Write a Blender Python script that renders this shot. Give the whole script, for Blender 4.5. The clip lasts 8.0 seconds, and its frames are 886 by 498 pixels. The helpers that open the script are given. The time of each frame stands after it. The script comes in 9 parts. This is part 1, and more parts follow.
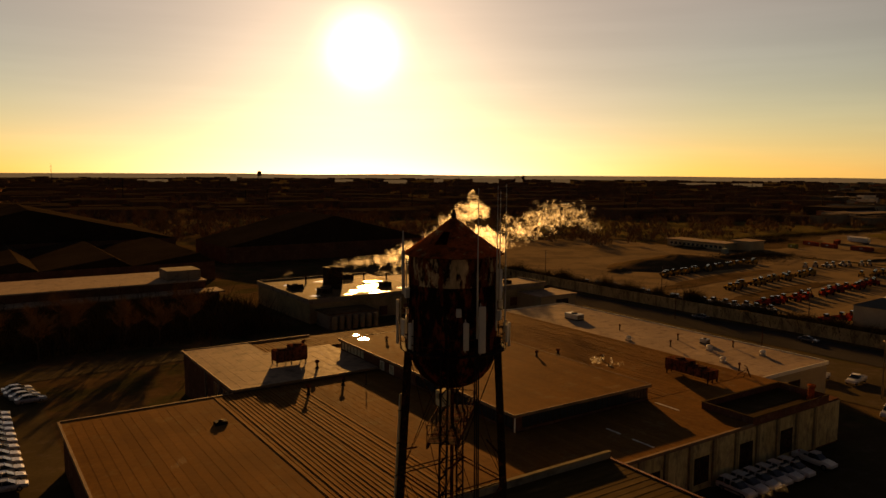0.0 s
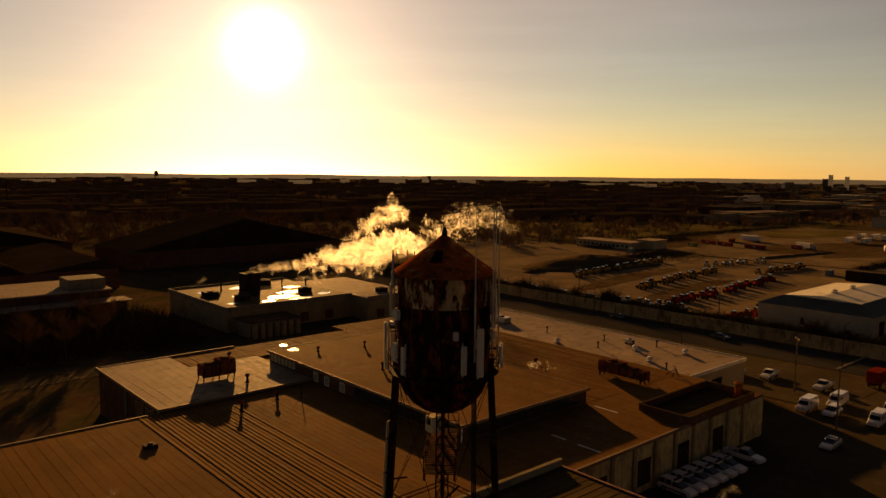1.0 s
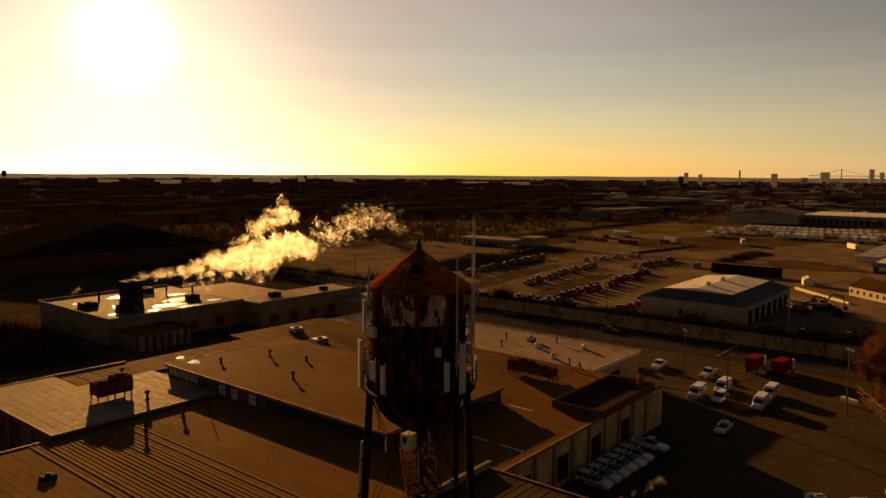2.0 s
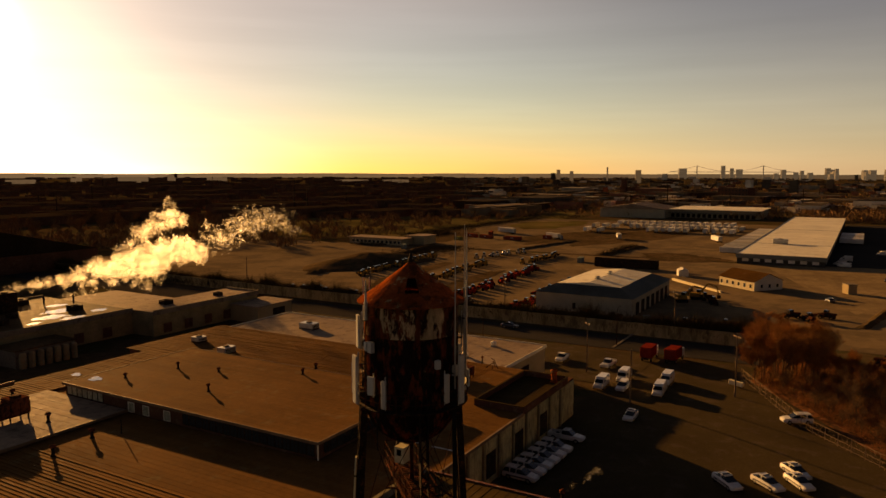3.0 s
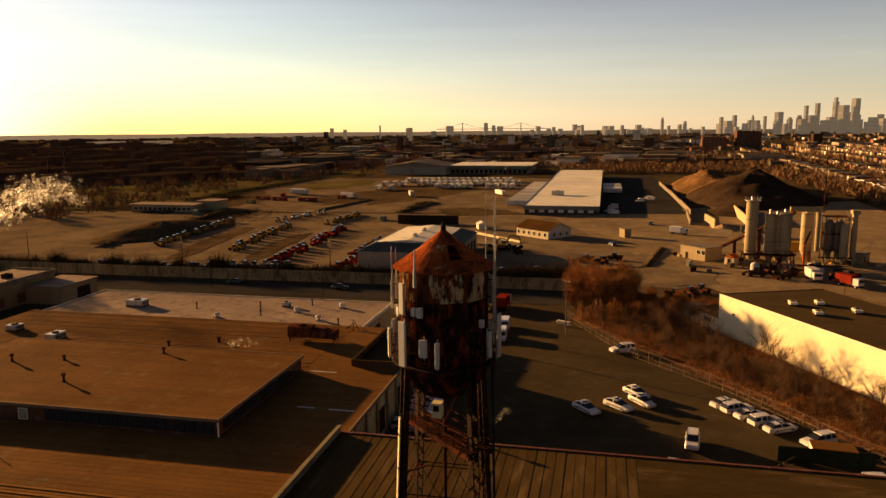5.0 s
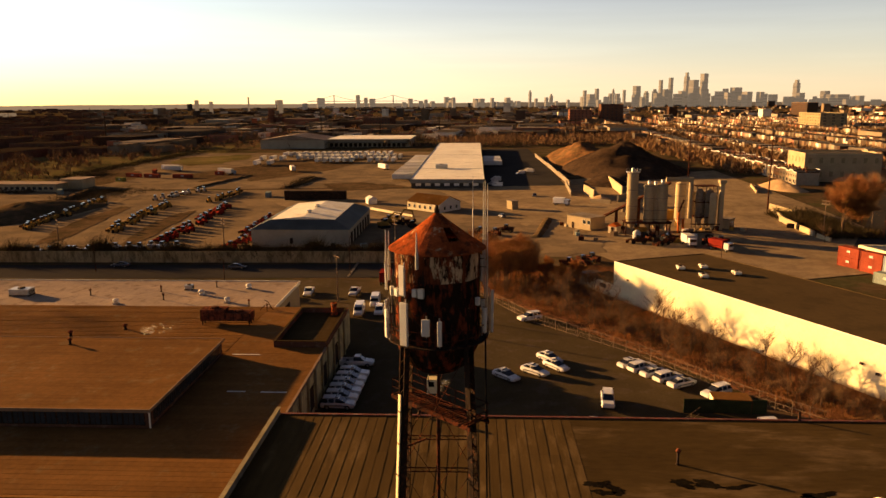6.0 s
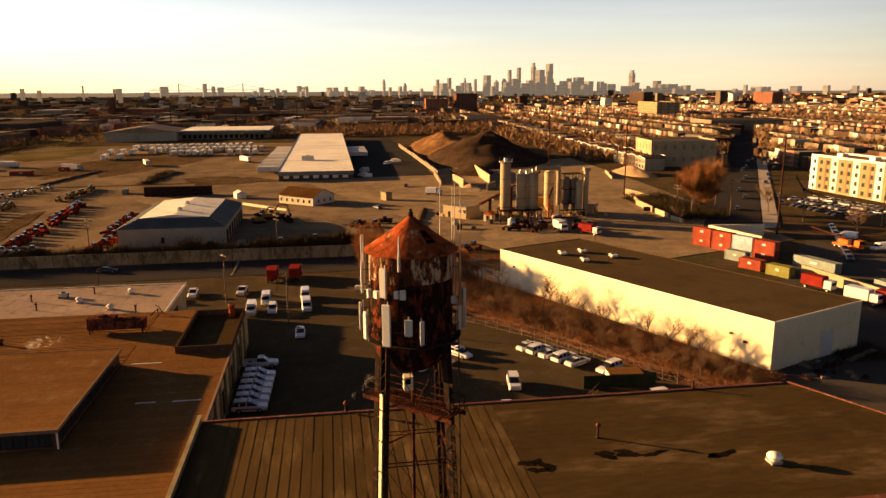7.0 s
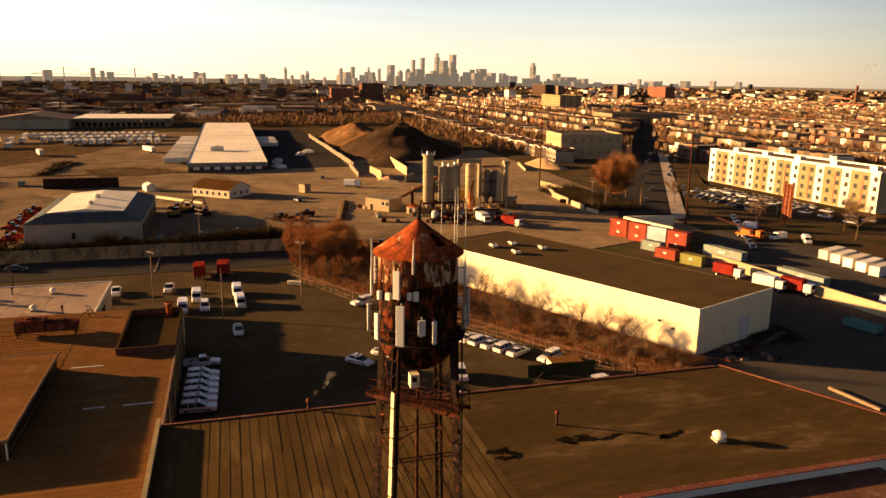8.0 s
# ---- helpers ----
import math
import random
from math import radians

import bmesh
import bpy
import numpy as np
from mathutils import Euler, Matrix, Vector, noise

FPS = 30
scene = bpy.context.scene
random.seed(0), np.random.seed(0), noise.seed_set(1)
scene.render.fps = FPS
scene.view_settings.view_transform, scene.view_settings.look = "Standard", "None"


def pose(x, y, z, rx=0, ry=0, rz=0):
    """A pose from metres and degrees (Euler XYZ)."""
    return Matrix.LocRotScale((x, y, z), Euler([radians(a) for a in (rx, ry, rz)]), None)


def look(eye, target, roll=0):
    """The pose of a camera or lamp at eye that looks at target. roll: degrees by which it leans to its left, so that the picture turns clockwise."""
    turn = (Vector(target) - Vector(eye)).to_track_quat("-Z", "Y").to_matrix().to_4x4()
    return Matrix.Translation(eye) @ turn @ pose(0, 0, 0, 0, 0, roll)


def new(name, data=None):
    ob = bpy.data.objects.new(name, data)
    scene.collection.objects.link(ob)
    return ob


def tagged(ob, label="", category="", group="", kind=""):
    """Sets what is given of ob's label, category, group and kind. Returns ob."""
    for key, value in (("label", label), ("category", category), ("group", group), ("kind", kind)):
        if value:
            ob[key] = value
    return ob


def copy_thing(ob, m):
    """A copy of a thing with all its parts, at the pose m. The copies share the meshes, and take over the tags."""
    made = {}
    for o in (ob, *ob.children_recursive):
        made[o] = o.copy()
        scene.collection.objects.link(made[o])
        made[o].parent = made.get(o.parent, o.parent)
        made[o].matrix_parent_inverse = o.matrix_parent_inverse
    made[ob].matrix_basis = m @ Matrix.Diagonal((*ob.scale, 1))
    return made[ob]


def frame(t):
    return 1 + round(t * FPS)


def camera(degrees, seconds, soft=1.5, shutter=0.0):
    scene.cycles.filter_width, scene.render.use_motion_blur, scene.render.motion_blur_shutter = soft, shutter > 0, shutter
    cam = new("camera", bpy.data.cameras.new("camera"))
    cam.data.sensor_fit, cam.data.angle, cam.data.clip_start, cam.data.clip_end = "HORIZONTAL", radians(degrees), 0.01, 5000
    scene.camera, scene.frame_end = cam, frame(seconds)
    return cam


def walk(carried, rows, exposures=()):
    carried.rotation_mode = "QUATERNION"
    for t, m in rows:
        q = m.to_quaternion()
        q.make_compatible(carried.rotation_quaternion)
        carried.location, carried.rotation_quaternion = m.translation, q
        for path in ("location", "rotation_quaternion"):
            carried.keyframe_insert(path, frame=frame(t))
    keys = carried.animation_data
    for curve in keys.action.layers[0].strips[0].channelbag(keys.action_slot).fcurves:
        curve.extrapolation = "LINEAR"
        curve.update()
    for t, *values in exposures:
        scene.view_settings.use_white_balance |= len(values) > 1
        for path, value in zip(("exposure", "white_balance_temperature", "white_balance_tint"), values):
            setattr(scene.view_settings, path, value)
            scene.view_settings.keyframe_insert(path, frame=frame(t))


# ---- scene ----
cam = camera(62.07, 8.0)
ROWS = [
    (0, look((-24.208, -35.083, 39.385), (8.968, 14.502, 33.091), 0.38)),
    (0.5, look((-25.440, -32.806, 39.784), (10.492, 14.831, 33.582), 0.42)),
    (1, look((-26.762, -30.544, 40.198), (12.472, 14.409, 33.967), 0.50)),
    (1.5, look((-28.255, -28.238, 40.480), (14.511, 13.370, 34.256), 0.47)),
    (3, look((-33.580, -21.329, 41.723), (18.121, 8.411, 35.285), 0.09)),
    (3.5, look((-35.808, -18.179, 41.918), (18.001, 7.504, 35.286), 0.01)),
    (4, look((-37.791, -15.297, 42.145), (17.935, 5.581, 34.552), -0.01)),
    (4.5, look((-39.566, -12.207, 42.344), (17.373, 4.610, 33.737), -0.31)),
    (6, look((-43.470, -2.277, 43.410), (15.249, 0.321, 31.397), -0.29)),
    (6.5, look((-44.133, 1.336, 43.978), (14.420, -2.110, 31.383), -0.16)),
    (7, look((-44.608, 4.772, 44.515), (13.309, -4.040, 31.597), -0.19)),
    (7.5, look((-44.760, 8.074, 45.047), (12.256, -5.044, 31.778), 0.08)),
    (8, look((-44.718, 11.400, 45.604), (11.362, -4.953, 31.947), 0.89)),
]
walk(cam, ROWS, exposures=[(0.0, 0.4, 10500, 25), (1.5, 0.52, 10400, 27), (3.0, 0.76, 9300, 27), (4.5, 1.2, 7700, 24),
                           (6.0, 1.84, 7200, 25), (7.0, 2.01, 6850, 25), (8.0, 2.13, 6700, 25)])

# ---- daylight: low winter sun, clear sky
SUN_AZ, SUN_EL = radians(27.6), radians(9.0)
world = bpy.data.worlds.new("sky")
scene.world = world
world.use_nodes = True
wn = world.node_tree.nodes
sky = wn.new("ShaderNodeTexSky")
sky.sky_type, sky.sun_disc = "NISHITA", False
sky.sun_elevation, sky.sun_rotation = SUN_EL, SUN_AZ
sky.altitude, sky.air_density, sky.dust_density, sky.ozone_density = 0.0, 0.9, 0.12, 1.0
wn["Background"].inputs[1].default_value = 0.05
sun_way = Vector((math.sin(SUN_AZ) * math.cos(SUN_EL), math.cos(SUN_AZ) * math.cos(SUN_EL), math.sin(SUN_EL)))


def sky_nodes():
    """Greyer and more violet with height, dimmer away from the sunrise, and a bright aureole close round the sun."""
    link = world.node_tree.links.new

    def span(src, a, z, lo, hi):
        r = wn.new("ShaderNodeMapRange")
        r.interpolation_type = "SMOOTHSTEP"
        for k, v in enumerate((a, z, lo, hi)):
            r.inputs[k + 1].default_value = v
        link(src, r.inputs[0])
        return r.outputs[0]

    def op(kind, a, c):
        m = wn.new("ShaderNodeMath")
        m.operation = kind
        for k, v in enumerate((a, c)):
            if isinstance(v, float):
                m.inputs[k].default_value = v
            else:
                link(v, m.inputs[k])
        return m.outputs[0]
    way = wn.new("ShaderNodeTexCoord").outputs["Generated"]
    parts = wn.new("ShaderNodeSeparateXYZ")
    link(way, parts.inputs[0])
    dot = wn.new("ShaderNodeVectorMath")
    dot.operation = "DOT_PRODUCT"
    dot.inputs[1].default_value = sun_way
    link(way, dot.inputs[0])
    near = op("MAXIMUM", dot.outputs["Value"], 0.0)
    height = parts.outputs["Z"]
    mild = wn.new("ShaderNodeHueSaturation")
    link(sky.outputs[0], mild.inputs["Color"])
    low, top = op("MULTIPLY", span(dot.outputs["Value"], 0.5, 0.85, 0.74, 1.08), span(dot.outputs["Value"], 0.88, 0.985, 1.0, 0.62)), span(dot.outputs["Value"], 0.5, 0.9, 0.9, 0.35)
    up = span(height, 0.06, 0.3, 0.0, 1.0)
    link(op("ADD", low, op("MULTIPLY", up, op("SUBTRACT", top, low))), mild.inputs["Saturation"])
    dim = op("MULTIPLY", span(height, 0.2, 0.6, 1.0, 0.45), op("MULTIPLY", span(dot.outputs["Value"], -0.6, 0.05, 0.32, 1.0), span(dot.outputs["Value"], 0.45, 0.95, 1.0, 1.12)))
    far_side = op("MULTIPLY", span(height, 0.08, 0.22, 0.0, 0.24), span(dot.outputs["Value"], 0.6, 0.92, 1.0, 0.0))
    dim = op("MULTIPLY", dim, op("SUBTRACT", 1.0, far_side))
    # thin drawn-out streaks of high cloud
    long = wn.new("ShaderNodeVectorMath")
    long.operation = "MULTIPLY"
    long.inputs[1].default_value = (1.6, 1.6, 26.0)
    link(way, long.inputs[0])
    wisp = wn.new("ShaderNodeTexNoise")
    wisp.inputs["Scale"].default_value, wisp.inputs["Detail"].default_value, wisp.inputs["Roughness"].default_value = 1.7, 5.0, 0.55
    link(long.outputs[0], wisp.inputs["Vector"])
    streak = span(wisp.outputs[0], 0.35, 0.72, 0.98, 1.035)
    glow = op("ADD", op("MULTIPLY", op("POWER", near, 1500.0), 45.0), op("MULTIPLY", op("POWER", near, 70.0), 6.0))
    link(op("MULTIPLY", dim, streak), mild.inputs["Value"])
    add = wn.new("ShaderNodeMix")
    add.data_type, add.blend_type = "RGBA", "ADD"
    add.inputs[0].default_value = 1.0
    tone = wn.new("ShaderNodeMix")
    tone.data_type, tone.blend_type = "RGBA", "MULTIPLY"
    tone.inputs[0].default_value = 1.0
    tone.inputs[6].default_value = (1.0, 0.9, 0.76, 1)
    link(glow, tone.inputs[7])
    cool = wn.new("ShaderNodeMix")
    cool.data_type, cool.blend_type = "RGBA", "MULTIPLY"
    cool.inputs[7].default_value = (1.06, 0.95, 1.1, 1)
    link(op("MULTIPLY", up, span(dot.outputs["Value"], 0.35, 0.8, 1.0, 0.15)), cool.inputs[0])
    link(mild.outputs[0], cool.inputs[6])
    link(cool.outputs[2], add.inputs[6])
    link(tone.outputs[2], add.inputs[7])
    link(add.outputs[2], wn["Background"].inputs[0])


sky_nodes()
sun = new("sun", bpy.data.lights.new("sun", "SUN"))
sun.data.energy, sun.data.angle, sun.data.color = 4.9, radians(0.6), (1.0, 0.595, 0.21)
sun.matrix_world = look(sun_way * 900, (0, 0, 0))


# ---- materials
def mat(name, colour, rough=0.8, metal=0.0, vary=0.25, big=0.15, fine=3.0, bump=0.15, tint=None, tint_at=0.6, piece=0.0, spec=0.0,
        stretch=(1, 1, 1), coat=0.0, flake=None, flake_at=0.6):
    """A worn surface: large stains, fine grain, relief, an optional second colour in patches, and variation from piece to piece."""
    m = bpy.data.materials.new(name)
    m.use_nodes = True
    nt = m.node_tree
    n, link = nt.nodes, nt.links.new
    b = n["Principled BSDF"]
    b.inputs["Metallic"].default_value = metal
    b.inputs["Specular IOR Level"].default_value = spec
    b.inputs["Coat Weight"].default_value = coat
    pos = n.new("ShaderNodeNewGeometry")
    sc = n.new("ShaderNodeVectorMath")
    sc.operation = "MULTIPLY"
    sc.inputs[1].default_value = stretch
    link(pos.outputs["Position"], sc.inputs[0])

    def noise_at(scale, detail=5.0, ro=0.6):
        t = n.new("ShaderNodeTexNoise")
        t.inputs["Scale"].default_value, t.inputs["Detail"].default_value, t.inputs["Roughness"].default_value = scale, detail, ro
        link(sc.outputs[0], t.inputs["Vector"])
        return t
    n1, n2 = noise_at(big), noise_at(fine, 4.0, 0.7)

    def ramp(src, lo, hi, a=0.3, z=0.7):
        r = n.new("ShaderNodeMapRange")
        r.inputs[1].default_value, r.inputs[2].default_value, r.inputs[3].default_value, r.inputs[4].default_value = a, z, lo, hi
        link(src, r.inputs[0])
        return r.outputs[0]
    v = n.new("ShaderNodeMath")
    v.operation = "MULTIPLY"
    link(ramp(n1.outputs[0], 1 - vary, 1 + vary), v.inputs[0])
    link(ramp(n2.outputs[0], 1 - vary * 0.7, 1 + vary * 0.7), v.inputs[1])
    value = v.outputs[0]
    if piece:
        isl = n.new("ShaderNodeObjectInfo")
        v2 = n.new("ShaderNodeMath")
        v2.operation = "MULTIPLY"
        add = n.new("ShaderNodeMath")
        add.operation = "ADD"
        link(isl.outputs["Random"], add.inputs[0])
        link(pos.outputs["Random Per Island"], add.inputs[1])
        fr = n.new("ShaderNodeMath")
        fr.operation = "FRACT"
        link(add.outputs[0], fr.inputs[0])
        link(ramp(fr.outputs[0], 1 - piece, 1 + piece, 0, 1), v2.inputs[0])
        link(value, v2.inputs[1])
        value = v2.outputs[0]
    col = n.new("ShaderNodeMix")
    col.data_type = "RGBA"
    col.inputs[6].default_value = (*colour, 1)
    col.inputs[7].default_value = (*(tint or colour), 1)
    n3 = noise_at(big * 4.3, 6.0, 0.65)
    link(ramp(n3.outputs[0], 0, 1, tint_at - 0.06, tint_at + 0.06), col.inputs[0])
    if flake:
        chips = n.new("ShaderNodeMix")
        chips.data_type = "RGBA"
        chips.inputs[7].default_value = (*flake, 1)
        link(col.outputs[2], chips.inputs[6])
        n4 = noise_at(big * 2.2, 8.0, 0.75)
        link(ramp(n4.outputs[0], 0, 1, flake_at - 0.025, flake_at + 0.025), chips.inputs[0])
        col = chips
    hsv = n.new("ShaderNodeHueSaturation")
    link(col.outputs[2], hsv.inputs["Color"])
    link(value, hsv.inputs["Value"])
    link(hsv.outputs[0], b.inputs["Base Color"])
    link(ramp(n2.outputs[0], max(0.03, rough - 0.12), min(1, rough + 0.12)), b.inputs["Roughness"])
    if bump:
        bp = n.new("ShaderNodeBump")
        bp.inputs["Strength"].default_value, bp.inputs["Distance"].default_value = bump, 0.05
        link(n2.outputs[0], bp.inputs["Height"])
        link(bp.outputs[0], b.inputs["Normal"])
    return m


M = dict(
    earth=mat("bare_earth", (0.08, 0.052, 0.028), 0.95, vary=0.35, big=0.02, fine=0.4, bump=0.3, tint=(0.05, 0.045, 0.02), tint_at=0.52),
    asphalt=mat("asphalt", (0.06, 0.044, 0.022), 0.85, vary=0.22, big=0.08, fine=2.5, bump=0.1, tint=(0.075, 0.054, 0.035), tint_at=0.58, spec=0.003),
    gravel=mat("packed_gravel", (0.195, 0.14, 0.083), 0.95, vary=0.16, big=0.015, fine=0.5, bump=0.2, tint=(0.14, 0.103, 0.064), tint_at=0.5),
    concrete=mat("concrete", (0.2, 0.165, 0.125), 0.9, vary=0.2, big=0.12, fine=2.0, bump=0.12, tint=(0.12, 0.1, 0.075), tint_at=0.58, spec=0.010),
    pavement_concrete=mat("pale_pavement_concrete", (0.36, 0.31, 0.25), 0.9, vary=0.15, big=0.2, fine=2.0, bump=0.1),
    grass=mat("winter_grass", (0.1, 0.085, 0.03), 0.95, vary=0.4, big=0.03, fine=0.6, bump=0.4, tint=(0.12, 0.085, 0.035), tint_at=0.5),
    felt=mat("roof_felt", (0.15, 0.071, 0.022), 0.8, vary=0.22, big=0.09, fine=1.4, bump=0.12, tint=(0.165, 0.1, 0.042), tint_at=0.62, piece=0.09, spec=0.0035),
    felt_dark=mat("dark_roof_felt", (0.05, 0.032, 0.012), 0.75, vary=0.32, big=0.05, fine=0.9, bump=0.08, tint=(0.085, 0.056, 0.026), tint_at=0.6, piece=0.05, stretch=(1.6, 0.45, 1), spec=0.003),
    felt_grey=mat("silvered_roof_felt", (0.27, 0.2, 0.145), 0.7, vary=0.25, big=0.12, fine=1.0, bump=0.1, tint=(0.17, 0.125, 0.09), tint_at=0.58, piece=0.06, spec=0.0060),
    membrane=mat("pale_roof_membrane", (0.3, 0.225, 0.165), 0.75, vary=0.18, big=0.1, fine=0.9, bump=0.06, tint=(0.2, 0.14, 0.1), tint_at=0.6, spec=0.0040),
    white_roof=mat("white_roof_coating", (0.76, 0.71, 0.58), 0.6, vary=0.14, big=0.04, fine=0.6, bump=0.04, tint=(0.62, 0.56, 0.44), tint_at=0.6, spec=0.010),
    brick=mat("old_brick", (0.11, 0.052, 0.033), 0.9, vary=0.25, big=0.2, fine=4.0, bump=0.2, tint=(0.15, 0.09, 0.06), tint_at=0.6),
    brick_red=mat("red_brick", (0.2, 0.082, 0.05), 0.9, vary=0.25, big=0.1, fine=2.0, bump=0.15, tint=(0.24, 0.12, 0.08), tint_at=0.6, piece=0.25),
    stucco=mat("cream_stucco", (0.72, 0.63, 0.42), 0.85, vary=0.1, big=0.1, fine=2.0, bump=0.06, tint=(0.6, 0.5, 0.33), tint_at=0.66),
    cream=mat("cream_paint", (0.34, 0.27, 0.165), 0.8, vary=0.15, big=0.2, fine=2.0, bump=0.06, piece=0.15),
    pale_wall=mat("pale_metal_siding", (0.36, 0.31, 0.23), 0.6, vary=0.12, big=0.2, fine=1.5, bump=0.05),
    blue_metal=mat("blue_grey_roof_metal", (0.17, 0.18, 0.17), 0.5, 0.3, vary=0.15, big=0.2, fine=1.5, bump=0.04),
    coping=mat("coping_metal", (0.2, 0.13, 0.08), 0.7, 0.1, vary=0.25, big=0.5, fine=3, bump=0.05, spec=0.030),
    red_coping=mat("red_coping", (0.15, 0.05, 0.028), 0.55, 0.2, vary=0.3, big=0.4, fine=3, bump=0.06, tint=(0.2, 0.13, 0.085), tint_at=0.6, spec=0.040),
    rust=mat("rusted_steel", (0.085, 0.026, 0.013), 0.85, 0.1, vary=0.45, big=0.5, fine=5, bump=0.3, tint=(0.03, 0.016, 0.012), tint_at=0.5),
    rust_orange=mat("orange_rust_roof", (0.27, 0.06, 0.018), 0.85, 0.0, vary=0.5, big=0.4, fine=6, bump=0.25, tint=(0.1, 0.032, 0.014), tint_at=0.56, flake=(0.36, 0.23, 0.12), flake_at=0.6),
    tank=mat("peeling_tank_paint", (0.14, 0.033, 0.013), 0.85, 0.0, vary=0.45, big=0.45, fine=4, bump=0.3, tint=(0.014, 0.009, 0.006), tint_at=0.44, stretch=(1, 1, 0.4), flake=(0.22, 0.15, 0.085), flake_at=0.66),
    tank_pale=mat("flaking_white_tank_paint", (0.12, 0.034, 0.014), 0.85, 0.0, vary=0.5, big=0.5, fine=4, bump=0.3, tint=(0.02, 0.012, 0.008), tint_at=0.5, stretch=(1, 1, 0.35), flake=(0.4, 0.29, 0.17), flake_at=0.545),
    tar=mat("tar_patch", (0.009, 0.007, 0.004), 0.75, vary=0.5, big=0.8, fine=3, bump=0.1, spec=0.004, tint=(0.022, 0.014, 0.007), tint_at=0.6),
    wall_cream=mat("stained_cream_wall", (0.42, 0.36, 0.19), 0.9, vary=0.3, big=0.25, fine=2, bump=0.08, tint=(0.24, 0.2, 0.12), tint_at=0.56, stretch=(1, 1, 0.4)),
    dim_cream=mat("dim_cream_wall", (0.24, 0.195, 0.11), 0.9, vary=0.25, big=0.3, fine=2, bump=0.08),
    dark_steel=mat("dark_weathered_steel", (0.028, 0.02, 0.015), 0.8, 0.3, vary=0.4, big=0.8, fine=5, bump=0.25, tint=(0.12, 0.05, 0.025), tint_at=0.6),
    panel=mat("antenna_plastic", (0.5, 0.49, 0.44), 0.55, vary=0.06, big=0.5, fine=4, bump=0.02),
    galv=mat("galvanised_steel", (0.4, 0.4, 0.38), 0.45, 0.7, spec=0.3, vary=0.2, big=1, fine=8, bump=0.05),
    white_paint=mat("white_car_paint", (0.62, 0.61, 0.58), 0.3, vary=0.05, big=0.5, fine=6, bump=0.0, spec=0.4, coat=0.3),
    silver_paint=mat("silver_car_paint", (0.35, 0.35, 0.36), 0.3, 0.4, vary=0.06, big=0.5, fine=6, bump=0.0, spec=0.5, coat=0.5),
    dark_paint=mat("dark_car_paint", (0.03, 0.03, 0.035), 0.3, vary=0.08, big=0.5, fine=6, bump=0.0, spec=0.5, coat=0.5),
    red_paint=mat("faded_red_paint", (0.19, 0.022, 0.014), 0.45, vary=0.2, big=0.5, fine=4, bump=0.03),
    orange_paint=mat("machine_yellow_paint", (0.3, 0.17, 0.04), 0.5, vary=0.25, big=0.6, fine=4, bump=0.04),
    rubber=mat("tyre_rubber", (0.018, 0.018, 0.018), 0.9, vary=0.2, big=2, fine=12, bump=0.1),
    glass=mat("tinted_glass", (0.015, 0.017, 0.02), 0.08, vary=0.05, big=0.5, fine=4, bump=0.0, spec=0.6),
    window=mat("window_glass", (0.03, 0.035, 0.04), 0.12, vary=0.2, big=0.3, fine=2, bump=0.0, spec=0.7),
    pale_glass=mat("frosted_glazing", (0.3, 0.3, 0.22), 0.3, vary=0.3, big=0.5, fine=2, bump=0.0, spec=0.5),
    lamp_red=mat("red_lens", (0.35, 0.02, 0.015), 0.25, vary=0.05, bump=0.0),
    lamp_clear=mat("clear_lens", (0.6, 0.6, 0.58), 0.2, vary=0.05, bump=0.0),
    bark=mat("bark", (0.1, 0.065, 0.042), 0.95, vary=0.3, big=1, fine=8, bump=0.4),
    twigs=mat("bare_twigs", (0.17, 0.1, 0.05), 0.95, vary=0.3, big=0.3, fine=3, bump=0.0, piece=0.35),
    russet=mat("russet_dry_leaves", (0.27, 0.122, 0.044), 0.9, vary=0.35, big=0.3, fine=3, bump=0.0, piece=0.5),
    wood=mat("weathered_wood", (0.2, 0.14, 0.09), 0.9, vary=0.3, big=0.4, fine=5, bump=0.2),
    teal_paint=mat("faded_teal_paint", (0.07, 0.17, 0.17), 0.6, vary=0.25, big=0.5, fine=4, bump=0.05),
    hi_vis_paint=mat("orange_machine_paint", (0.5, 0.13, 0.03), 0.5, vary=0.2, big=0.5, fine=4, bump=0.03),
    cont_red=mat("container_red", (0.22, 0.05, 0.028), 0.6, vary=0.2, big=0.4, fine=3, bump=0.05),
    cont_green=mat("container_olive", (0.17, 0.17, 0.05), 0.6, vary=0.2, big=0.4, fine=3, bump=0.05),
    cont_grey=mat("container_grey_green", (0.18, 0.22, 0.2), 0.6, vary=0.2, big=0.4, fine=3, bump=0.05),
    cont_blue=mat("container_blue_grey", (0.3, 0.36, 0.42), 0.6, vary=0.2, big=0.4, fine=3, bump=0.05),
    stripe=mat("worn_white_lines", (0.5, 0.48, 0.44), 0.9, vary=0.4, big=1, fine=6, bump=0.0),
    dark_soil=mat("dark_stockpile_soil", (0.05, 0.031, 0.019), 0.98, vary=0.4, big=0.03, fine=0.5, bump=0.5, tint=(0.036, 0.024, 0.016), tint_at=0.52),
    brush_soil=mat("russet_leaf_litter", (0.19, 0.08, 0.036), 0.98, vary=0.4, big=0.2, fine=2.5, bump=0.6, tint=(0.07, 0.042, 0.022), tint_at=0.52),
    brown_soil=mat("grassy_brown_soil", (0.17, 0.082, 0.035), 0.98, vary=0.3, big=0.04, fine=0.5, bump=0.5, tint=(0.1, 0.06, 0.028), tint_at=0.5),
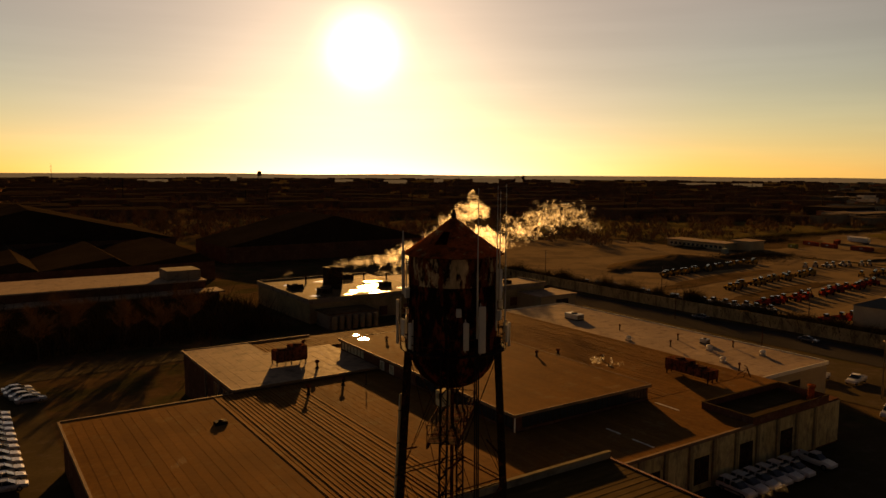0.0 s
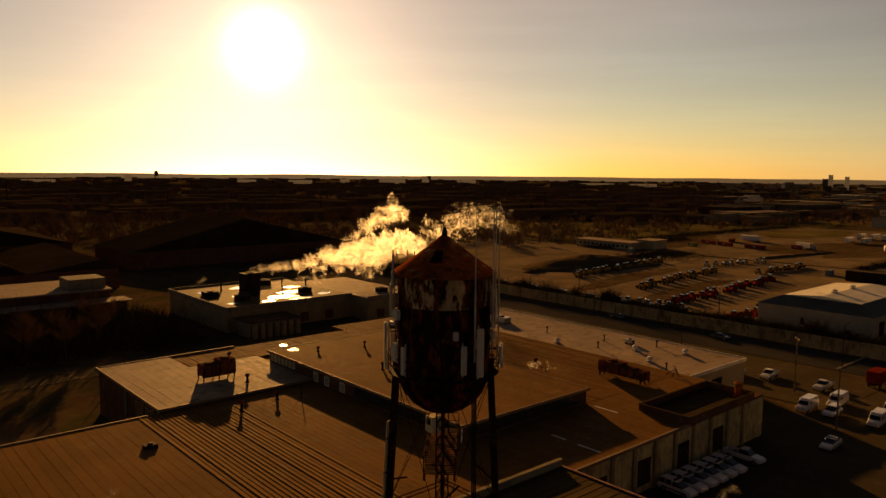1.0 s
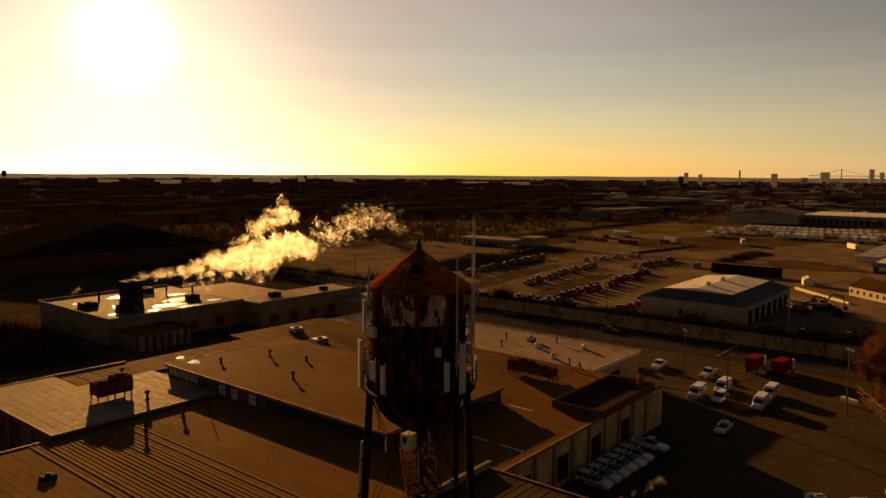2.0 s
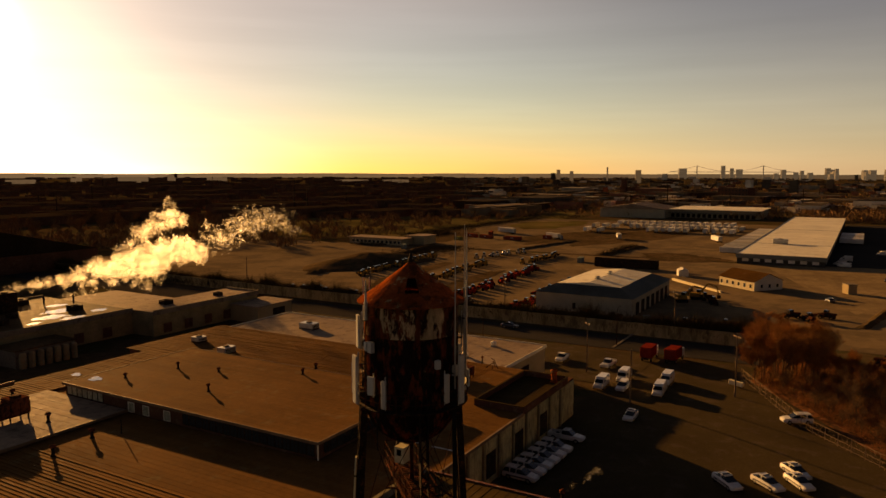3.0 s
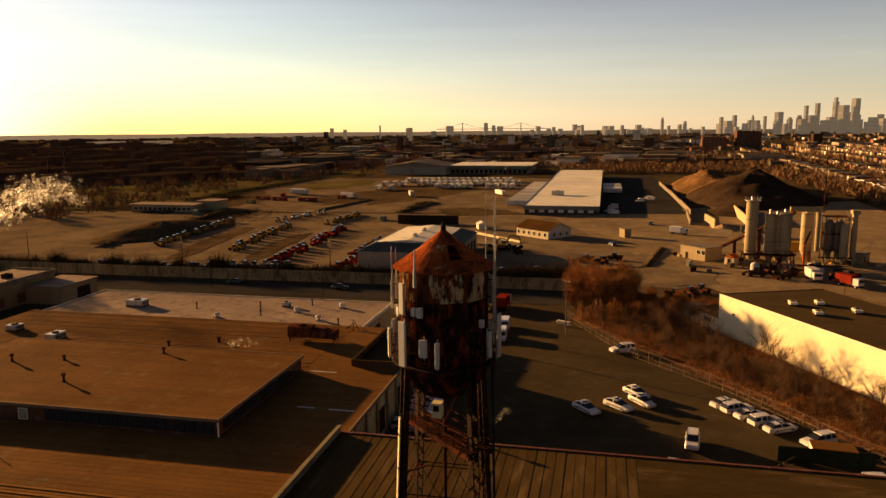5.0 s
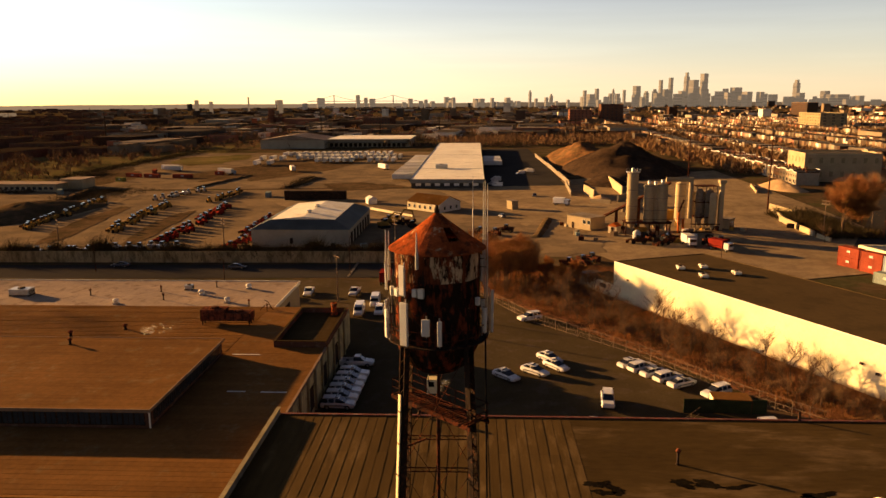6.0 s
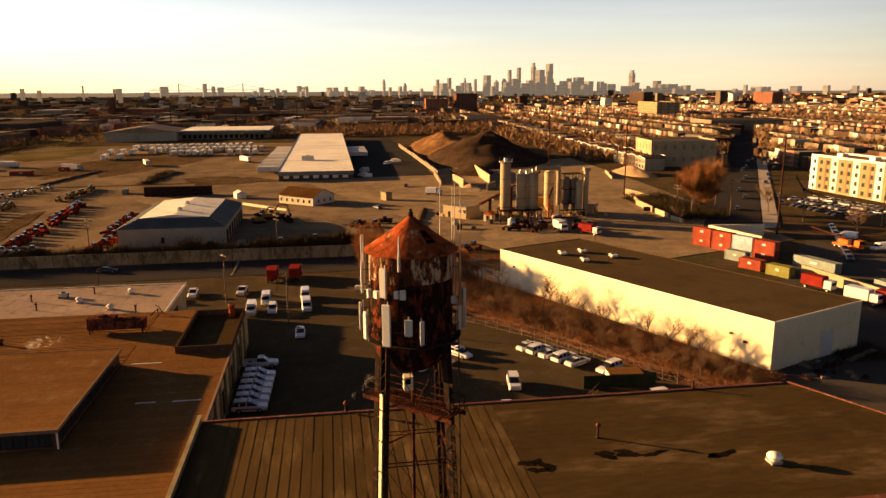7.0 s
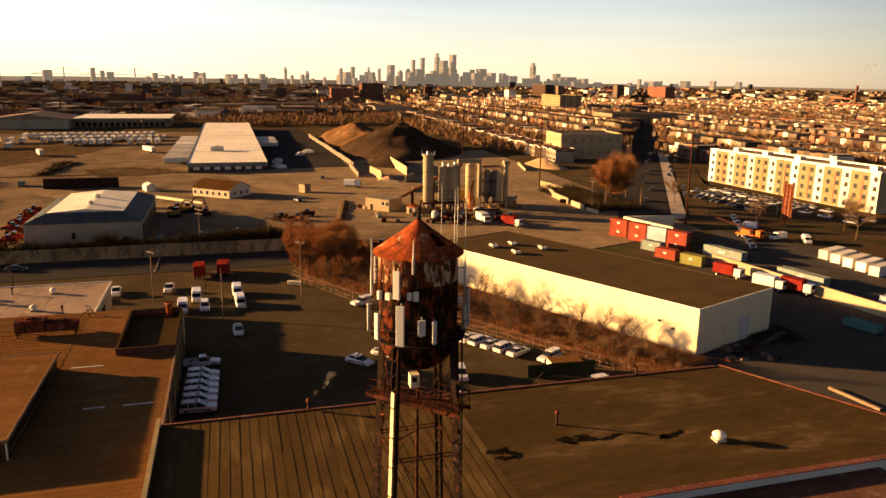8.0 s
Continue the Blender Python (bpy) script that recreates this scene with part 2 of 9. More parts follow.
    court_asphalt=mat("dark_court_asphalt", (0.042, 0.038, 0.034), 0.9, vary=0.15, big=0.04, fine=1.0, bump=0.08),
    yard_asphalt=mat("grey_yard_asphalt", (0.062, 0.055, 0.046), 0.9, vary=0.14, big=0.05, fine=1.5, bump=0.1, tint=(0.074, 0.064, 0.052), tint_at=0.6, spec=0.005),
    stained_wall=mat("stained_retaining_wall", (0.3, 0.235, 0.13), 0.95, vary=0.3, big=0.12, fine=1.5, bump=0.15, tint=(0.15, 0.12, 0.068), tint_at=0.55, stretch=(1, 1, 0.4)),
    hedge=mat("dark_winter_hedge", (0.045, 0.033, 0.016), 0.95, vary=0.3, big=0.3, fine=3, bump=0.0, piece=0.5),
    tray_paint=mat("cream_tray_paint", (0.62, 0.54, 0.34), 0.6, vary=0.12, big=0.6, fine=4, bump=0.03),
    door_white=mat("white_door_metal", (0.55, 0.54, 0.5), 0.5, vary=0.08, big=0.4, fine=4, bump=0.03),
    roof_brown=mat("brown_roof_felt", (0.078, 0.052, 0.023), 0.85, vary=0.12, big=0.05, fine=1.0, bump=0.06, tint=(0.064, 0.044, 0.02), tint_at=0.55, spec=0.004),
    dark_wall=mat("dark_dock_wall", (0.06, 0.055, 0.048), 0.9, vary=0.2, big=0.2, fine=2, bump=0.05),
    screen_green=mat("dark_green_screen", (0.025, 0.04, 0.022), 0.85, vary=0.25, big=0.5, fine=6, bump=0.1),
    rust_red=mat("rusty_red_cladding", (0.16, 0.05, 0.026), 0.85, vary=0.4, big=0.5, fine=4, bump=0.2, tint=(0.06, 0.026, 0.017), tint_at=0.52),
    felt_striped=mat("striped_roof_felt", (0.066, 0.041, 0.015), 0.75, vary=0.22, big=0.1, fine=0.9, bump=0.08, tint=(0.1, 0.065, 0.028), tint_at=0.6, piece=0.13, stretch=(0.3, 1.2, 1), spec=0.004),
    water=mat("rain_water", (0.02, 0.018, 0.016), 0.12, vary=0.3, big=0.2, fine=1.2, bump=0.01, spec=0.5),
    dirt=mat("rutted_dirt", (0.105, 0.066, 0.036), 0.97, vary=0.3, big=0.05, fine=0.7, bump=0.4, tint=(0.07, 0.05, 0.026), tint_at=0.5),
    pale_dirt=mat("pale_dusty_dirt", (0.24, 0.175, 0.1), 0.97, vary=0.2, big=0.04, fine=0.7, bump=0.3, tint=(0.19, 0.135, 0.08), tint_at=0.5),
    sand=mat("sand_mound", (0.36, 0.24, 0.13), 0.98, vary=0.25, big=0.2, fine=2, bump=0.3),
    trailer=mat("trailer_white", (0.68, 0.66, 0.6), 0.5, vary=0.12, big=0.3, fine=3, bump=0.03, piece=0.12),
    # deep shade over the sheds is put into this dark roof colour
    shed_roof=mat("sooty_shed_roof", (0.03, 0.021, 0.014), 0.95, vary=0.3, big=0.05, fine=0.6, bump=0.1),
    haze_city=mat("distant_masonry", (0.09, 0.085, 0.075), 0.8, vary=0.2, big=0.02, fine=0.2, bump=0.0, piece=0.4),
    row_wall=mat("rowhouse_walls", (0.26, 0.18, 0.11), 0.85, vary=0.2, big=0.05, fine=0.6, bump=0.0, piece=0.6, tint=(0.13, 0.055, 0.032), tint_at=0.5),
    row_roof=mat("rowhouse_roofs", (0.16, 0.13, 0.1), 0.8, vary=0.3, big=0.03, fine=0.5, bump=0.0, piece=0.6, tint=(0.06, 0.045, 0.035), tint_at=0.5),
)




def recolour(m, colours):
    """Gives every piece one colour of a few, by chance."""
    nt = m.node_tree
    n, link = nt.nodes, nt.links.new
    geo, info = n.new("ShaderNodeNewGeometry"), n.new("ShaderNodeObjectInfo")
    add, fr = n.new("ShaderNodeMath"), n.new("ShaderNodeMath")
    fr.operation = "FRACT"
    link(geo.outputs["Random Per Island"], add.inputs[0])
    link(info.outputs["Random"], add.inputs[1])
    link(add.outputs[0], fr.inputs[0])
    ramp = n.new("ShaderNodeValToRGB")
    ramp.color_ramp.interpolation = "CONSTANT"
    while len(ramp.color_ramp.elements) < len(colours):
        ramp.color_ramp.elements.new(0.5)
    for k, c in enumerate(colours):
        ramp.color_ramp.elements[k].position = k / len(colours)
        ramp.color_ramp.elements[k].color = (*c, 1)
    link(fr.outputs[0], ramp.inputs[0])
    hsv = next(q for q in n if q.bl_idname == "ShaderNodeHueSaturation")
    link(ramp.outputs[0], hsv.inputs["Color"])


recolour(M["row_wall"], [(0.11, 0.062, 0.04), (0.19, 0.15, 0.105), (0.09, 0.054, 0.036), (0.32, 0.27, 0.2), (0.07, 0.05, 0.036), (0.15, 0.105, 0.066), (0.16, 0.125, 0.085), (0.06, 0.05, 0.04), (0.46, 0.41, 0.32), (0.17, 0.07, 0.042)])
recolour(M["row_roof"], [(0.05, 0.04, 0.032), (0.12, 0.1, 0.078), (0.07, 0.055, 0.044), (0.4, 0.37, 0.31), (0.06, 0.05, 0.04), (0.16, 0.13, 0.1), (0.085, 0.07, 0.056)])
recolour(M["trailer"], [(0.62, 0.6, 0.55), (0.5, 0.48, 0.44), (0.68, 0.66, 0.62), (0.56, 0.52, 0.44)])
# air light (haze) put as emission into the far skyline, which stands behind everything as a backdrop
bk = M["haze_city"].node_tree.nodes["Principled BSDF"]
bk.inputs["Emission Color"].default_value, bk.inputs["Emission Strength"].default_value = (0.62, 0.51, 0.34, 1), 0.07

# haze over the far land, put into its material as emission
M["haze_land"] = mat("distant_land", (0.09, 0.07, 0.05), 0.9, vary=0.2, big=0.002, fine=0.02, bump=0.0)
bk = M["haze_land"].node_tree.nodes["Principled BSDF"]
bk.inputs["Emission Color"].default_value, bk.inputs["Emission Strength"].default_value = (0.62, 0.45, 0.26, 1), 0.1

# this painted haze glows more towards the sun
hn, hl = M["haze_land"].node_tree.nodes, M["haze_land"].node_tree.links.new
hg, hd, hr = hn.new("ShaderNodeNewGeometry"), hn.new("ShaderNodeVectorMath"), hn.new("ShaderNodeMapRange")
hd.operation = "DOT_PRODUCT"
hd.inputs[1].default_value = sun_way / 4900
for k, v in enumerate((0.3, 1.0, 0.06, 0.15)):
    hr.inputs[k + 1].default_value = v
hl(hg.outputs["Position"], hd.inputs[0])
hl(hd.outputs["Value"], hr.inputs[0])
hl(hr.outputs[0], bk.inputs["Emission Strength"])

# ---- building helpers
def ground_z(x, y):
    """The land falls gently towards the river."""
    s = max(0.0, 0.556 * x + 0.831 * y - 45)
    return -0.02 * s / (1 + s / 700.0)


def part(name, bm, material, parent=None, label=""):
    me = bpy.data.meshes.new(name)
    bm.to_mesh(me)
    bm.free()
    me.materials.append(material)
    ob = new(name, me)
    if parent is not None:
        ob.parent = parent
    return tagged(ob, label) if label else ob


def part_raw(name, verts, faces, material, parent=None, label=""):
    me = bpy.data.meshes.new(name)
    me.from_pydata(verts, [], faces)
    me.update()
    me.materials.append(material)
    ob = new(name, me)
    if parent is not None:
        ob.parent = parent
    return tagged(ob, label) if label else ob


def again(ob, parent, m):
    """A part that shares the mesh of another."""
    o = new(ob.name.split(".")[0], ob.data)
    o.parent = parent
    o.matrix_basis = m
    return o


def thing(name, label, category, group="", m=None, kind=""):
    ob = tagged(new(name), label, category, group, kind)
    if m is not None:
        ob.matrix_basis = m
    return ob


def box(bm, x0, x1, y0, y1, z0, z1, bevel=0.0):
    vs = [bm.verts.new(p) for p in ((x0, y0, z0), (x1, y0, z0), (x1, y1, z0), (x0, y1, z0), (x0, y0, z1), (x1, y0, z1), (x1, y1, z1), (x0, y1, z1))]
    fs = [bm.faces.new([vs[i] for i in f]) for f in ((3, 2, 1, 0), (4, 5, 6, 7), (0, 1, 5, 4), (1, 2, 6, 5), (2, 3, 7, 6), (3, 0, 4, 7))]
    if bevel:
        bmesh.ops.bevel(bm, geom=list({e for f in fs for e in f.edges}), offset=bevel, segments=1, affect="EDGES")
    return vs


def boxes(*rows, bevel=0.0):
    bm = bmesh.new()
    for r in rows:
        box(bm, *r, bevel=bevel)
    return bm


def prism(bm, poly, z0, z1):
    lo = [bm.verts.new((x, y, z0)) for x, y in poly]
    hi = [bm.verts.new((x, y, z1)) for x, y in poly]
    n = len(poly)
    bm.faces.new(hi)
    bm.faces.new(lo[::-1])
    for i in range(n):
        bm.faces.new((lo[i], lo[(i + 1) % n], hi[(i + 1) % n], hi[i]))


def tube(bm, a, b, r0, r1=None, n=8, caps=True):
    """A tapered round bar from a to b."""
    a, b = Vector(a), Vector(b)
    r1 = r0 if r1 is None else r1
    q = (b - a).to_track_quat("Z", "Y")
    rings = []
    for c, r in ((a, r0), (b, r1)):
        rings.append([bm.verts.new(c + q @ Vector((r * math.cos(k * 2 * math.pi / n), r * math.sin(k * 2 * math.pi / n), 0))) for k in range(n)])
    for k in range(n):
        bm.faces.new((rings[0][k], rings[0][(k + 1) % n], rings[1][(k + 1) % n], rings[1][k]))
    if caps:
        bm.faces.new(rings[0][::-1])
        bm.faces.new(rings[1])


def lathe(bm, profile, n=32, smooth=True, centre=(0, 0)):
    rings = []
    for r, z in profile:
        if r < 1e-6:
            rings.append([bm.verts.new((centre[0], centre[1], z))])
        else:
            rings.append([bm.verts.new((centre[0] + r * math.cos(k * 2 * math.pi / n), centre[1] + r * math.sin(k * 2 * math.pi / n), z)) for k in range(n)])
    for a, b in zip(rings, rings[1:]):
        for k in range(n):
            j = (k + 1) % n
            if len(a) == 1 and len(b) == 1:
                continue
            f = (a[0], b[j], b[k]) if len(a) == 1 else (a[k], a[j], b[0]) if len(b) == 1 else (a[k], a[j], b[j], b[k])
            bm.faces.new(f).smooth = smooth


def sheet(name, poly, material, lift, label, parts=24, kind="structure"):
    """A thin paved sheet that lies on the sloping land; poly is a four-cornered outline."""
    (ax, ay), (bx, by), (cx, cy), (dx, dy) = poly
    verts, faces = [], []
    for i in range(parts + 1):
        for j in range(parts + 1):
            u, v = i / parts, j / parts
            x = (ax * (1 - u) + bx * u) * (1 - v) + (dx * (1 - u) + cx * u) * v
            y = (ay * (1 - u) + by * u) * (1 - v) + (dy * (1 - u) + cy * u) * v
            verts.append((x, y, ground_z(x, y) + lift))
    for i in range(parts):
        for j in range(parts):
            k = i * (parts + 1) + j
            faces.append((k, k + parts + 1, k + parts + 2, k + 1))
    ob = part_raw(name, verts, faces, material)
    return tagged(ob, label, kind=kind)


def strip_roof(name, x0, x1, y0, y1, z, along, pitch, material, parent, lap=0.02):
    """A roof laid in lapped strips, each a little proud on one edge; along: the way the strips run."""
    lo, hi = (x0, x1) if along == "y" else (y0, y1)
    n = max(1, round((hi - lo) / pitch))
    rng = random.Random(int(x0 * 7 + y0 * 13))
    for i in range(n):
        a, b = lo + (hi - lo) * i / n, lo + (hi - lo) * (i + 1) / n
        la, lb = lap * rng.uniform(0.5, 1.4), lap * rng.uniform(-0.25, 0.25)
        verts = []
        for s, h in ((a, la), (b, lb), (a, -0.06), (b, -0.06)):
            for e in ((y0, y1) if along == "y" else (x0, x1)):
                verts.append((s, e, z + h) if along == "y" else (e, s, z + h))
        top = (0, 2, 3, 1) if along == "y" else (0, 1, 3, 2)
        part_raw(name + "_strip", verts, [top, (0, 1, 5, 4), (2, 6, 7, 3), (0, 4, 6, 2), (1, 3, 7, 5), (4, 5, 7, 6)], material, parent)

# ---- ground: one sheet to the horizon
def build_ground():
    radii = [0, 20, 40, 70, 100, 140, 180, 230, 280, 340, 400, 480, 560, 660, 780, 920, 1100, 1300, 1600, 2000, 2500, 3200, 4000, 4950]
    n = 72
    verts, faces = [(0, 0, ground_z(0, 0) - 0.02)], []
    for r in radii[1:]:
        for k in range(n):
            a = 2 * math.pi * k / n
            x, y = r * math.cos(a), r * math.sin(a)
            verts.append((x, y, ground_z(x, y) - 0.02))
    for k in range(n):
        faces.append((0, 1 + k, 1 + (k + 1) % n))
    for i in range(len(radii) - 2):
        for k in range(n):
            a, b = 1 + i * n + k, 1 + i * n + (k + 1) % n
            faces.append((a, a + n, b + n, b))
    tagged(part_raw("ground", verts, faces, M["earth"]), "brown winter ground of an industrial district, stretching to the horizon", kind="structure")


build_ground()


def far_land():
    """Low land at the end of sight, a plain backdrop with haze glow in its material."""
    verts, faces, n = [], [], 240
    for k in range(n):
        a = 2 * math.pi * k / n
        z = 15 + 5 * noise.noise(Vector((math.cos(a) * 9, math.sin(a) * 9, 0)))
        verts += [(4900 * math.cos(a), 4900 * math.sin(a), -40), (4900 * math.cos(a), 4900 * math.sin(a), z)]
    for k in range(n):
        i, j = 2 * k, 2 * ((k + 1) % n)
        faces.append((i, i + 1, j + 1, j))
    tagged(part_raw("backdrop", verts, faces, M["haze_land"]), "low land with glowing haze along the horizon", kind="structure")


far_land()
sheet("parking_lot", [(30, -56), (134, 0), (134, 22), (30, 22)], M["asphalt"], 0.05, "worn dark asphalt parking lot between the warehouses", 20)
sheet("lot_apron", [(106, 18), (134, 18), (140, 130), (106, 130)], M["asphalt"], 0.08, "asphalt apron beside the pale roofed shed", 16)
sheet("road_east", [(136, -10), (152, -10), (160, 330), (144, 330)], M["court_asphalt"], 0.06, "dark two-lane road below a retaining wall", 24)
sheet("road_north", [(-140, 112), (46, 126), (44, 136), (-140, 124)], M["asphalt"], 0.06, "narrow side road north of the factory roofs", 20)
sheet("parking_west", [(-60, 20), (-13, 20), (-13, 118), (-60, 118)], M["asphalt"], 0.04, "shaded asphalt car park beside the factory", 16)
sheet("yard_gravel", [(160, -40), (340, -130), (340, 330), (166, 330)], M["gravel"], 0.05, "packed gravel equipment yard with tyre tracks", 30)
sheet("plant_yard", [(122, -50), (150, -130), (420, -150), (340, 20)], M["pale_dirt"], 0.11, "dusty gravel yard of the concrete plant", 24)
sheet("truck_court", [(345, -50), (670, -52), (670, -8), (345, -6)], M["court_asphalt"], 0.12, "dark asphalt truck court beside the cross-dock warehouse", 24)
sheet("trailer_yard", [(345, 32), (640, 32), (640, 260), (345, 260)], M["gravel"], 0.12, "gravel trailer parking yard", 24)
sheet("avenue", [(168, -110.0), (168, -130.4), (1300, -806.0), (1300, -785.8)], M["court_asphalt"], 0.14, "long straight avenue lined with houses", 40)
sheet("avenue_pavement", [(168, -130.9), (168, -136.7), (1300, -812.5), (1300, -806.6)], M["pavement_concrete"], 0.2, "pale concrete pavement along the avenue", 40)
sheet("plaza_lot", [(150, -140), (300, -230), (260, -196), (165, -190)], M["asphalt"], 0.1, "asphalt car park in front of the long white building", 16)
sheet("south_yard", [(-90, -50.5), (58, -57), (150, -134), (-90, -240)], M["yard_asphalt"], 0.03, "plain grey asphalt yard behind the cream warehouse", 24)
sheet("grass_field", [(420, 180), (760, 260), (700, 520), (330, 420)], M["grass"], 0.1, "dry winter grass field beyond the yards", 20)
sheet("fence_bank", [(50, -50), (123, -2), (120, -34), (57, -64)], M["brush_soil"], 0.15, "bank of russet leaf litter between fence and warehouse", 20)
sheet("end_bank", [(121, -4), (146, -4), (146, -42), (119, -36)], M["brush_soil"], 0.13, "russet overgrown bank at the lot's end", 12)


# ---- factory complex
def pipe_vent(x, y, z, h=0.9, r=0.14, cowl=True, label="short galvanised roof vent pipe standing on the felt roof"):
    t = thing("roof_vent", label, "vent", "roof vents", pose(x, y, z))
    bm = bmesh.new()
    lathe(bm, [(r * 1.7, 0), (r * 1.6, 0.08), (r, 0.16), (r, h)], 12)
    part("pipe", bm, M["dark_steel"], t)
    if cowl:
        bm = bmesh.new()
        lathe(bm, [(r, h), (r * 2.0, h + 0.05), (r * 2.0, h + 0.22), (r * 1.2, h + 0.36), (0, h + 0.42)], 12)
        part("cowl", bm, M["rust_red"], t, "rounded rusty cowl")
    return t


def dome_vent(x, y, z, r=0.55):
    t = thing("dome_vent", "pale mushroom-shaped roof ventilator on a square kerb", "vent", "roof ventilators", pose(x, y, z))
    part("kerb", boxes((-r * 0.8, r * 0.8, -r * 0.8, r * 0.8, 0, 0.3), bevel=0.02), M["galv"], t)
    bm = bmesh.new()
    lathe(bm, [(r * 0.6, 0.3), (r * 0.6, 0.55), (r, 0.6), (r, 0.75), (r * 0.8, 0.95), (r * 0.4, 1.08), (0, 1.12)], 20)
    part("hood", bm, M["white_roof"], t)
    return t


def hvac(x, y, z, sx, sy, sz, label="boxy rooftop air unit with louvred sides", material="galv"):
    t = thing("air_unit", label, "air unit", "rooftop air units", pose(x, y, z))
    for y in (-sy / 2, sy / 2 - 0.15):
        part("base_rail", boxes((-sx / 2, sx / 2, y, y + 0.15, 0, 0.25)), M["dark_steel"], t)
    part("cabinet", boxes((-sx / 2, sx / 2, -sy / 2, sy / 2, 0.25, sz), bevel=0.04), M[material], t)
    bm = bmesh.new()
    lathe(bm, [(min(sx, sy) * 0.3, sz), (min(sx, sy) * 0.3, sz + 0.15), (0, sz + 0.15)], 16)
    part("fan_guard", bm, M["dark_steel"], t)
    for s in (-1, 1):
        bm = bmesh.new()
        for k in range(5):
            zz = 0.4 + (sz - 0.6) * k / 5
            box(bm, -sx * 0.4, sx * 0.4, s * sy / 2 - 0.03, s * sy / 2 + 0.03, zz, zz + (sz - 0.6) / 9)
        part("louvre", bm, M["dark_steel"], t)
    return t


def facade_window(parent, x, y, z, w, h, face, glass="window", frame_m="white_roof", mull=1):
    """A framed window on a wall that faces -x, +x, -y or +y."""
    rz = {"-x": -90, "+x": 90, "-y": 0, "+y": 180}[face]
    m = pose(x, y, z, 0, 0, rz)
    f = part("window_frame", boxes((-w / 2, w / 2, -0.06, 0.04, -0.08, 0.0), (-w / 2, w / 2, -0.06, 0.04, h, h + 0.08),
                                   (-w / 2 - 0.08, -w / 2, -0.06, 0.04, -0.08, h + 0.08), (w / 2, w / 2 + 0.08, -0.06, 0.04, -0.08, h + 0.08),
                                   *[(-w / 2 + w * k / mull - 0.03, -w / 2 + w * k / mull + 0.03, -0.05, 0.03, 0, h) for k in range(1, mull)]), M[frame_m], parent)
    f.matrix_basis = m
    p = part("pane", boxes((-w / 2, w / 2, -0.02, 0.02, 0, h)), M[glass], f)
    return f


def main_hall():
    x0, x1, y0, y1, z = 33.6, 59.0, 34.8, 85.3, 8.8
    t = thing("factory_hall", "raised brick factory hall with a brown felt roof laid in strips", "building", m=pose(0, 0, 0))
    part("wall", boxes((x0 + 0.25, x1 - 0.25, y0 + 0.25, y1 - 0.25, -2.5, z - 0.12)), M["brick"], t, "dark brick walls in shade")
    strip_roof("roof", x0, x1, y0, y1, z, "y", 0.95, M["felt"], t, 0.009)
    e = 0.12
    part("fascia", boxes((x0 - e, x0, y0 - e, y1 + e, z - 0.35, z + 0.05), (x1, x1 + e, y0 - e, y1 + e, z - 0.35, z + 0.05),
                         (x0, x1, y0 - e, y0, z - 0.35, z + 0.05), (x0, x1, y1, y1 + e, z - 0.35, z + 0.05)), M["coping"], t, "tan metal roof edge")
    for k in range(7):
        facade_window(t, x0 + 0.24, y1 - 1.2 - k * 1.25, z - 1.75, 1.1, 1.3, "-x", "pale_glass", "dark_steel")
    facade_window(t, x0 + 0.24, 69.6, z - 2.1, 1.2, 1.3, "-x", "pale_glass", "white_roof")
    for k in range(18):
        facade_window(t, x0 + 0.24, y0 + 1.3 + k * 1.3, z - 1.95, 1.1, 1.5, "-x", "window", "dark_steel", 2)
    for yy in (66.4, 62.0):
        facade_window(t, x0 + 0.24, yy, z - 2.1, 1.2, 1.3, "-x", "pale_glass", "white_roof")
    for k in range(18):
        facade_window(t, x1 - 1.2 - k * 1.3, y0 + 0.24, z - 1.9, 1.15, 1.5, "-y", "window", "dark_steel", 2)
    part("downpipe", boxes((x0 + 0.02, x0 + 0.16, y0 - 0.02, y0 + 0.12, 6.5, z - 0.35)), M["white_roof"], t, "pale downpipe at the corner")
    return t


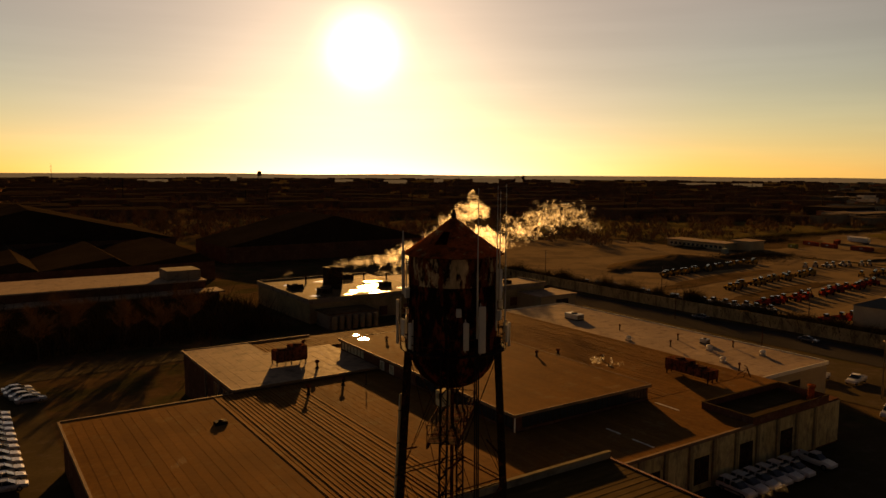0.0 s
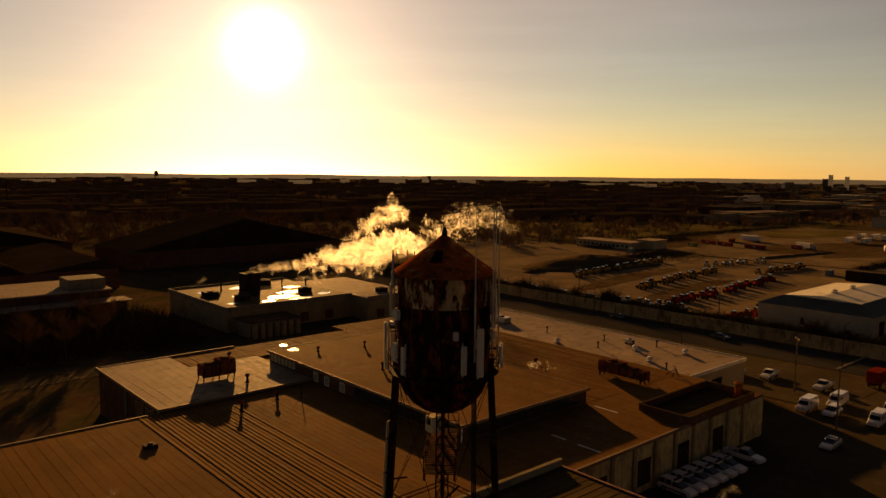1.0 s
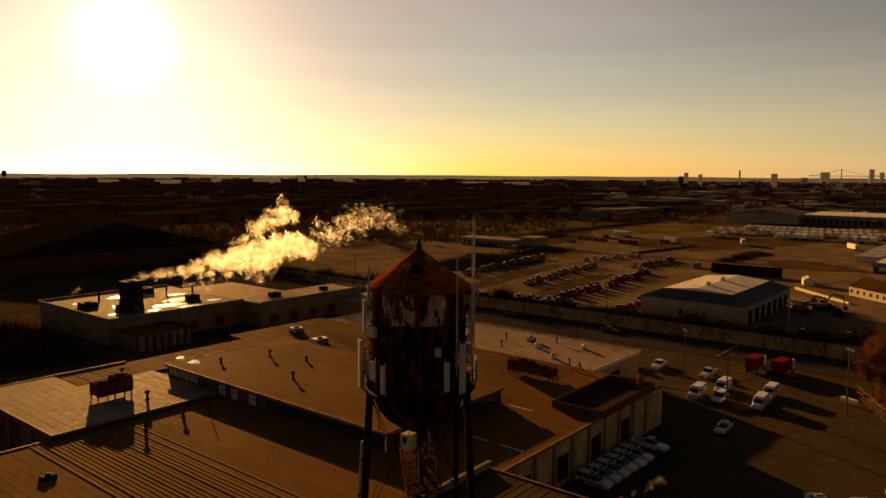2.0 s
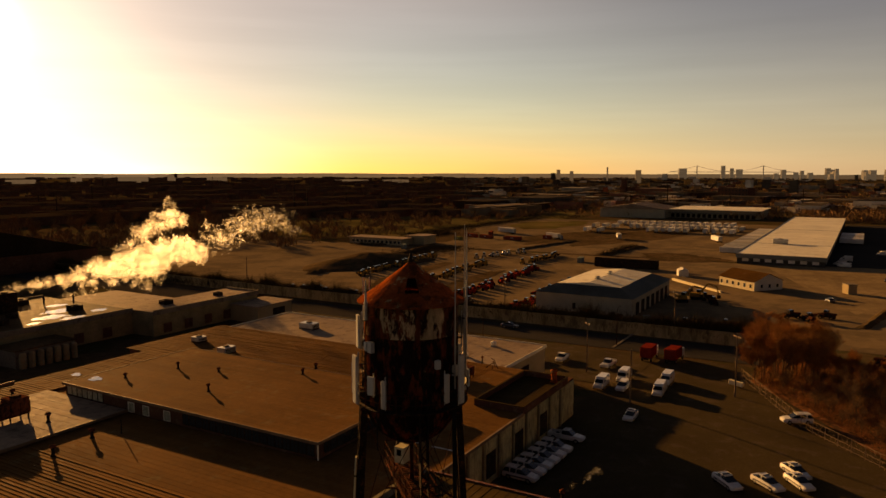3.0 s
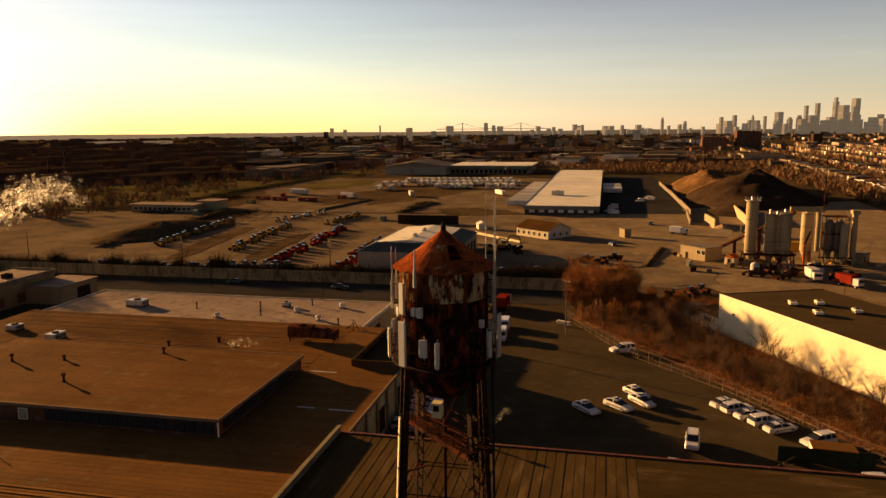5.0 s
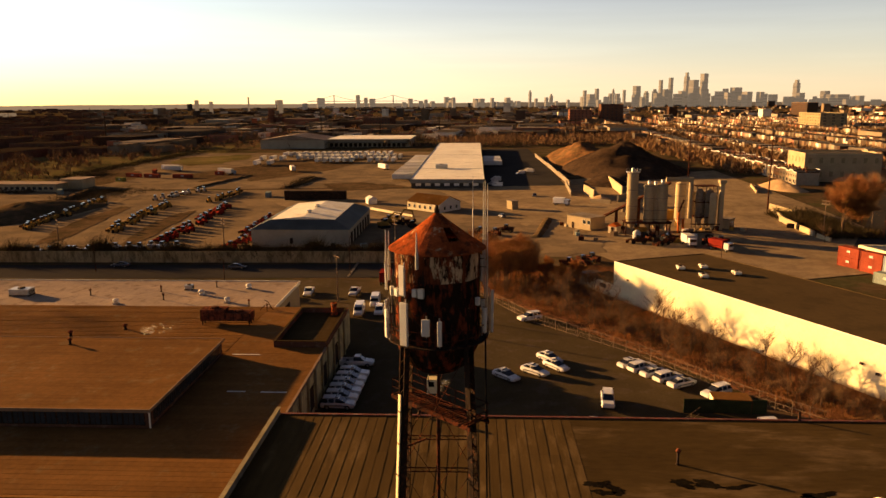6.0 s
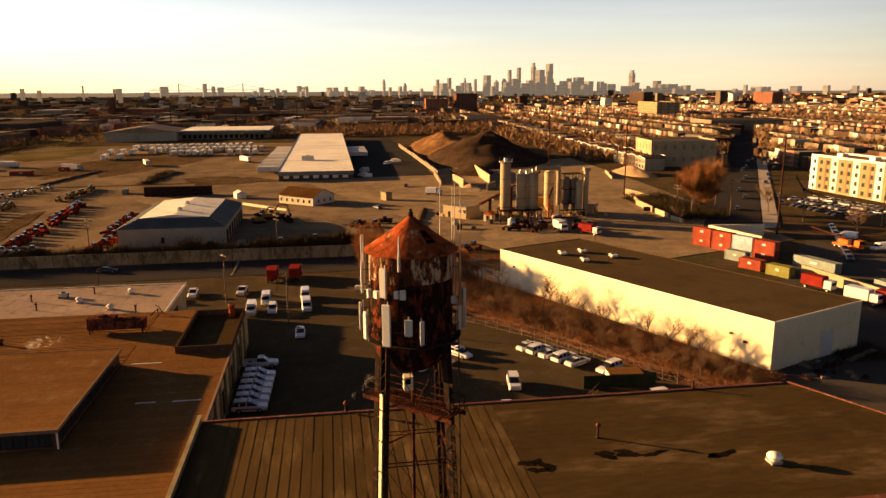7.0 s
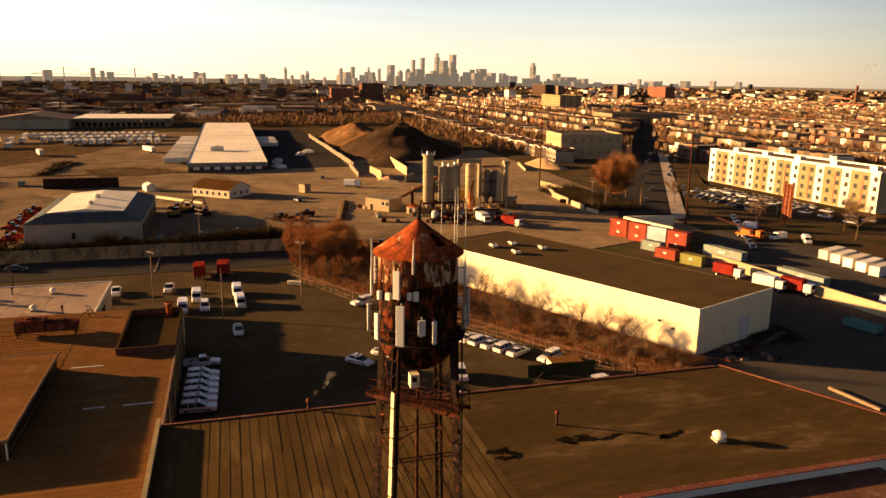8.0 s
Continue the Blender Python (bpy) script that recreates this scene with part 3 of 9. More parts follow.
def low_roofs():
    z = 6.5
    t = thing("factory_low_range", "low brick factory range with broad brown ribbed felt roofs", "building", m=pose(0, 0, 0))
    part("wall", boxes((-13.6, 83.8, 20.5, 69.5, -2.5, z - 0.1), (21.2, 59.6, 69.5, 98.0, -3, z - 0.1), (59.6, 83.8, 69.5, 104, -3, z - 0.1)), M["brick"], t, "shaded brick outer walls")
    strip_roof("roof", -13.9, 6.0, 20.7, 69.8, z, "y", 1.2, M["felt"], t, 0.012)
    strip_roof("roof", 6.0, 19.0, 20.7, 69.8, z, "y", 0.62, M["felt"], t, 0.07)
    strip_roof("roof", 19.0, 33.6, 20.7, 70.6, z, "y", 0.95, M["felt"], t, 0.01)
    strip_roof("roof", 33.6, 62.0, 20.4, 34.8, z, "y", 0.95, M["felt"], t, 0.01)
    strip_roof("roof", 62.0, 84.0, 28.2, 34.8, z, "y", 0.95, M["felt"], t, 0.01)
    strip_roof("roof", 59.0, 84.0, 34.8, 104.3, z, "y", 0.7, M["felt"], t, 0.045)
    strip_roof("roof", 21.0, 59.0, 89.3, 98.3, z + 0.3, "y", 0.7, M["felt"], t, 0.05)
    strip_roof("roof", 33.6, 59.0, 85.3, 89.3, z, "y", 0.7, M["felt"], t, 0.05)
    part("coping", boxes((-14.2, -13.9, 20.5, 70.1, z - 0.3, z + 0.14), (-14.2, 9.0, 69.8, 70.1, z - 0.3, z + 0.14)), M["coping"], t, "metal roof edge")
    part("coping", boxes((36.4, 62.0, 20.1, 20.4, z - 0.3, z + 0.12)), M["coping"], t)
    for k in range(9):
        x = 40 + k * 4.6
        part("pilaster", boxes((x, x + 0.55, 20.05, 20.5, 0, z - 0.3)), M["dim_cream"], t, "pale concrete pier on the shaded wall")
    for k in range(4):
        x = 41.2 + k * 9.2
        part("loading_door", boxes((x, x + 2.8, 20.28, 20.36, 0.9, 4.3)), M["dark_steel"], t, "closed dark loading door")
    part("cladding", boxes((36.6, 83.7, 20.34, 20.5, 0.0, 6.1)), M["wall_cream"], t, "stained cream-painted south wall")
    # painted lines on the shaded roof
    part("lap_patch", boxes((44.5, 44.8, 27.2, 29.6, z + 0.03, z + 0.05), (44.4, 44.7, 21.8, 25.2, z + 0.03, z + 0.05), (58.4, 58.7, 29.3, 33.5, z + 0.03, z + 0.05)), M["stripe"], t, "white sealing strips on the felt")
    # pale north bay
    part("wall", boxes((9.2, 21.2, 70.2, 98.2, -3, 6.9), (21.2, 33.4, 70.2, 89.1, -3, 6.9)), M["brick"], t)
    strip_roof("roof", 9.0, 21.0, 70.1, 98.4, 7.0, "y", 1.5, M["felt_grey"], t, 0.012)
    strip_roof("roof", 21.0, 33.5, 70.1, 89.3, 7.0, "y", 1.5, M["felt_grey"], t, 0.012)
    part("coping", boxes((8.8, 9.0, 69.9, 98.6, 6.7, 7.12), (9.0, 33.5, 98.4, 98.6, 6.7, 7.1), (9.0, 33.5, 69.9, 70.1, 6.7, 7.08)), M["coping"], t)
    for y in (72.0, 76.5, 84.0):
        part("column", boxes((8.9, 9.3, y, y + 0.4, -1.5, 6.7)), M["concrete"], t)
    for yy in (73.3, 76.0, 79.2):
        facade_window(t, 9.19, yy, 3.4, 1.8, 2.4, "-x", "window", "cream", 2)
    # sunk flat roof box above the parking bays
    bx0, bx1, by0, by1, bz = 62.0, 80.4, 20.2, 28.2, 7.45
    w = 0.22
    part("upstand", boxes((bx0, bx1, by0, by0 + w, z - 0.2, bz), (bx0, bx1, by1 - w, by1, z - 0.2, bz), (bx0, bx0 + w, by0 + w, by1 - w, z - 0.2, bz),
                          (bx1 - w, bx1, by0 + w, by1 - w, z - 0.2, bz)), M["brick"], t, "dark brick parapet round a sunk flat roof")
    part("coping", boxes((bx0 - 0.05, bx1 + 0.05, by0 - 0.05, by0 + w + 0.05, bz, bz + 0.07), (bx0 - 0.05, bx1 + 0.05, by1 - w - 0.05, by1 + 0.05, bz, bz + 0.07),
                         (bx0 - 0.05, bx0 + w + 0.05, by0 + w + 0.05, by1 - w - 0.05, bz, bz + 0.07), (bx1 - w - 0.05, bx1 + 0.05, by0 + w + 0.05, by1 - w - 0.05, bz, bz + 0.07)), M["felt_dark"], t, "dark felt-covered coping")
    strip_roof("roof", bx0 + w, bx1 - w, by0 + w, by1 - w, z + 0.1, "x", 1.0, M["felt_dark"], t, 0.012)
    return t


def pale_shed():
    x0, x1, y0, y1, z = 84.0, 107.2, 35.0, 105.0, 5.4
    t = thing("pale_roofed_shed", "long low shed with a pale stained flat roof", "building", m=pose(0, 0, 0))
    part("wall", boxes((x0 + 0.3, x1 - 0.1, y0 + 0.1, y1 - 0.1, -3, z - 0.1)), M["cream"], t, "cream rendered walls")
    strip_roof("roof", x0, x1, y0, y1 - 14, z, "x", 3.0, M["membrane"], t, 0.01)
    strip_roof("roof", x0, x1, y1 - 14, y1, z, "x", 3.0, M["felt_grey"], t, 0.01)
    part("fascia", boxes((x1, x1 + 0.15, y0 - 0.15, y1 + 0.15, z - 0.5, z + 0.15), (x0 - 0.15, x0, y0 - 0.15, y1 + 0.15, z - 0.5, z + 0.15),
                         (x0, x1, y0 - 0.15, y0, z - 0.5, z + 0.15), (x0, x1, y1, y1 + 0.15, z - 0.5, z + 0.15)), M["white_roof"], t, "white metal fascia")
    part("loading_door", boxes((88, 91.5, 34.95, 35.08, -0.2, 3.4)), M["dark_steel"], t)
    part("loading_door", boxes((95, 98.5, 34.95, 35.08, -0.2, 3.4)), M["dark_steel"], t)
    for x, y in ((89, 66), (96, 52), (101, 44), (90.5, 45)):
        dome_vent(x, y, z, 0.6)
    for x, y in ((98, 61), (92, 58), (102, 51), (88, 40), (95, 74)):
        pipe_vent(x, y, z, 1.0, 0.12)
    hvac(95, 88, z, 2.4, 4.0, 1.4)
    hvac(100, 56, z, 1.2, 1.6, 1.0)
    return t


def near_building():
    x0, x1, y0, y1, z = -62.0, 35.2, -50.6, 20.4, 7.8
    t = thing("corner_warehouse", "brick warehouse with a dark striped felt roof and raised red coping", "building", m=pose(0, 0, 0))
    part("wall", boxes((x0 + 0.1, x1 - 0.1, y0 + 0.1, y1 - 0.1, -1, z - 0.1)), M["brick"], t)
    for a, b in ((26.2, 35.0), (17.4, 26.2), (8.6, 17.4), (x0, 8.6)):
        strip_roof("roof", a, b, -13.0, y1 - 0.3, z, "x", 1.02, M["felt_striped"], t, 0.022)
    strip_roof("roof", x0, 8.6, -22.0, -13.0, z, "x", 3.2, M["felt_dark"], t, 0.002)
    strip_roof("roof", 8.6, 35.0, -44.0, -13.0, z, "y", 1.05, M["felt_dark"], t, 0.004)
    # skewed south end: the last strips run out against the slanting edge
    edge = lambda x: -51.3 - (35.9 - x) * 0.524
    n = 6
    for k in range(n):
        a0, a1 = -44.0 + (edge(8.6) + 44.0) * k / n, -44.0 + (edge(8.6) + 44.0) * (k + 1) / n
        poly = [(8.6, a0), (35.0, max(a0, edge(35.0))), (35.0, max(a1, edge(35.0))), (8.6, a1)]
        if a1 < edge(35.0):
            xs = 35.9 - (-51.3 - a1) / 0.524
            poly = [(8.6, a0)] + ([(35.0, a0), (35.0, edge(35.0))] if a0 > edge(35.0) else [(35.9 - (-51.3 - a0) / 0.524, a0)]) + ([(xs, a1)] if xs > 8.7 else []) + [(8.6, a1)]
        bm = bmesh.new()
        prism(bm, poly, z - 0.06, z + 0.001 * (k % 3))
        bmesh.ops.recalc_face_normals(bm, faces=bm.faces)
        part("roof_strip", bm, M["felt_dark"], t)
    bm = bmesh.new()
    prism(bm, [(8.1, y0 + 0.1), (8.1, edge(8.1) + 0.1), (35.0, edge(35.0) + 0.1), (35.1, y0 + 0.1)], -1, z - 0.1)
    bmesh.ops.recalc_face_normals(bm, faces=bm.faces)
    part("wall", bm, M["brick"], t)
    bm = bmesh.new()
    prism(bm, [(8.0, edge(8.0) - 0.1), (35.3, edge(35.3) - 0.1), (35.3, edge(35.3) + 0.25), (8.0, edge(8.0) + 0.25)], z + 0.02, z + 0.14)
    bmesh.ops.recalc_face_normals(bm, faces=bm.faces)
    part("coping", bm, M["red_coping"], t)
    strip_roof("roof", x0, 8.0, y0 + 0.3, -22.0, z - 1.2, "x", 1.0, M["felt_dark"], t, 0.003)
    part("parapet", boxes((x0, 35.2, y1 - 0.3, y1, 0, z + 0.75)), M["concrete"], t, "pale rendered parapet wall")
    part("coping", boxes((x0, 35.3, y1 - 0.38, y1 + 0.08, z + 0.75, z + 0.84)), M["dim_cream"], t, "pale coping of the parapet")
    part("coping", boxes((34.95, 35.3, y0, y1 - 0.38, z + 0.02, z + 0.14)), M["red_coping"], t, "red-brown metal roof edge")
    part("coping", boxes((x0, 7.9, y0 - 0.1, y0 + 0.3, z - 1.2, z - 0.9)), M["red_coping"], t)
    part("upstand", boxes((8.0, 8.6, -65.2, -21.4, z - 1.3, z + 0.7), (x0, 8.0, -22.0, -21.4, z - 1.3, z + 0.7)), M["door_white"], t, "grey upstand wall between two roof levels")
    part("coping", boxes((7.9, 8.7, -65.2, -21.3, z + 0.7, z + 0.8)), M["red_coping"], t)
    return t


def tar_patch(x, y, z, rx, ry, seed):
    rp = random.Random(seed)
    bm = bmesh.new()
    n = 44
    ph = [rp.uniform(0, 6.3) for _ in range(4)]
    pts = []
    for k in range(n):
        a = 2 * math.pi * k / n
        f = 0.75 + 0.22 * math.sin(2 * a + ph[0]) + 0.16 * math.sin(3 * a + ph[1]) + 0.1 * math.sin(7 * a + ph[2]) + 0.06 * math.sin(13 * a + ph[3])
        pts.append((rx * f * math.cos(a) + 0.25 * ry * f * math.sin(a) * math.sin(ph[0]), ry * f * math.sin(a)))
    prism(bm, pts, 0.0, 0.02)
    ob = part("tar_patch", bm, M["tar"])
    ob.matrix_basis = pose(x, y, z)
    tagged(ob, "black irregular tar patch on the brown roof", "patch", "tar patches")


for k, (x, y, rx, ry) in enumerate(((20.5, -13.9, 0.55, 1.1), (19.5, -15.4, 0.6, 0.9), (19.0, -14.2, 0.4, 1.0), (20.9, -21.9, 0.55, 1.3), (20.8, -24.2, 0.5, 1.6), (20.4, -26.9, 0.35, 1.3), (19.2, -33.7, 0.5, 1.4), (18.9, -32.6, 0.3, 0.8))):
    tar_patch(x, y, 7.8, rx * 1.6, ry * 1.25, k)
main_hall()
low_roofs()
pale_shed()
near_building()
for x, y, z, h in ((48.0, 76.3, 8.8, 0.8), (41.6, 62.2, 8.8, 0.85), (55.8, 56.2, 8.8, 0.6), (50, 69, 8.8, 0.4), (40, 79, 8.8, 0.5)):
    pipe_vent(x, y, z, h, 0.16)
for x, y, z, h in ((18.3, 63.9, 6.5, 1.1), (24.7, 65.5, 6.5, 0.9), (24.6, 74.9, 7.0, 1.0), (29.5, 92, 6.8, 0.6), (66, 62, 6.5, 0.7), (70, 55, 6.5, 0.6)):
    pipe_vent(x, y, z, h, 0.2)
pipe_vent(27.7, 63.6, 6.5, 1.9, 0.07, False, "thin steel vent post on the felt roof")
pipe_vent(24.6, -22.4, 7.8, 1.3, 0.13)
pipe_vent(35.0, 4.0, 8.1, 0.8, 0.16)
pipe_vent(35.1, -38.6, 7.9, 1.0, 0.14, False, "pale stub post on the red roof edge")
dome_vent(16.8, -37.9, 7.8, 0.75)
hvac(3.5, 58.0, 6.5, 1.6, 1.0, 0.45, "low dark roof hatch on the felt roof", "dark_steel")


def rusty_stack(x, y, z):
    t = thing("roof_stack", "squat rusty steel stack standing on the sunk roof", "stack", m=pose(x, y, z))
    bm = bmesh.new()
    lathe(bm, [(0.62, 0.0), (0.62, 0.12), (0.45, 0.16), (0.45, 1.7), (0.58, 1.75), (0.58, 2.1), (0.4, 2.15), (0.4, 1.9), (0, 1.9)], 16)
    part("shell", bm, M["rust_orange"], t, "orange-brown rusted shell")


def bent_pipes(x, y, z):
    t = thing("bent_pipes", "tangle of bent rusty pipes on the felt roof", "pipes", m=pose(x, y, z))
    for a, h in ((10, 1.1), (130, 0.8), (250, 1.5), (200, 0.5)):
        bm = bmesh.new()
        c, n = math.cos(radians(a)), math.sin(radians(a))
        tube(bm, (c * 1.3, n * 1.3, 0.06), (c * 0.3, n * 0.3, h), 0.07, 0.07, n=6)
        tube(bm, (c * 0.3, n * 0.3, h), (-c * 0.5, -n * 0.4, h * 1.1), 0.07, 0.06, n=6)
        part("pipe", bm, M["rust"], t)


rusty_stack(79.2, 22.2, 6.6)
bent_pipes(82.3, 35.0, 6.5)
hvac(66.0, 84.0, 6.5, 3.0, 2.0, 1.3)
hvac(70.0, 96.0, 6.5, 2.2, 2.2, 1.1)


def roof_puddle(x, y, z, rx, ry, seed):
    """Rain standing in a hollow of the roof."""
    rp = random.Random(seed)
    bm = bmesh.new()
    ph = [rp.uniform(0, 6.3) for _ in range(3)]
    pts = []
    for k in range(36):
        a = 2 * math.pi * k / 36
        f = 0.8 + 0.16 * math.sin(2 * a + ph[0]) + 0.12 * math.sin(3 * a + ph[1]) + 0.08 * math.sin(6 * a + ph[2])
        pts.append((rx * f * math.cos(a), ry * f * math.sin(a)))
    prism(bm, pts, 0.0, 0.035)
    ob = part("roof_puddle", bm, M["water"])
    ob.matrix_basis = pose(x, y, z)
    tagged(ob, "shallow rain puddle on the brown felt roof", "puddle", "roof puddles")


roof_puddle(37.3, 82.6, 8.8, 1.1, 1.7, 1)
roof_puddle(41.5, 94.0, 6.83, 1.0, 1.2, 2)


def brick_unit(x, y, z, sx, sy, sz, label):
    """Two steel cabinets side by side on a raised frame."""
    t = thing("roof_penthouse", label, "penthouse", "rusty roof units", pose(x, y, z))
    n = max(2, round(max(sx, sy) / 1.3))
    lo = 0.75
    for k, top in ((0, sz - 0.55), (1, sz)):
        c = (-sx / 2 + 0.52 * sx * k, 0.02 * sx + sx * 0.5 * k) if sx >= sy else (-sx / 2, sx / 2)
        d = (-sy / 2, sy / 2) if sx >= sy else (-sy / 2 + 0.52 * sy * k, 0.02 * sy + sy * 0.5 * k)
        part("cabinet", boxes((c[0], c[1] - 0.1, d[0], d[1] - 0.1, lo, top), bevel=0.05), M["rust_red"], t, "rusty red sheet-metal cabinet" if k == 0 else "")
        bm = bmesh.new()
        lathe(bm, [(0.75, top), (0.75, top + 0.18), (0.6, top + 0.22), (0, top + 0.22)], 16, True, ((c[0] + c[1]) / 2, (d[0] + d[1]) / 2))
        part("fan_ring", bm, M["rust"], t)
    for v in (-1, 1):
        part("base_beam", boxes((-sx / 2, sx / 2, v * (sy / 2 - 0.25) - 0.1, v * (sy / 2 - 0.25) + 0.1, lo - 0.22, lo)), M["rust"], t)
        for u in range(3):
            xx = -sx / 2 + 0.15 + (sx - 0.3) * u / 2
            part("frame_leg", boxes((xx - 0.08, xx + 0.08, v * (sy / 2 - 0.25) - 0.08, v * (sy / 2 - 0.25) + 0.08, 0, lo - 0.22)), M["dark_steel"], t)
    for k in range(n + 1):
        u = -0.5 + k / n
        if sx >= sy:
            b = boxes((u * sx - 0.05, u * sx + 0.05, -sy / 2 - 0.05, -sy / 2, lo, sz - 0.6))
        else:
            b = boxes((-sx / 2 - 0.05, -sx / 2, u * sy - 0.05, u * sy + 0.05, lo, sz - 0.6))
        part("rib", b, M["rust"], t)
    return t


brick_unit(22.0, 80.5, 7.0, 5.4, 2.6, 3.0, "rusty red roof unit raised on steel skids")
brick_unit(74.0, 39.2, 6.5, 2.6, 8.4, 2.6, "long rusty red roof unit beside the pale shed")


# ---- water tower
def water_tower():
    t = thing("water_tower", "rust-streaked steel water tower with an orange conical roof and lattice legs", "water tower", m=pose(0, 0, 0))
    base = 7.8
    r, ze, zb = 2.58, 34.75, 29.2
    bm = bmesh.new()
    prof = [(r * math.cos(a), zb - 2.5 * math.sin(a)) for a in [radians(d) for d in (88, 75, 60, 45, 30, 15, 0)]]
    lathe(bm, [(0, zb - 2.5)] + prof, 48)
    part("tank_bottom", bm, M["tank"], t, "dark rusted round tank bottom")
    for k, m in ((0, "tank"), (1, "tank"), (2, "tank_pale")):
        bm = bmesh.new()
        lathe(bm, [(r, zb + 1.85 * k), (r, zb + 1.85 * (k + 1))], 48)
        part("tank_course", bm, M[m], t, "top course with flaking white paint" if k == 2 else "rusted tank course of riveted plates")
        for q in range(12):
            a = math.pi / 6 * (q + 0.5 * (k % 2))
            part("rivet_strip", boxes((r - 0.01, r + 0.015, -0.04, 0.04, 0.06, 1.8)), M[m], t).matrix_basis = pose(0, 0, zb + 1.85 * k, 0, 0, math.degrees(a))
    bm = bmesh.new()
    for z in (zb + 0.02, zb + 1.85, zb + 3.7, ze - 0.12):
        lathe(bm, [(r, z - 0.06), (r + 0.02, z - 0.04), (r + 0.02, z + 0.04), (r, z + 0.06)], 48, False)
    part("plate_seam", bm, M["tank"], t)
    # cone roof in sixteen plates
    n = 16
    for k in range(n):
        a0, a1 = 2 * math.pi * k / n, 2 * math.pi * (k + 1) / n
        gap = k == 9
        bm = bmesh.new()
        steps = 6
        rows = []
        for s in range(steps + 1):
            f = s / steps
            rr, zz = 0.12 + (2.95 - 0.12) * f, 36.75 - (36.75 - 34.68) * f - 0.06 * math.sin(f * math.pi)
            rows.append([bm.verts.new((rr * math.cos(a), rr * math.sin(a), zz)) for a in (a0, (a0 + a1) / 2, a1)])
        for s in range(steps):
            if gap and s in (2, 3):
                continue
            for j in range(2):
                bm.faces.new((rows[s][j], rows[s + 1][j], rows[s + 1][j + 1], rows[s][j + 1]))
        bm.verts.index_update()
        for row in rows:
            for v in row:
                bm.verts.new(v.co - Vector((0, 0, 0.04)))
        bm.verts.index_update()
        bm.verts.ensure_lookup_table()
        n3 = 3 * (steps + 1)
        for f in list(bm.faces):
            bm.faces.new([bm.verts[n3 + v.index] for v in reversed(f.verts)])
        for e in [e for e in bm.edges if e.is_boundary and e.verts[0].index < n3 and e.verts[1].index < n3]:
            p, q = e.verts[0].index, e.verts[1].index
            bm.faces.new((bm.verts[p], bm.verts[q], bm.verts[n3 + q], bm.verts[n3 + p]))
        bmesh.ops.delete(bm, geom=[v for v in bm.verts if not v.link_faces], context="VERTS")
        bmesh.ops.recalc_face_normals(bm, faces=bm.faces)
        part("roof_plate", bm, M["rust_orange"], t, "orange rusted roof plate" if k == 0 else "")
    bm = bmesh.new()
    lathe(bm, [(0.0, 36.65), (0.16, 36.66), (0.16, 36.95), (0.1, 37.0), (0.1, 37.15), (0, 37.2)], 12)
    part("finial", bm, M["dark_steel"], t)
    # riser
    bm = bmesh.new()
    lathe(bm, [(0.11, base), (0.11, zb - 2.4), (0.2, zb - 2.1)], 12)
    part("riser_pipe", bm, M["rust"], t, "rusted central riser pipe")
    # lattice legs
    az0 = 46.0
    tops, feet = [], []
    for k in range(4):
        a = radians(az0 + 90 * k)
        tops.append(Vector((2.62 * math.cos(a), 2.62 * math.sin(a), zb + 0.6)))
        feet.append(Vector((3.8 * math.cos(a), 3.8 * math.sin(a), base)))
    for k in range(4):
        a = radians(az0 + 90 * k)
        ra, ta = Vector((math.cos(a), math.sin(a), 0)), Vector((-math.sin(a), math.cos(a), 0))
        bm = bmesh.new()
        w = 0.2
        for s in (-1, 1):
            o = ta * (s * w)
            d = ra * 0.2
            e = ta * (s * 0.03)
            vs = [bm.verts.new(v) for v in (feet[k] + o - d - e, feet[k] + o + d - e, feet[k] + o + d + e, feet[k] + o - d + e,
                                            tops[k] + o - d - e, tops[k] + o + d - e, tops[k] + o + d + e, tops[k] + o - d + e)]
            for f in ((0, 1, 5, 4), (1, 2, 6, 5), (2, 3, 7, 6), (3, 0, 4, 7), (4, 5, 6, 7), (3, 2, 1, 0)):
                bm.faces.new([vs[q] for q in f])
        bmesh.ops.recalc_face_normals(bm, faces=bm.faces)
        leg = part("leg", bm, M["dark_steel"], t)
        bm = bmesh.new()
        m = 46
        for j in range(m):
            p, q = feet[k].lerp(tops[k], j / m), feet[k].lerp(tops[k], (j + 1) / m)
            s = 1 if j % 2 else -1
            for d in (-1, 1):
                o = ra * (d * 0.17)
                tube(bm, p + o + ta * (s * w), q + o - ta * (s * w), 0.03, n=4, caps=False)
        part("lacing", bm, M["dark_steel"], leg)
        part("foot", boxes((-0.5, 0.5, -0.5, 0.5, 0, 0.5), bevel=0.05), M["concrete"], t).matrix_basis = Matrix.Translation((feet[k].x, feet[k].y, base))
    # horizontal struts and rods
    for zz in (13.6, 21.2):
        f = (zz - base) / (zb + 0.6 - base)
        ring = [feet[k].lerp(tops[k], f) for k in range(4)]
        for k in range(4):
            p, q = ring[k], ring[(k + 1) % 4]
            bm = bmesh.new()
            up = Vector((0, 0, 0.13))
            tube(bm, p + up, q + up, 0.04, n=5)
            tube(bm, p - up, q - up, 0.04, n=5)
            for j in range(12):
                c, d = p.lerp(q, j / 12), p.lerp(q, (j + 1) / 12)
                tube(bm, c + up * (1 if j % 2 else -1), d - up * (1 if j % 2 else -1), 0.015, n=4, caps=False)
            part("strut", bm, M["rust"], t)
    lv = (base, 13.6, 21.2, 28.8)
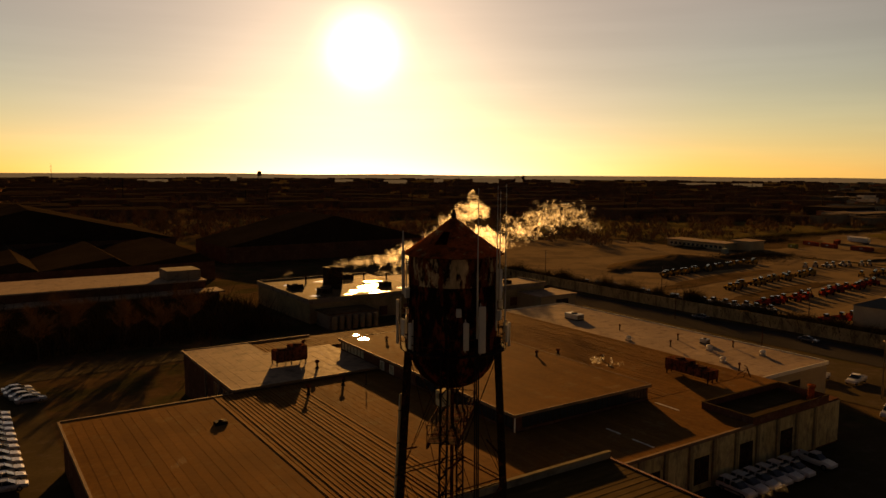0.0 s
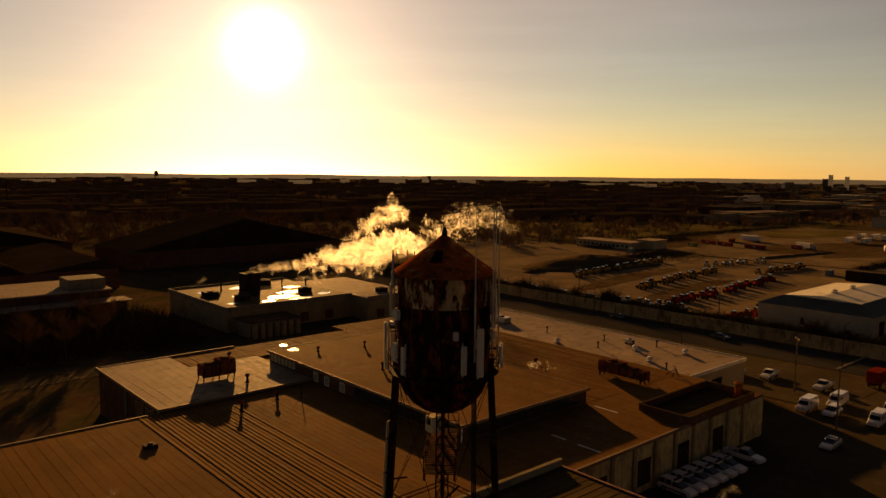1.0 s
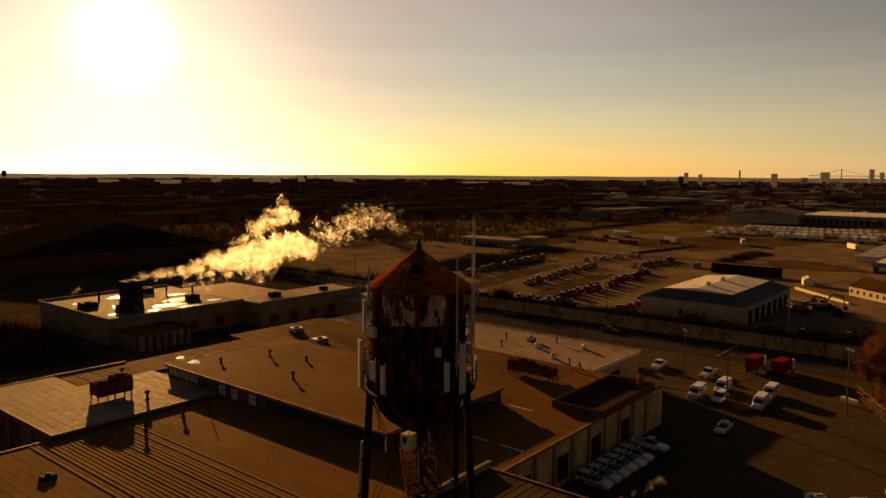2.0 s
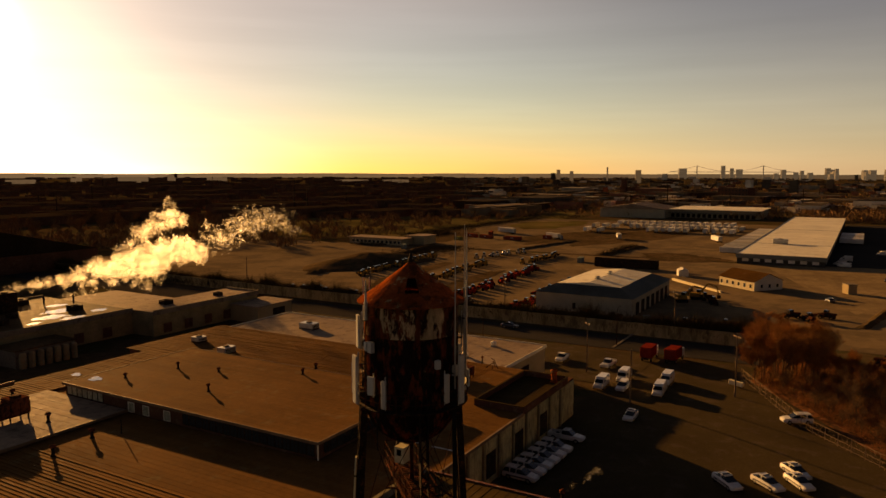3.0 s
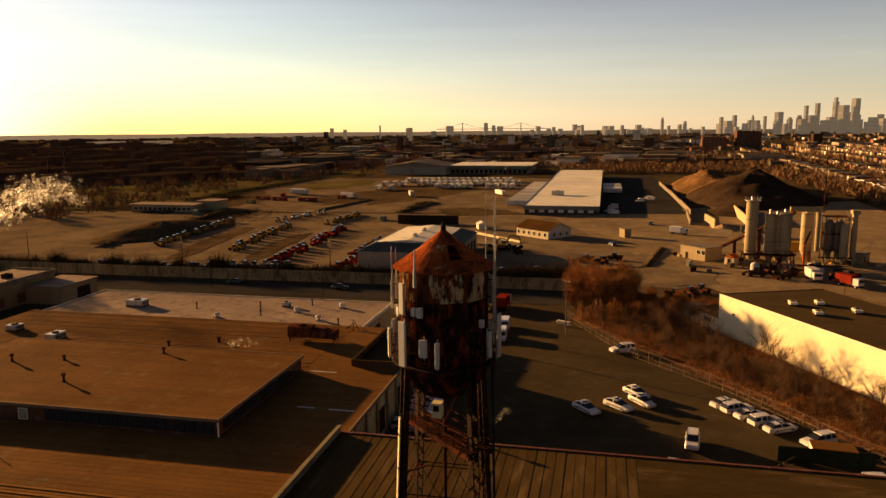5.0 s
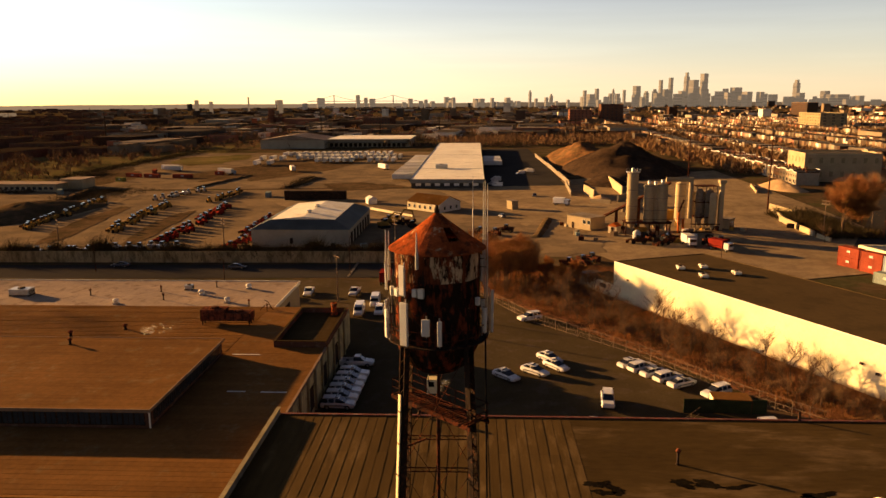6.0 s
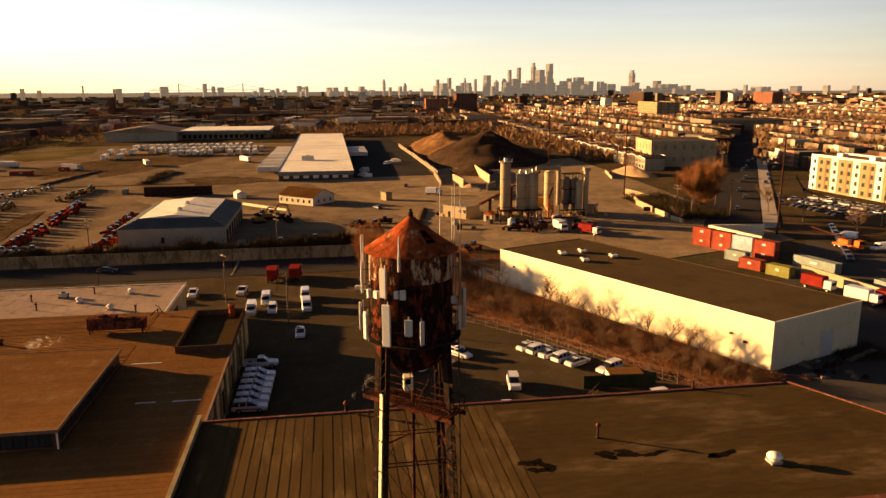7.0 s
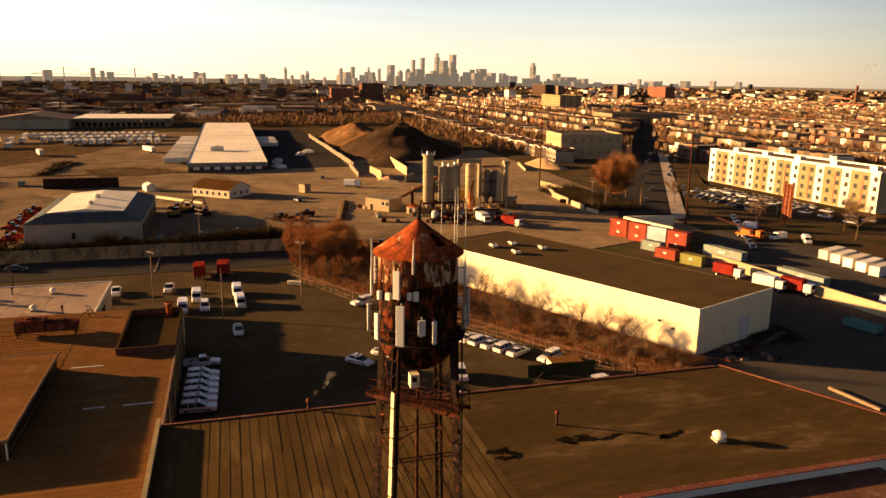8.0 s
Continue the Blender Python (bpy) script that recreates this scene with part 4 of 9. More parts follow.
    for za, zc in zip(lv, lv[1:]):
        fa, fc = (za - base) / (zb + 0.6 - base), (zc - base) / (zb + 0.6 - base)
        for k in range(4):
            j = (k + 1) % 4
            for p, q in ((feet[k].lerp(tops[k], fa), feet[j].lerp(tops[j], fc)), (feet[j].lerp(tops[j], fa), feet[k].lerp(tops[k], fc))):
                bm = bmesh.new()
                tube(bm, p, q, 0.022, n=5)
                part("tie_rod", bm, M["rust"], t)
    # cable tray on one leg, turned towards the sun
    bm = bmesh.new()
    a = radians(az0 + 90)
    o = Vector((math.cos(a), math.sin(a), 0)) * 0.3
    p, q = feet[1] + o, feet[1].lerp(tops[1], 0.83) + o
    face = radians(118)
    ta = Vector((-math.sin(face), math.cos(face), 0)) * 0.15
    d = Vector((math.cos(face), math.sin(face), 0)) * 0.04
    vs = [bm.verts.new(v) for v in (p - ta - d, p + ta - d, p + ta + d, p - ta + d, q - ta - d, q + ta - d, q + ta + d, q - ta + d)]
    for f in ((0, 1, 5, 4), (1, 2, 6, 5), (2, 3, 7, 6), (3, 0, 4, 7), (4, 5, 6, 7), (3, 2, 1, 0)):
        bm.faces.new([vs[i] for i in f])
    tray = part("cable_tray", bm, M["tray_paint"], t, "pale cream cable cover up one leg")
    for k in range(9):
        c = p.lerp(q, (k + 0.5) / 9)
        part("clamp", boxes((-0.07, 0.07, -0.2, 0.2, -0.03, 0.03)), M["dark_steel"], tray).matrix_basis = pose(c.x, c.y, c.z, 0, 0, math.degrees(face))
    # balcony ring below the tank skirt
    bm = bmesh.new()
    lathe(bm, [(r + 0.05, zb - 0.06), (r + 0.55, zb - 0.06), (r + 0.55, zb + 0.0), (r + 0.05, zb + 0.0)], 40, False)
    part("balcony_floor", bm, M["dark_steel"], t)
    for zz in (0.45, 0.95):
        bm = bmesh.new()
        lathe(bm, [(r + 0.52, zb + zz), (r + 0.56, zb + zz), (r + 0.56, zb + zz + 0.04), (r + 0.52, zb + zz + 0.04), (r + 0.52, zb + zz)], 40, False)
        part("handrail", bm, M["rust"], t)
    for k in range(20):
        a = 2 * math.pi * k / 20
        bm = bmesh.new()
        tube(bm, ((r + 0.54) * math.cos(a), (r + 0.54) * math.sin(a), zb), ((r + 0.54) * math.cos(a), (r + 0.54) * math.sin(a), zb + 0.97), 0.02, n=5)
        part("rail_post", bm, M["rust"], t)
    # straight walkway from leg to leg past the riser
    za, c = 24.4, M["rust"]
    deck = pose(0, 0, za, 0, 0, az0 + 180)
    hw, end = 0.85, 3.5
    for k in range(28):
        x = -end + 2 * end * k / 28
        part("deck_plank", boxes((x, x + 0.17, -hw, hw, 0, 0.05)), c, t, "rusted steel deck bar" if k == 0 else "").matrix_basis = deck
    for y in (-hw, hw - 0.1):
        part("deck_beam", boxes((-end - 0.1, end + 0.1, y, y + 0.1, -0.26, 0)), c, t).matrix_basis = deck
    for y in (-hw + 0.03, hw - 0.03):
        for zz in (0.55, 1.05):
            bm = bmesh.new()
            tube(bm, (-end, y, zz), (end, y, zz), 0.025, n=5)
            part("handrail", bm, c, t).matrix_basis = deck
        for k in range(6):
            x = -end + 2 * end * k / 5
            bm = bmesh.new()
            tube(bm, (x, y, 0), (x, y, 1.06), 0.03, n=5)
            part("rail_post", bm, c, t).matrix_basis = deck
    for x in (-end, end):
        for zz in (0.55, 1.05):
            bm = bmesh.new()
            tube(bm, (x, -hw + 0.03, zz), (x, hw - 0.03, zz), 0.025, n=5)
            part("handrail", bm, c, t).matrix_basis = deck
    for k in range(4):
        p = feet[k].lerp(tops[k], (22.6 - base) / (zb + 0.6 - base))
        j = (k + 1) % 4
        q = feet[j].lerp(tops[j], (24.3 - base) / (zb + 0.6 - base))
        bm = bmesh.new()
        tube(bm, p, p.lerp(q, 0.35), 0.06, n=6)
        part("knee_brace", bm, c, t)
    # feeder cables that run down beside one leg
    for k in range(3):
        a = radians(-100 + k * 2.2)
        bm = bmesh.new()
        tube(bm, (3.3 * math.cos(a), 3.3 * math.sin(a), base), (2.95 * math.cos(a), 2.95 * math.sin(a), 30.5), 0.045, n=6)
        part("feeder_cable", bm, M["rubber"], t, "black feeder cable" if k == 0 else "")
    part("drain_box", boxes((-0.75, -0.7, 0.05, 0.2, 25.55, 26.45), (-0.75, -0.7, 0.55, 0.65, 25.55, 26.45), (-0.75, -0.7, 0.2, 0.55, 25.55, 25.95), (-0.75, -0.7, 0.2, 0.55, 26.32, 26.45), (-0.7, -0.1, 0.05, 0.1, 25.55, 26.45), (-0.7, -0.1, 0.6, 0.65, 25.55, 26.45), (-0.7, -0.1, 0.1, 0.6, 26.4, 26.45), (-0.12, -0.1, 0.1, 0.6, 25.55, 26.4)), M["tray_paint"], t, "pale open steel box under the tank")
    # black plate in place of the dark shade inside the box
    part("box_lining", boxes((-0.55, -0.5, 0.1, 0.6, 25.6, 26.4)), M["tar"], t, "black plate standing in for the shaded box inside")
    # ladder
    bm = bmesh.new()
    a = radians(-20)
    c = Vector((math.cos(a), math.sin(a), 0)) * (r + 0.15)
    ta = Vector((-math.sin(a), math.cos(a), 0)) * 0.22
    for s in (-1, 1):
        tube(bm, c + ta * s + Vector((0, 0, zb)), c + ta * s + Vector((0, 0, ze + 0.2)), 0.025, n=5)
    for k in range(18):
        z = Vector((0, 0, zb + 0.2 + k * 0.3))
        tube(bm, c - ta + z, c + ta + z, 0.015, n=4)
    part("ladder", bm, M["rust"], t)
    return t


water_tower()


def antenna(theta, rad, z0, z1, w, d=0.16, reach=None):
    """A sector antenna on a short pipe mount."""
    t = thing("sector_antenna", "pale grey panel antenna clamped to the water tank", "antenna", "antennas on the water tower", pose(0, 0, z0, 0, 0, theta))
    h = z1 - z0
    part("panel", boxes((rad - d / 2, rad + d / 2, -w / 2, w / 2, 0, h), bevel=0.03), M["panel"], t)
    bm = bmesh.new()
    tube(bm, (rad - d / 2 - 0.1, 0, -0.15), (rad - d / 2 - 0.1, 0, h + 0.15), 0.035, n=8)
    part("mount_pipe", bm, M["galv"], t)
    for f in (0.2, 0.8):
        bm = bmesh.new()
        tube(bm, (2.45, 0, h * f), (rad - d / 2 - 0.08, 0, h * f), 0.03, n=6)
        part("bracket", bm, M["dark_steel"], t)
    return t


for th, rr, z0, z1, w in ((139, 2.95, 32.2, 34.0, 0.46), (146, 3.25, 29.3, 31.9, 0.55), (113, 3.25, 29.35, 31.1, 0.4), (170, 3.1, 30.0, 31.0, 0.48),
                          (185, 3.1, 29.4, 30.9, 0.27), (-96, 3.35, 29.45, 32.05, 0.42), (-111, 3.1, 29.6, 31.15, 0.3),
                          (-62, 2.95, 32.2, 33.9, 0.5), (-35, 3.3, 29.2, 30.6, 0.4), (-47, 3.2, 29.6, 30.6, 0.5),
                          (20, 3.1, 29.4, 31.9, 0.5), (50, 3.1, 32.2, 34.0, 0.45), (82, 3.25, 29.4, 31.2, 0.3), (0, 3.1, 29.4, 30.9, 0.35)):
    antenna(th, rr, z0, z1, w)


def whip(theta, rad, z0, z1, r=0.035, label="thin whip antenna on the tank rim"):
    t = thing("whip_antenna", label, "antenna", "whip antennas", pose(0, 0, 0, 0, 0, theta))
    bm = bmesh.new()
    tube(bm, (rad, 0, z0), (rad, 0, z0 + (z1 - z0) * 0.45), r * 1.5, n=8)
    part("mast", bm, M["galv"], t)
    bm = bmesh.new()
    tube(bm, (rad, 0, z0 + (z1 - z0) * 0.45), (rad, 0, z1), r, r * 0.5, n=8)
    part("rod", bm, M["panel"], t)
    for f in (0.1, 0.4):
        bm = bmesh.new()
        z = z0 + (z1 - z0) * f
        tube(bm, (2.5, 0, z), (rad, 0, z), 0.025, n=6)
        part("bracket", bm, M["dark_steel"], t)


for th, z0, z1 in ((-98.6, 30.2, 38.5), (-71.6, 30.5, 38.6), (-44.6, 30.2, 38.7), (-66, 32, 38.4)):
    whip(th, 3.05, z0, z1)
whip(160, 2.98, 33.9, 36.0, 0.07, "pale tubular antenna standing above the tank eave")
whip(85, 2.98, 32.5, 35.6, 0.06, "pale tubular antenna beside the tank eave")
whip(93, 3.1, 32.0, 35.7, 0.06, "pale tubular antenna beside the tank eave")


def radio_box(theta, z, w, h):
    t = thing("radio_unit", "small grey radio box with cables behind the antennas", "radio unit", "radio boxes", pose(0, 0, z, 0, 0, theta))
    part("case", boxes((2.66, 2.9, -w / 2, w / 2, 0, h), bevel=0.02), M["panel"], t)
    part("bracket", boxes((2.5, 2.66, -w * 0.25, w * 0.25, h * 0.2, h * 0.8)), M["dark_steel"], t)


for k, (th, z) in enumerate(((155, 32.2), (163, 32.15), (124, 32.0), (104, 31.8), (-40, 31.5), (-52, 30.9), (-118, 31.4), (-90, 30.8), (-30, 32.4))):
    radio_box(th, z, 0.28 + 0.06 * (k % 3), 0.46 + 0.1 * (k % 2))


def cable(theta0, theta1, z0, z1, sag, name="antenna_cable"):
    t = bmesh.new()
    pts = []
    for k in range(13):
        f = k / 12
        a = radians(theta0 + (theta1 - theta0) * f)
        pts.append(Vector((2.7 * math.cos(a), 2.7 * math.sin(a), z0 + (z1 - z0) * f - sag * 4 * f * (1 - f))))
    for a, b in zip(pts, pts[1:]):
        tube(t, a, b, 0.022, n=5)
    tagged(part(name, t, M["rubber"]), "black coaxial cable looped round the rusty tank", "cable", "antenna cables")


for a, b, z0, z1, s in ((140, 175, 31.5, 30.2, 0.3), (120, 150, 32.0, 29.6, 0.4), (100, 140, 30.5, 29.7, 0.25), (150, 190, 32.4, 31.0, 0.35), (-110, -70, 31.0, 30.4, 0.3), (-60, -30, 31.8, 29.8, 0.3), (165, 168, 33.8, 29.4, 0.0), (104, 128, 30.4, 30.1, 0.5), (106, 132, 30.9, 30.3, 0.7), (100, 126, 29.9, 29.7, 0.45), (132, 148, 31.9, 32.0, 0.25), (134, 150, 30.8, 30.9, 0.2), (150, 172, 31.2, 31.6, 0.3), (172, 186, 31.0, 30.9, 0.4), (169, 171, 30.0, 26.9, 0.0), (110, 140, 33.0, 32.4, 0.2), (92, 118, 31.4, 31.0, 0.6)):
    cable(a, b, z0, z1, s)


# ---- buildings round the lot
def cream_warehouse():
    p1, p2, p3 = (115.3, -32.8), (56.4, -63.1), (64.9, -84.8)
    p4 = (p1[0] + p3[0] - p2[0], p1[1] + p3[1] - p2[1])
    z = 8.3
    t = thing("cream_warehouse", "long sunlit cream stucco warehouse with a flat brown roof", "building", m=pose(0, 0, 0))
    bm = bmesh.new()
    prism(bm, [p1, p2, p3, p4][::-1], -1.0, z - 0.1)
    bmesh.ops.recalc_face_normals(bm, faces=bm.faces)
    part("wall", bm, M["stucco"], t)
    c = ((p1[0] + p3[0]) / 2, (p1[1] + p3[1]) / 2)
    inner = [(c[0] + (x - c[0]) * 0.996, c[1] + (y - c[1]) * 0.996) for x, y in (p1, p2, p3, p4)]
    bm = bmesh.new()
    prism(bm, inner[::-1], z - 0.1, z)
    bmesh.ops.recalc_face_normals(bm, faces=bm.faces)
    part("roof", bm, M["roof_brown"], t, "plain brown roof felt")
    d = Vector((p1[0] - p2[0], p1[1] - p2[1], 0)).normalized()
    n = Vector((-d.y, d.x, 0))
    for a, b in ((p1, p2), (p2, p3), (p3, p4), (p4, p1)):
        bm = bmesh.new()
        A, B = Vector((*a, 0)), Vector((*b, 0))
        e = (B - A).normalized()
        s = Vector((e.y, -e.x, 0)) * 0.07
        prism(bm, [tuple((A - s)[:2]), tuple((B - s)[:2]), tuple((B + s)[:2]), tuple((A + s)[:2])], z - 0.12, z + 0.08)
        bmesh.ops.recalc_face_normals(bm, faces=bm.faces)
        part("gutter", bm, M["white_roof"] if a is p1 or a is p2 else M["roof_brown"], t)
    ang = math.degrees(math.atan2(d.y, d.x))
    e2 = Vector((p3[0] - p2[0], p3[1] - p2[1], 0)).normalized()
    ang2 = math.degrees(math.atan2(e2.y, e2.x))
    for f, w, h, z0 in ((0.62, 3.2, 4.6, 0.0), (0.9, 1.1, 2.2, 0.0)):
        q = Vector((*p2, 0)) + e2 * (f * 23)
        part("door", boxes((-w / 2, w / 2, -0.06, 0.06, z0, h), bevel=0.02), M["door_white" if w > 2 else "stucco"], t, "white metal roller door" if w > 2 else "cream metal door").matrix_basis = pose(q.x, q.y, 0, 0, 0, ang2)
        part("door_frame", boxes((-w / 2 - 0.1, -w / 2, -0.09, 0.09, z0, h + 0.1), (w / 2, w / 2 + 0.1, -0.09, 0.09, z0, h + 0.1), (-w / 2, w / 2, -0.09, 0.09, h, h + 0.1)), M["stucco"], t).matrix_basis = pose(q.x, q.y, 0, 0, 0, ang2)
    for f, zz in ((0.11, 4.4), (0.07, 3.6), (0.93, 5.0)):
        q = Vector((*p2, 0)) + d * (f * 66)
        part("wall_lamp", boxes((-0.3, 0.3, -0.25, 0.25, 0, 0.35), bevel=0.03), M["dark_steel"], t).matrix_basis = pose(q.x, q.y, zz, 0, 0, ang)
    for x, y in ((107.8, -45), (100.8, -47.7), (103.4, -55), (109, -50)):
        hvac(x, y, z, 2.2, 1.4, 0.75, "low pale rooftop unit on the brown roof", "white_roof")


cream_warehouse()


def low_wing():
    """The lower cream lean-to at the warehouse's far corner."""
    t = thing("lean_to_wing", "low cream lean-to with a dark recess at the warehouse corner", "building", m=pose(115.4, -32.8, 0, 0, 0, 27.2))
    part("wall", boxes((0.05, 9.5, -6, 0, -0.6, 3.2)), M["stucco"], t)
    part("roof", boxes((0.05, 9.8, -6.2, 0.25, 3.2, 3.4)), M["roof_brown"], t)
    part("window", boxes((2.6, 4.8, -0.02, 0.05, 1.6, 2.5)), M["window"], t)


low_wing()


def mansard_hall():
    x0, x1, y0, y1 = 179.0, 226.0, 36.8, 67.2
    g = -2.2
    t = thing("metal_hall", "pale metal-sided hall with a grey skirt and a white low-pitched roof", "building", m=pose(0, 0, g))
    part("wall", boxes((x0, x1, y0, y1, 0, 6.2)), M["pale_wall"], t)
    e, i = 0.4, 5.0
    lo = [(x0 - e, y0 - e), (x1 + e, y0 - e), (x1 + e, y1 + e), (x0 - e, y1 + e)]
    hi = [(x0 + i, y0 + i), (x1 - i, y0 + i), (x1 - i, y1 - i), (x0 + i, y1 - i)]
    for k in range(4):
        j = (k + 1) % 4
        bm = bmesh.new()
        vs = [bm.verts.new((*lo[k], 6.1)), bm.verts.new((*lo[j], 6.1)), bm.verts.new((*hi[j], 8.4)), bm.verts.new((*hi[k], 8.4))]
        bm.faces.new(vs)
        bmesh.ops.solidify(bm, geom=bm.faces[:], thickness=0.15)
        part("skirt_roof", bm, M["blue_metal"], t, "blue-grey sloping metal skirt")
    ym = (y0 + y1) / 2
    bm = bmesh.new()
    a = [bm.verts.new(p) for p in ((x0 + i, y0 + i, 8.42), (x0 + i, ym, 9.3), (x0 + i, y1 - i, 8.42), (x1 - i, y0 + i, 8.42), (x1 - i, ym, 9.3), (x1 - i, y1 - i, 8.42))]
    for f in ((0, 3, 4, 1), (1, 4, 5, 2), (0, 1, 2), (3, 5, 4)):
        bm.faces.new([a[q] for q in f])
    part("roof", bm, M["white_roof"], t, "white coated low gable roof")
    for k in range(7):
        part("bay_door", boxes((x0 + 4 + k * 6, x0 + 7.6 + k * 6, y0 - 0.08, y0 + 0.05, 0, 4.4)), M["dark_steel"], t)
    part("door", boxes((x0 - 0.06, x0 + 0.05, 54.2, 55.2, 1.6, 3.4)), M["dark_steel"], t)
    for x in (x0 + 14, x0 + 27):
        v = dome_vent(x, ym, g + 9.2, 0.9)


mansard_hall()


def cross_dock():
    x0, x1, y0, y1, z = 339.0, 659.0, -7.0, 31.6, 2.1
    t = thing("cross_dock_warehouse", "very long cross-dock warehouse with a pale flat roof and dock doors", "building", m=pose(0, 0, 0))
    # the walls' shaded look is put into their near-black colour
    part("wall", boxes((x0 + 0.5, x1 - 0.5, y0 + 0.5, y1 - 0.5, -12, z - 0.5)), M["dark_wall"], t, "walls coloured dark for their shade")
    part("roof", boxes((x0, x1, y0, y1, z - 0.4, z)), M["white_roof"], t)
    part("fascia", boxes((x0 - 0.15, x0, y0, y1, z - 1.9, z + 0.2), (x0, x1, y0 - 0.15, y0, z - 1.2, z + 0.2), (x0, x1, y1, y1 + 0.15, z - 1.2, z + 0.2)), M["blue_metal"], t)
    part("roof_joint", boxes((x0 + 60, x0 + 60.5, y0, y1, z, z + 0.12), (x0 + 170, x0 + 170.4, y0, y1, z, z + 0.12)), M["galv"], t)
    gz = ground_z(x0, 10)
    for k in range(7):
        y = y0 + 3 + k * 5.0
        part("dock_door", boxes((x0 + 0.4, x0 + 0.52, y, y + 2.8, gz + 1.2, gz + 4.4)), M["trailer"], t, "pale closed dock door")
    for k in range(30):
        x = x0 + 6 + k * 7
        part("dock_door", boxes((x, x + 3, y0 + 0.38, y0 + 0.5, gz + 1.0, gz + 4.2)), M["trailer"], t)
    hvac(x0 + 62, 18, z, 4, 7, 2.6, "boxy rooftop air unit on the white roof")


cross_dock()


def gabled_office():
    t = thing("gabled_office", "small cream office house with a brown gable roof", "building", m=pose(259.7, 3.9, ground_z(250, 5) - 0.1, 0, 0, 50))
    w, d = 18.0, 13.0
    part("wall", boxes((0, w, 0, d, 0, 3.4)), M["stucco"], t)
    bm = bmesh.new()
    prism(bm, [(0, 3.4), (d, 3.4), (d / 2, 6.0)], 0.02, w - 0.02)
    part("gable", bm, M["door_white"], t, "white painted gable").matrix_basis = Matrix(((0, 0, 1, 0), (1, 0, 0, 0), (0, 1, 0, 0), (0, 0, 0, 1)))
    for s in (0, 1):
        bm = bmesh.new()
        y = -0.5 if s == 0 else d + 0.5
        vs = [bm.verts.new(p) for p in ((-0.5, y, 3.3), (w + 0.5, y, 3.3), (w + 0.5, d / 2, 6.2), (-0.5, d / 2, 6.2))]
        bm.faces.new(vs if s == 0 else vs[::-1])
        bmesh.ops.solidify(bm, geom=bm.faces[:], thickness=0.12)
        part("roof", bm, M["felt"], t, "brown shingle slope")
    for k in range(6):
        facade_window(t, 1.8 + k * 3.0, d + 0.01, 1.0, 1.1, 1.3, "+y")
    part("end_wall", boxes((-0.03, 0.0, 0, d, 0, 3.4)), M["door_white"], t, "white painted end wall")
    for k in range(3):
        facade_window(t, -0.04, 2.4 + k * 3.6, 1.0, 1.1, 1.3, "-x")


gabled_office()


def gate_hut(x, y, rz, w, d, h, name="site_hut", label="small cream block hut with a flat roof", end=False):
    t = thing(name, label, "hut", "site huts", pose(x, y, ground_z(x, y), 0, 0, rz))
    part("wall", boxes((0, w, 0, d, 0, h)), M["cream"], t)
    part("roof", boxes((-0.25, w + 0.25, -0.25, d + 0.25, h, h + 0.22)), M["concrete"], t)
    if end:
        for k in range(2):
            facade_window(t, -0.01, 0.7 + 2.0 * k, h * 0.5, 1.4, 1.3, "-x")
        part("door", boxes((-0.05, 0.03, d - 3.4, d - 2.3, 0, 2.1)), M["dark_steel"], t)
        return
    for k in range(2):
        facade_window(t, w * (0.45 + 0.3 * k), -0.01, h * 0.45, 1.0, 0.9, "-y")
    part("door", boxes((w * 0.15, w * 0.15 + 1.0, -0.05, 0.03, 0, 2.1)), M["dark_steel"], t)


gate_hut(203.3, -41.1, -50.0, 7.5, 10.6, 4.2, end=True)
gate_hut(258, -20, 30, 4, 3, 3.4)
gate_hut(123.5, -33.5, 27, 6, 4, 3.0)
gate_hut(236, 42, 20, 3.5, 3.0, 3.6)
gate_hut(203.0, -87.0, -40, 4.6, 3.2, 3.2)


def kiosk(x, y, rz):
    t = thing("kiosk", "tiny pale kiosk with an orange gable roof", "hut", "site huts", pose(x, y, ground_z(x, y), 0, 0, rz))
    part("wall", boxes((-1.6, 1.6, -1.5, 1.5, 0, 2.4), bevel=0.03), M["stucco"], t)
    bm = bmesh.new()
    prism(bm, [(-1.8, 2.4), (1.8, 2.4), (0, 3.5)], -1.9, 1.9)
    part("roof", bm, M["hi_vis_paint"], t, "orange gable roof").matrix_basis = Matrix(((0, 0, 1, 0), (1, 0, 0, 0), (0, 1, 0, 0), (0, 0, 0, 1)))
    part("door", boxes((-1.66, -1.58, -0.5, 0.5, 0.05, 2.05)), M["dark_steel"], t)


def water_tank(x, y):
    t = thing("water_tank", "small white upright water tank in the plant yard", "tank", m=pose(x, y, ground_z(x, y)))
    bm = bmesh.new()
    lathe(bm, [(1.25, 0.3), (1.25, 2.6), (0.9, 3.0), (0.3, 3.15), (0.3, 3.3), (0, 3.3)], 20)
    part("shell", bm, M["trailer"], t)
    part("plinth", boxes((-1.4, 1.4, -1.4, 1.4, 0, 0.3), bevel=0.03), M["concrete"], t)


kiosk(198.8, -48.4, -36)
water_tank(184.5, -52.6)


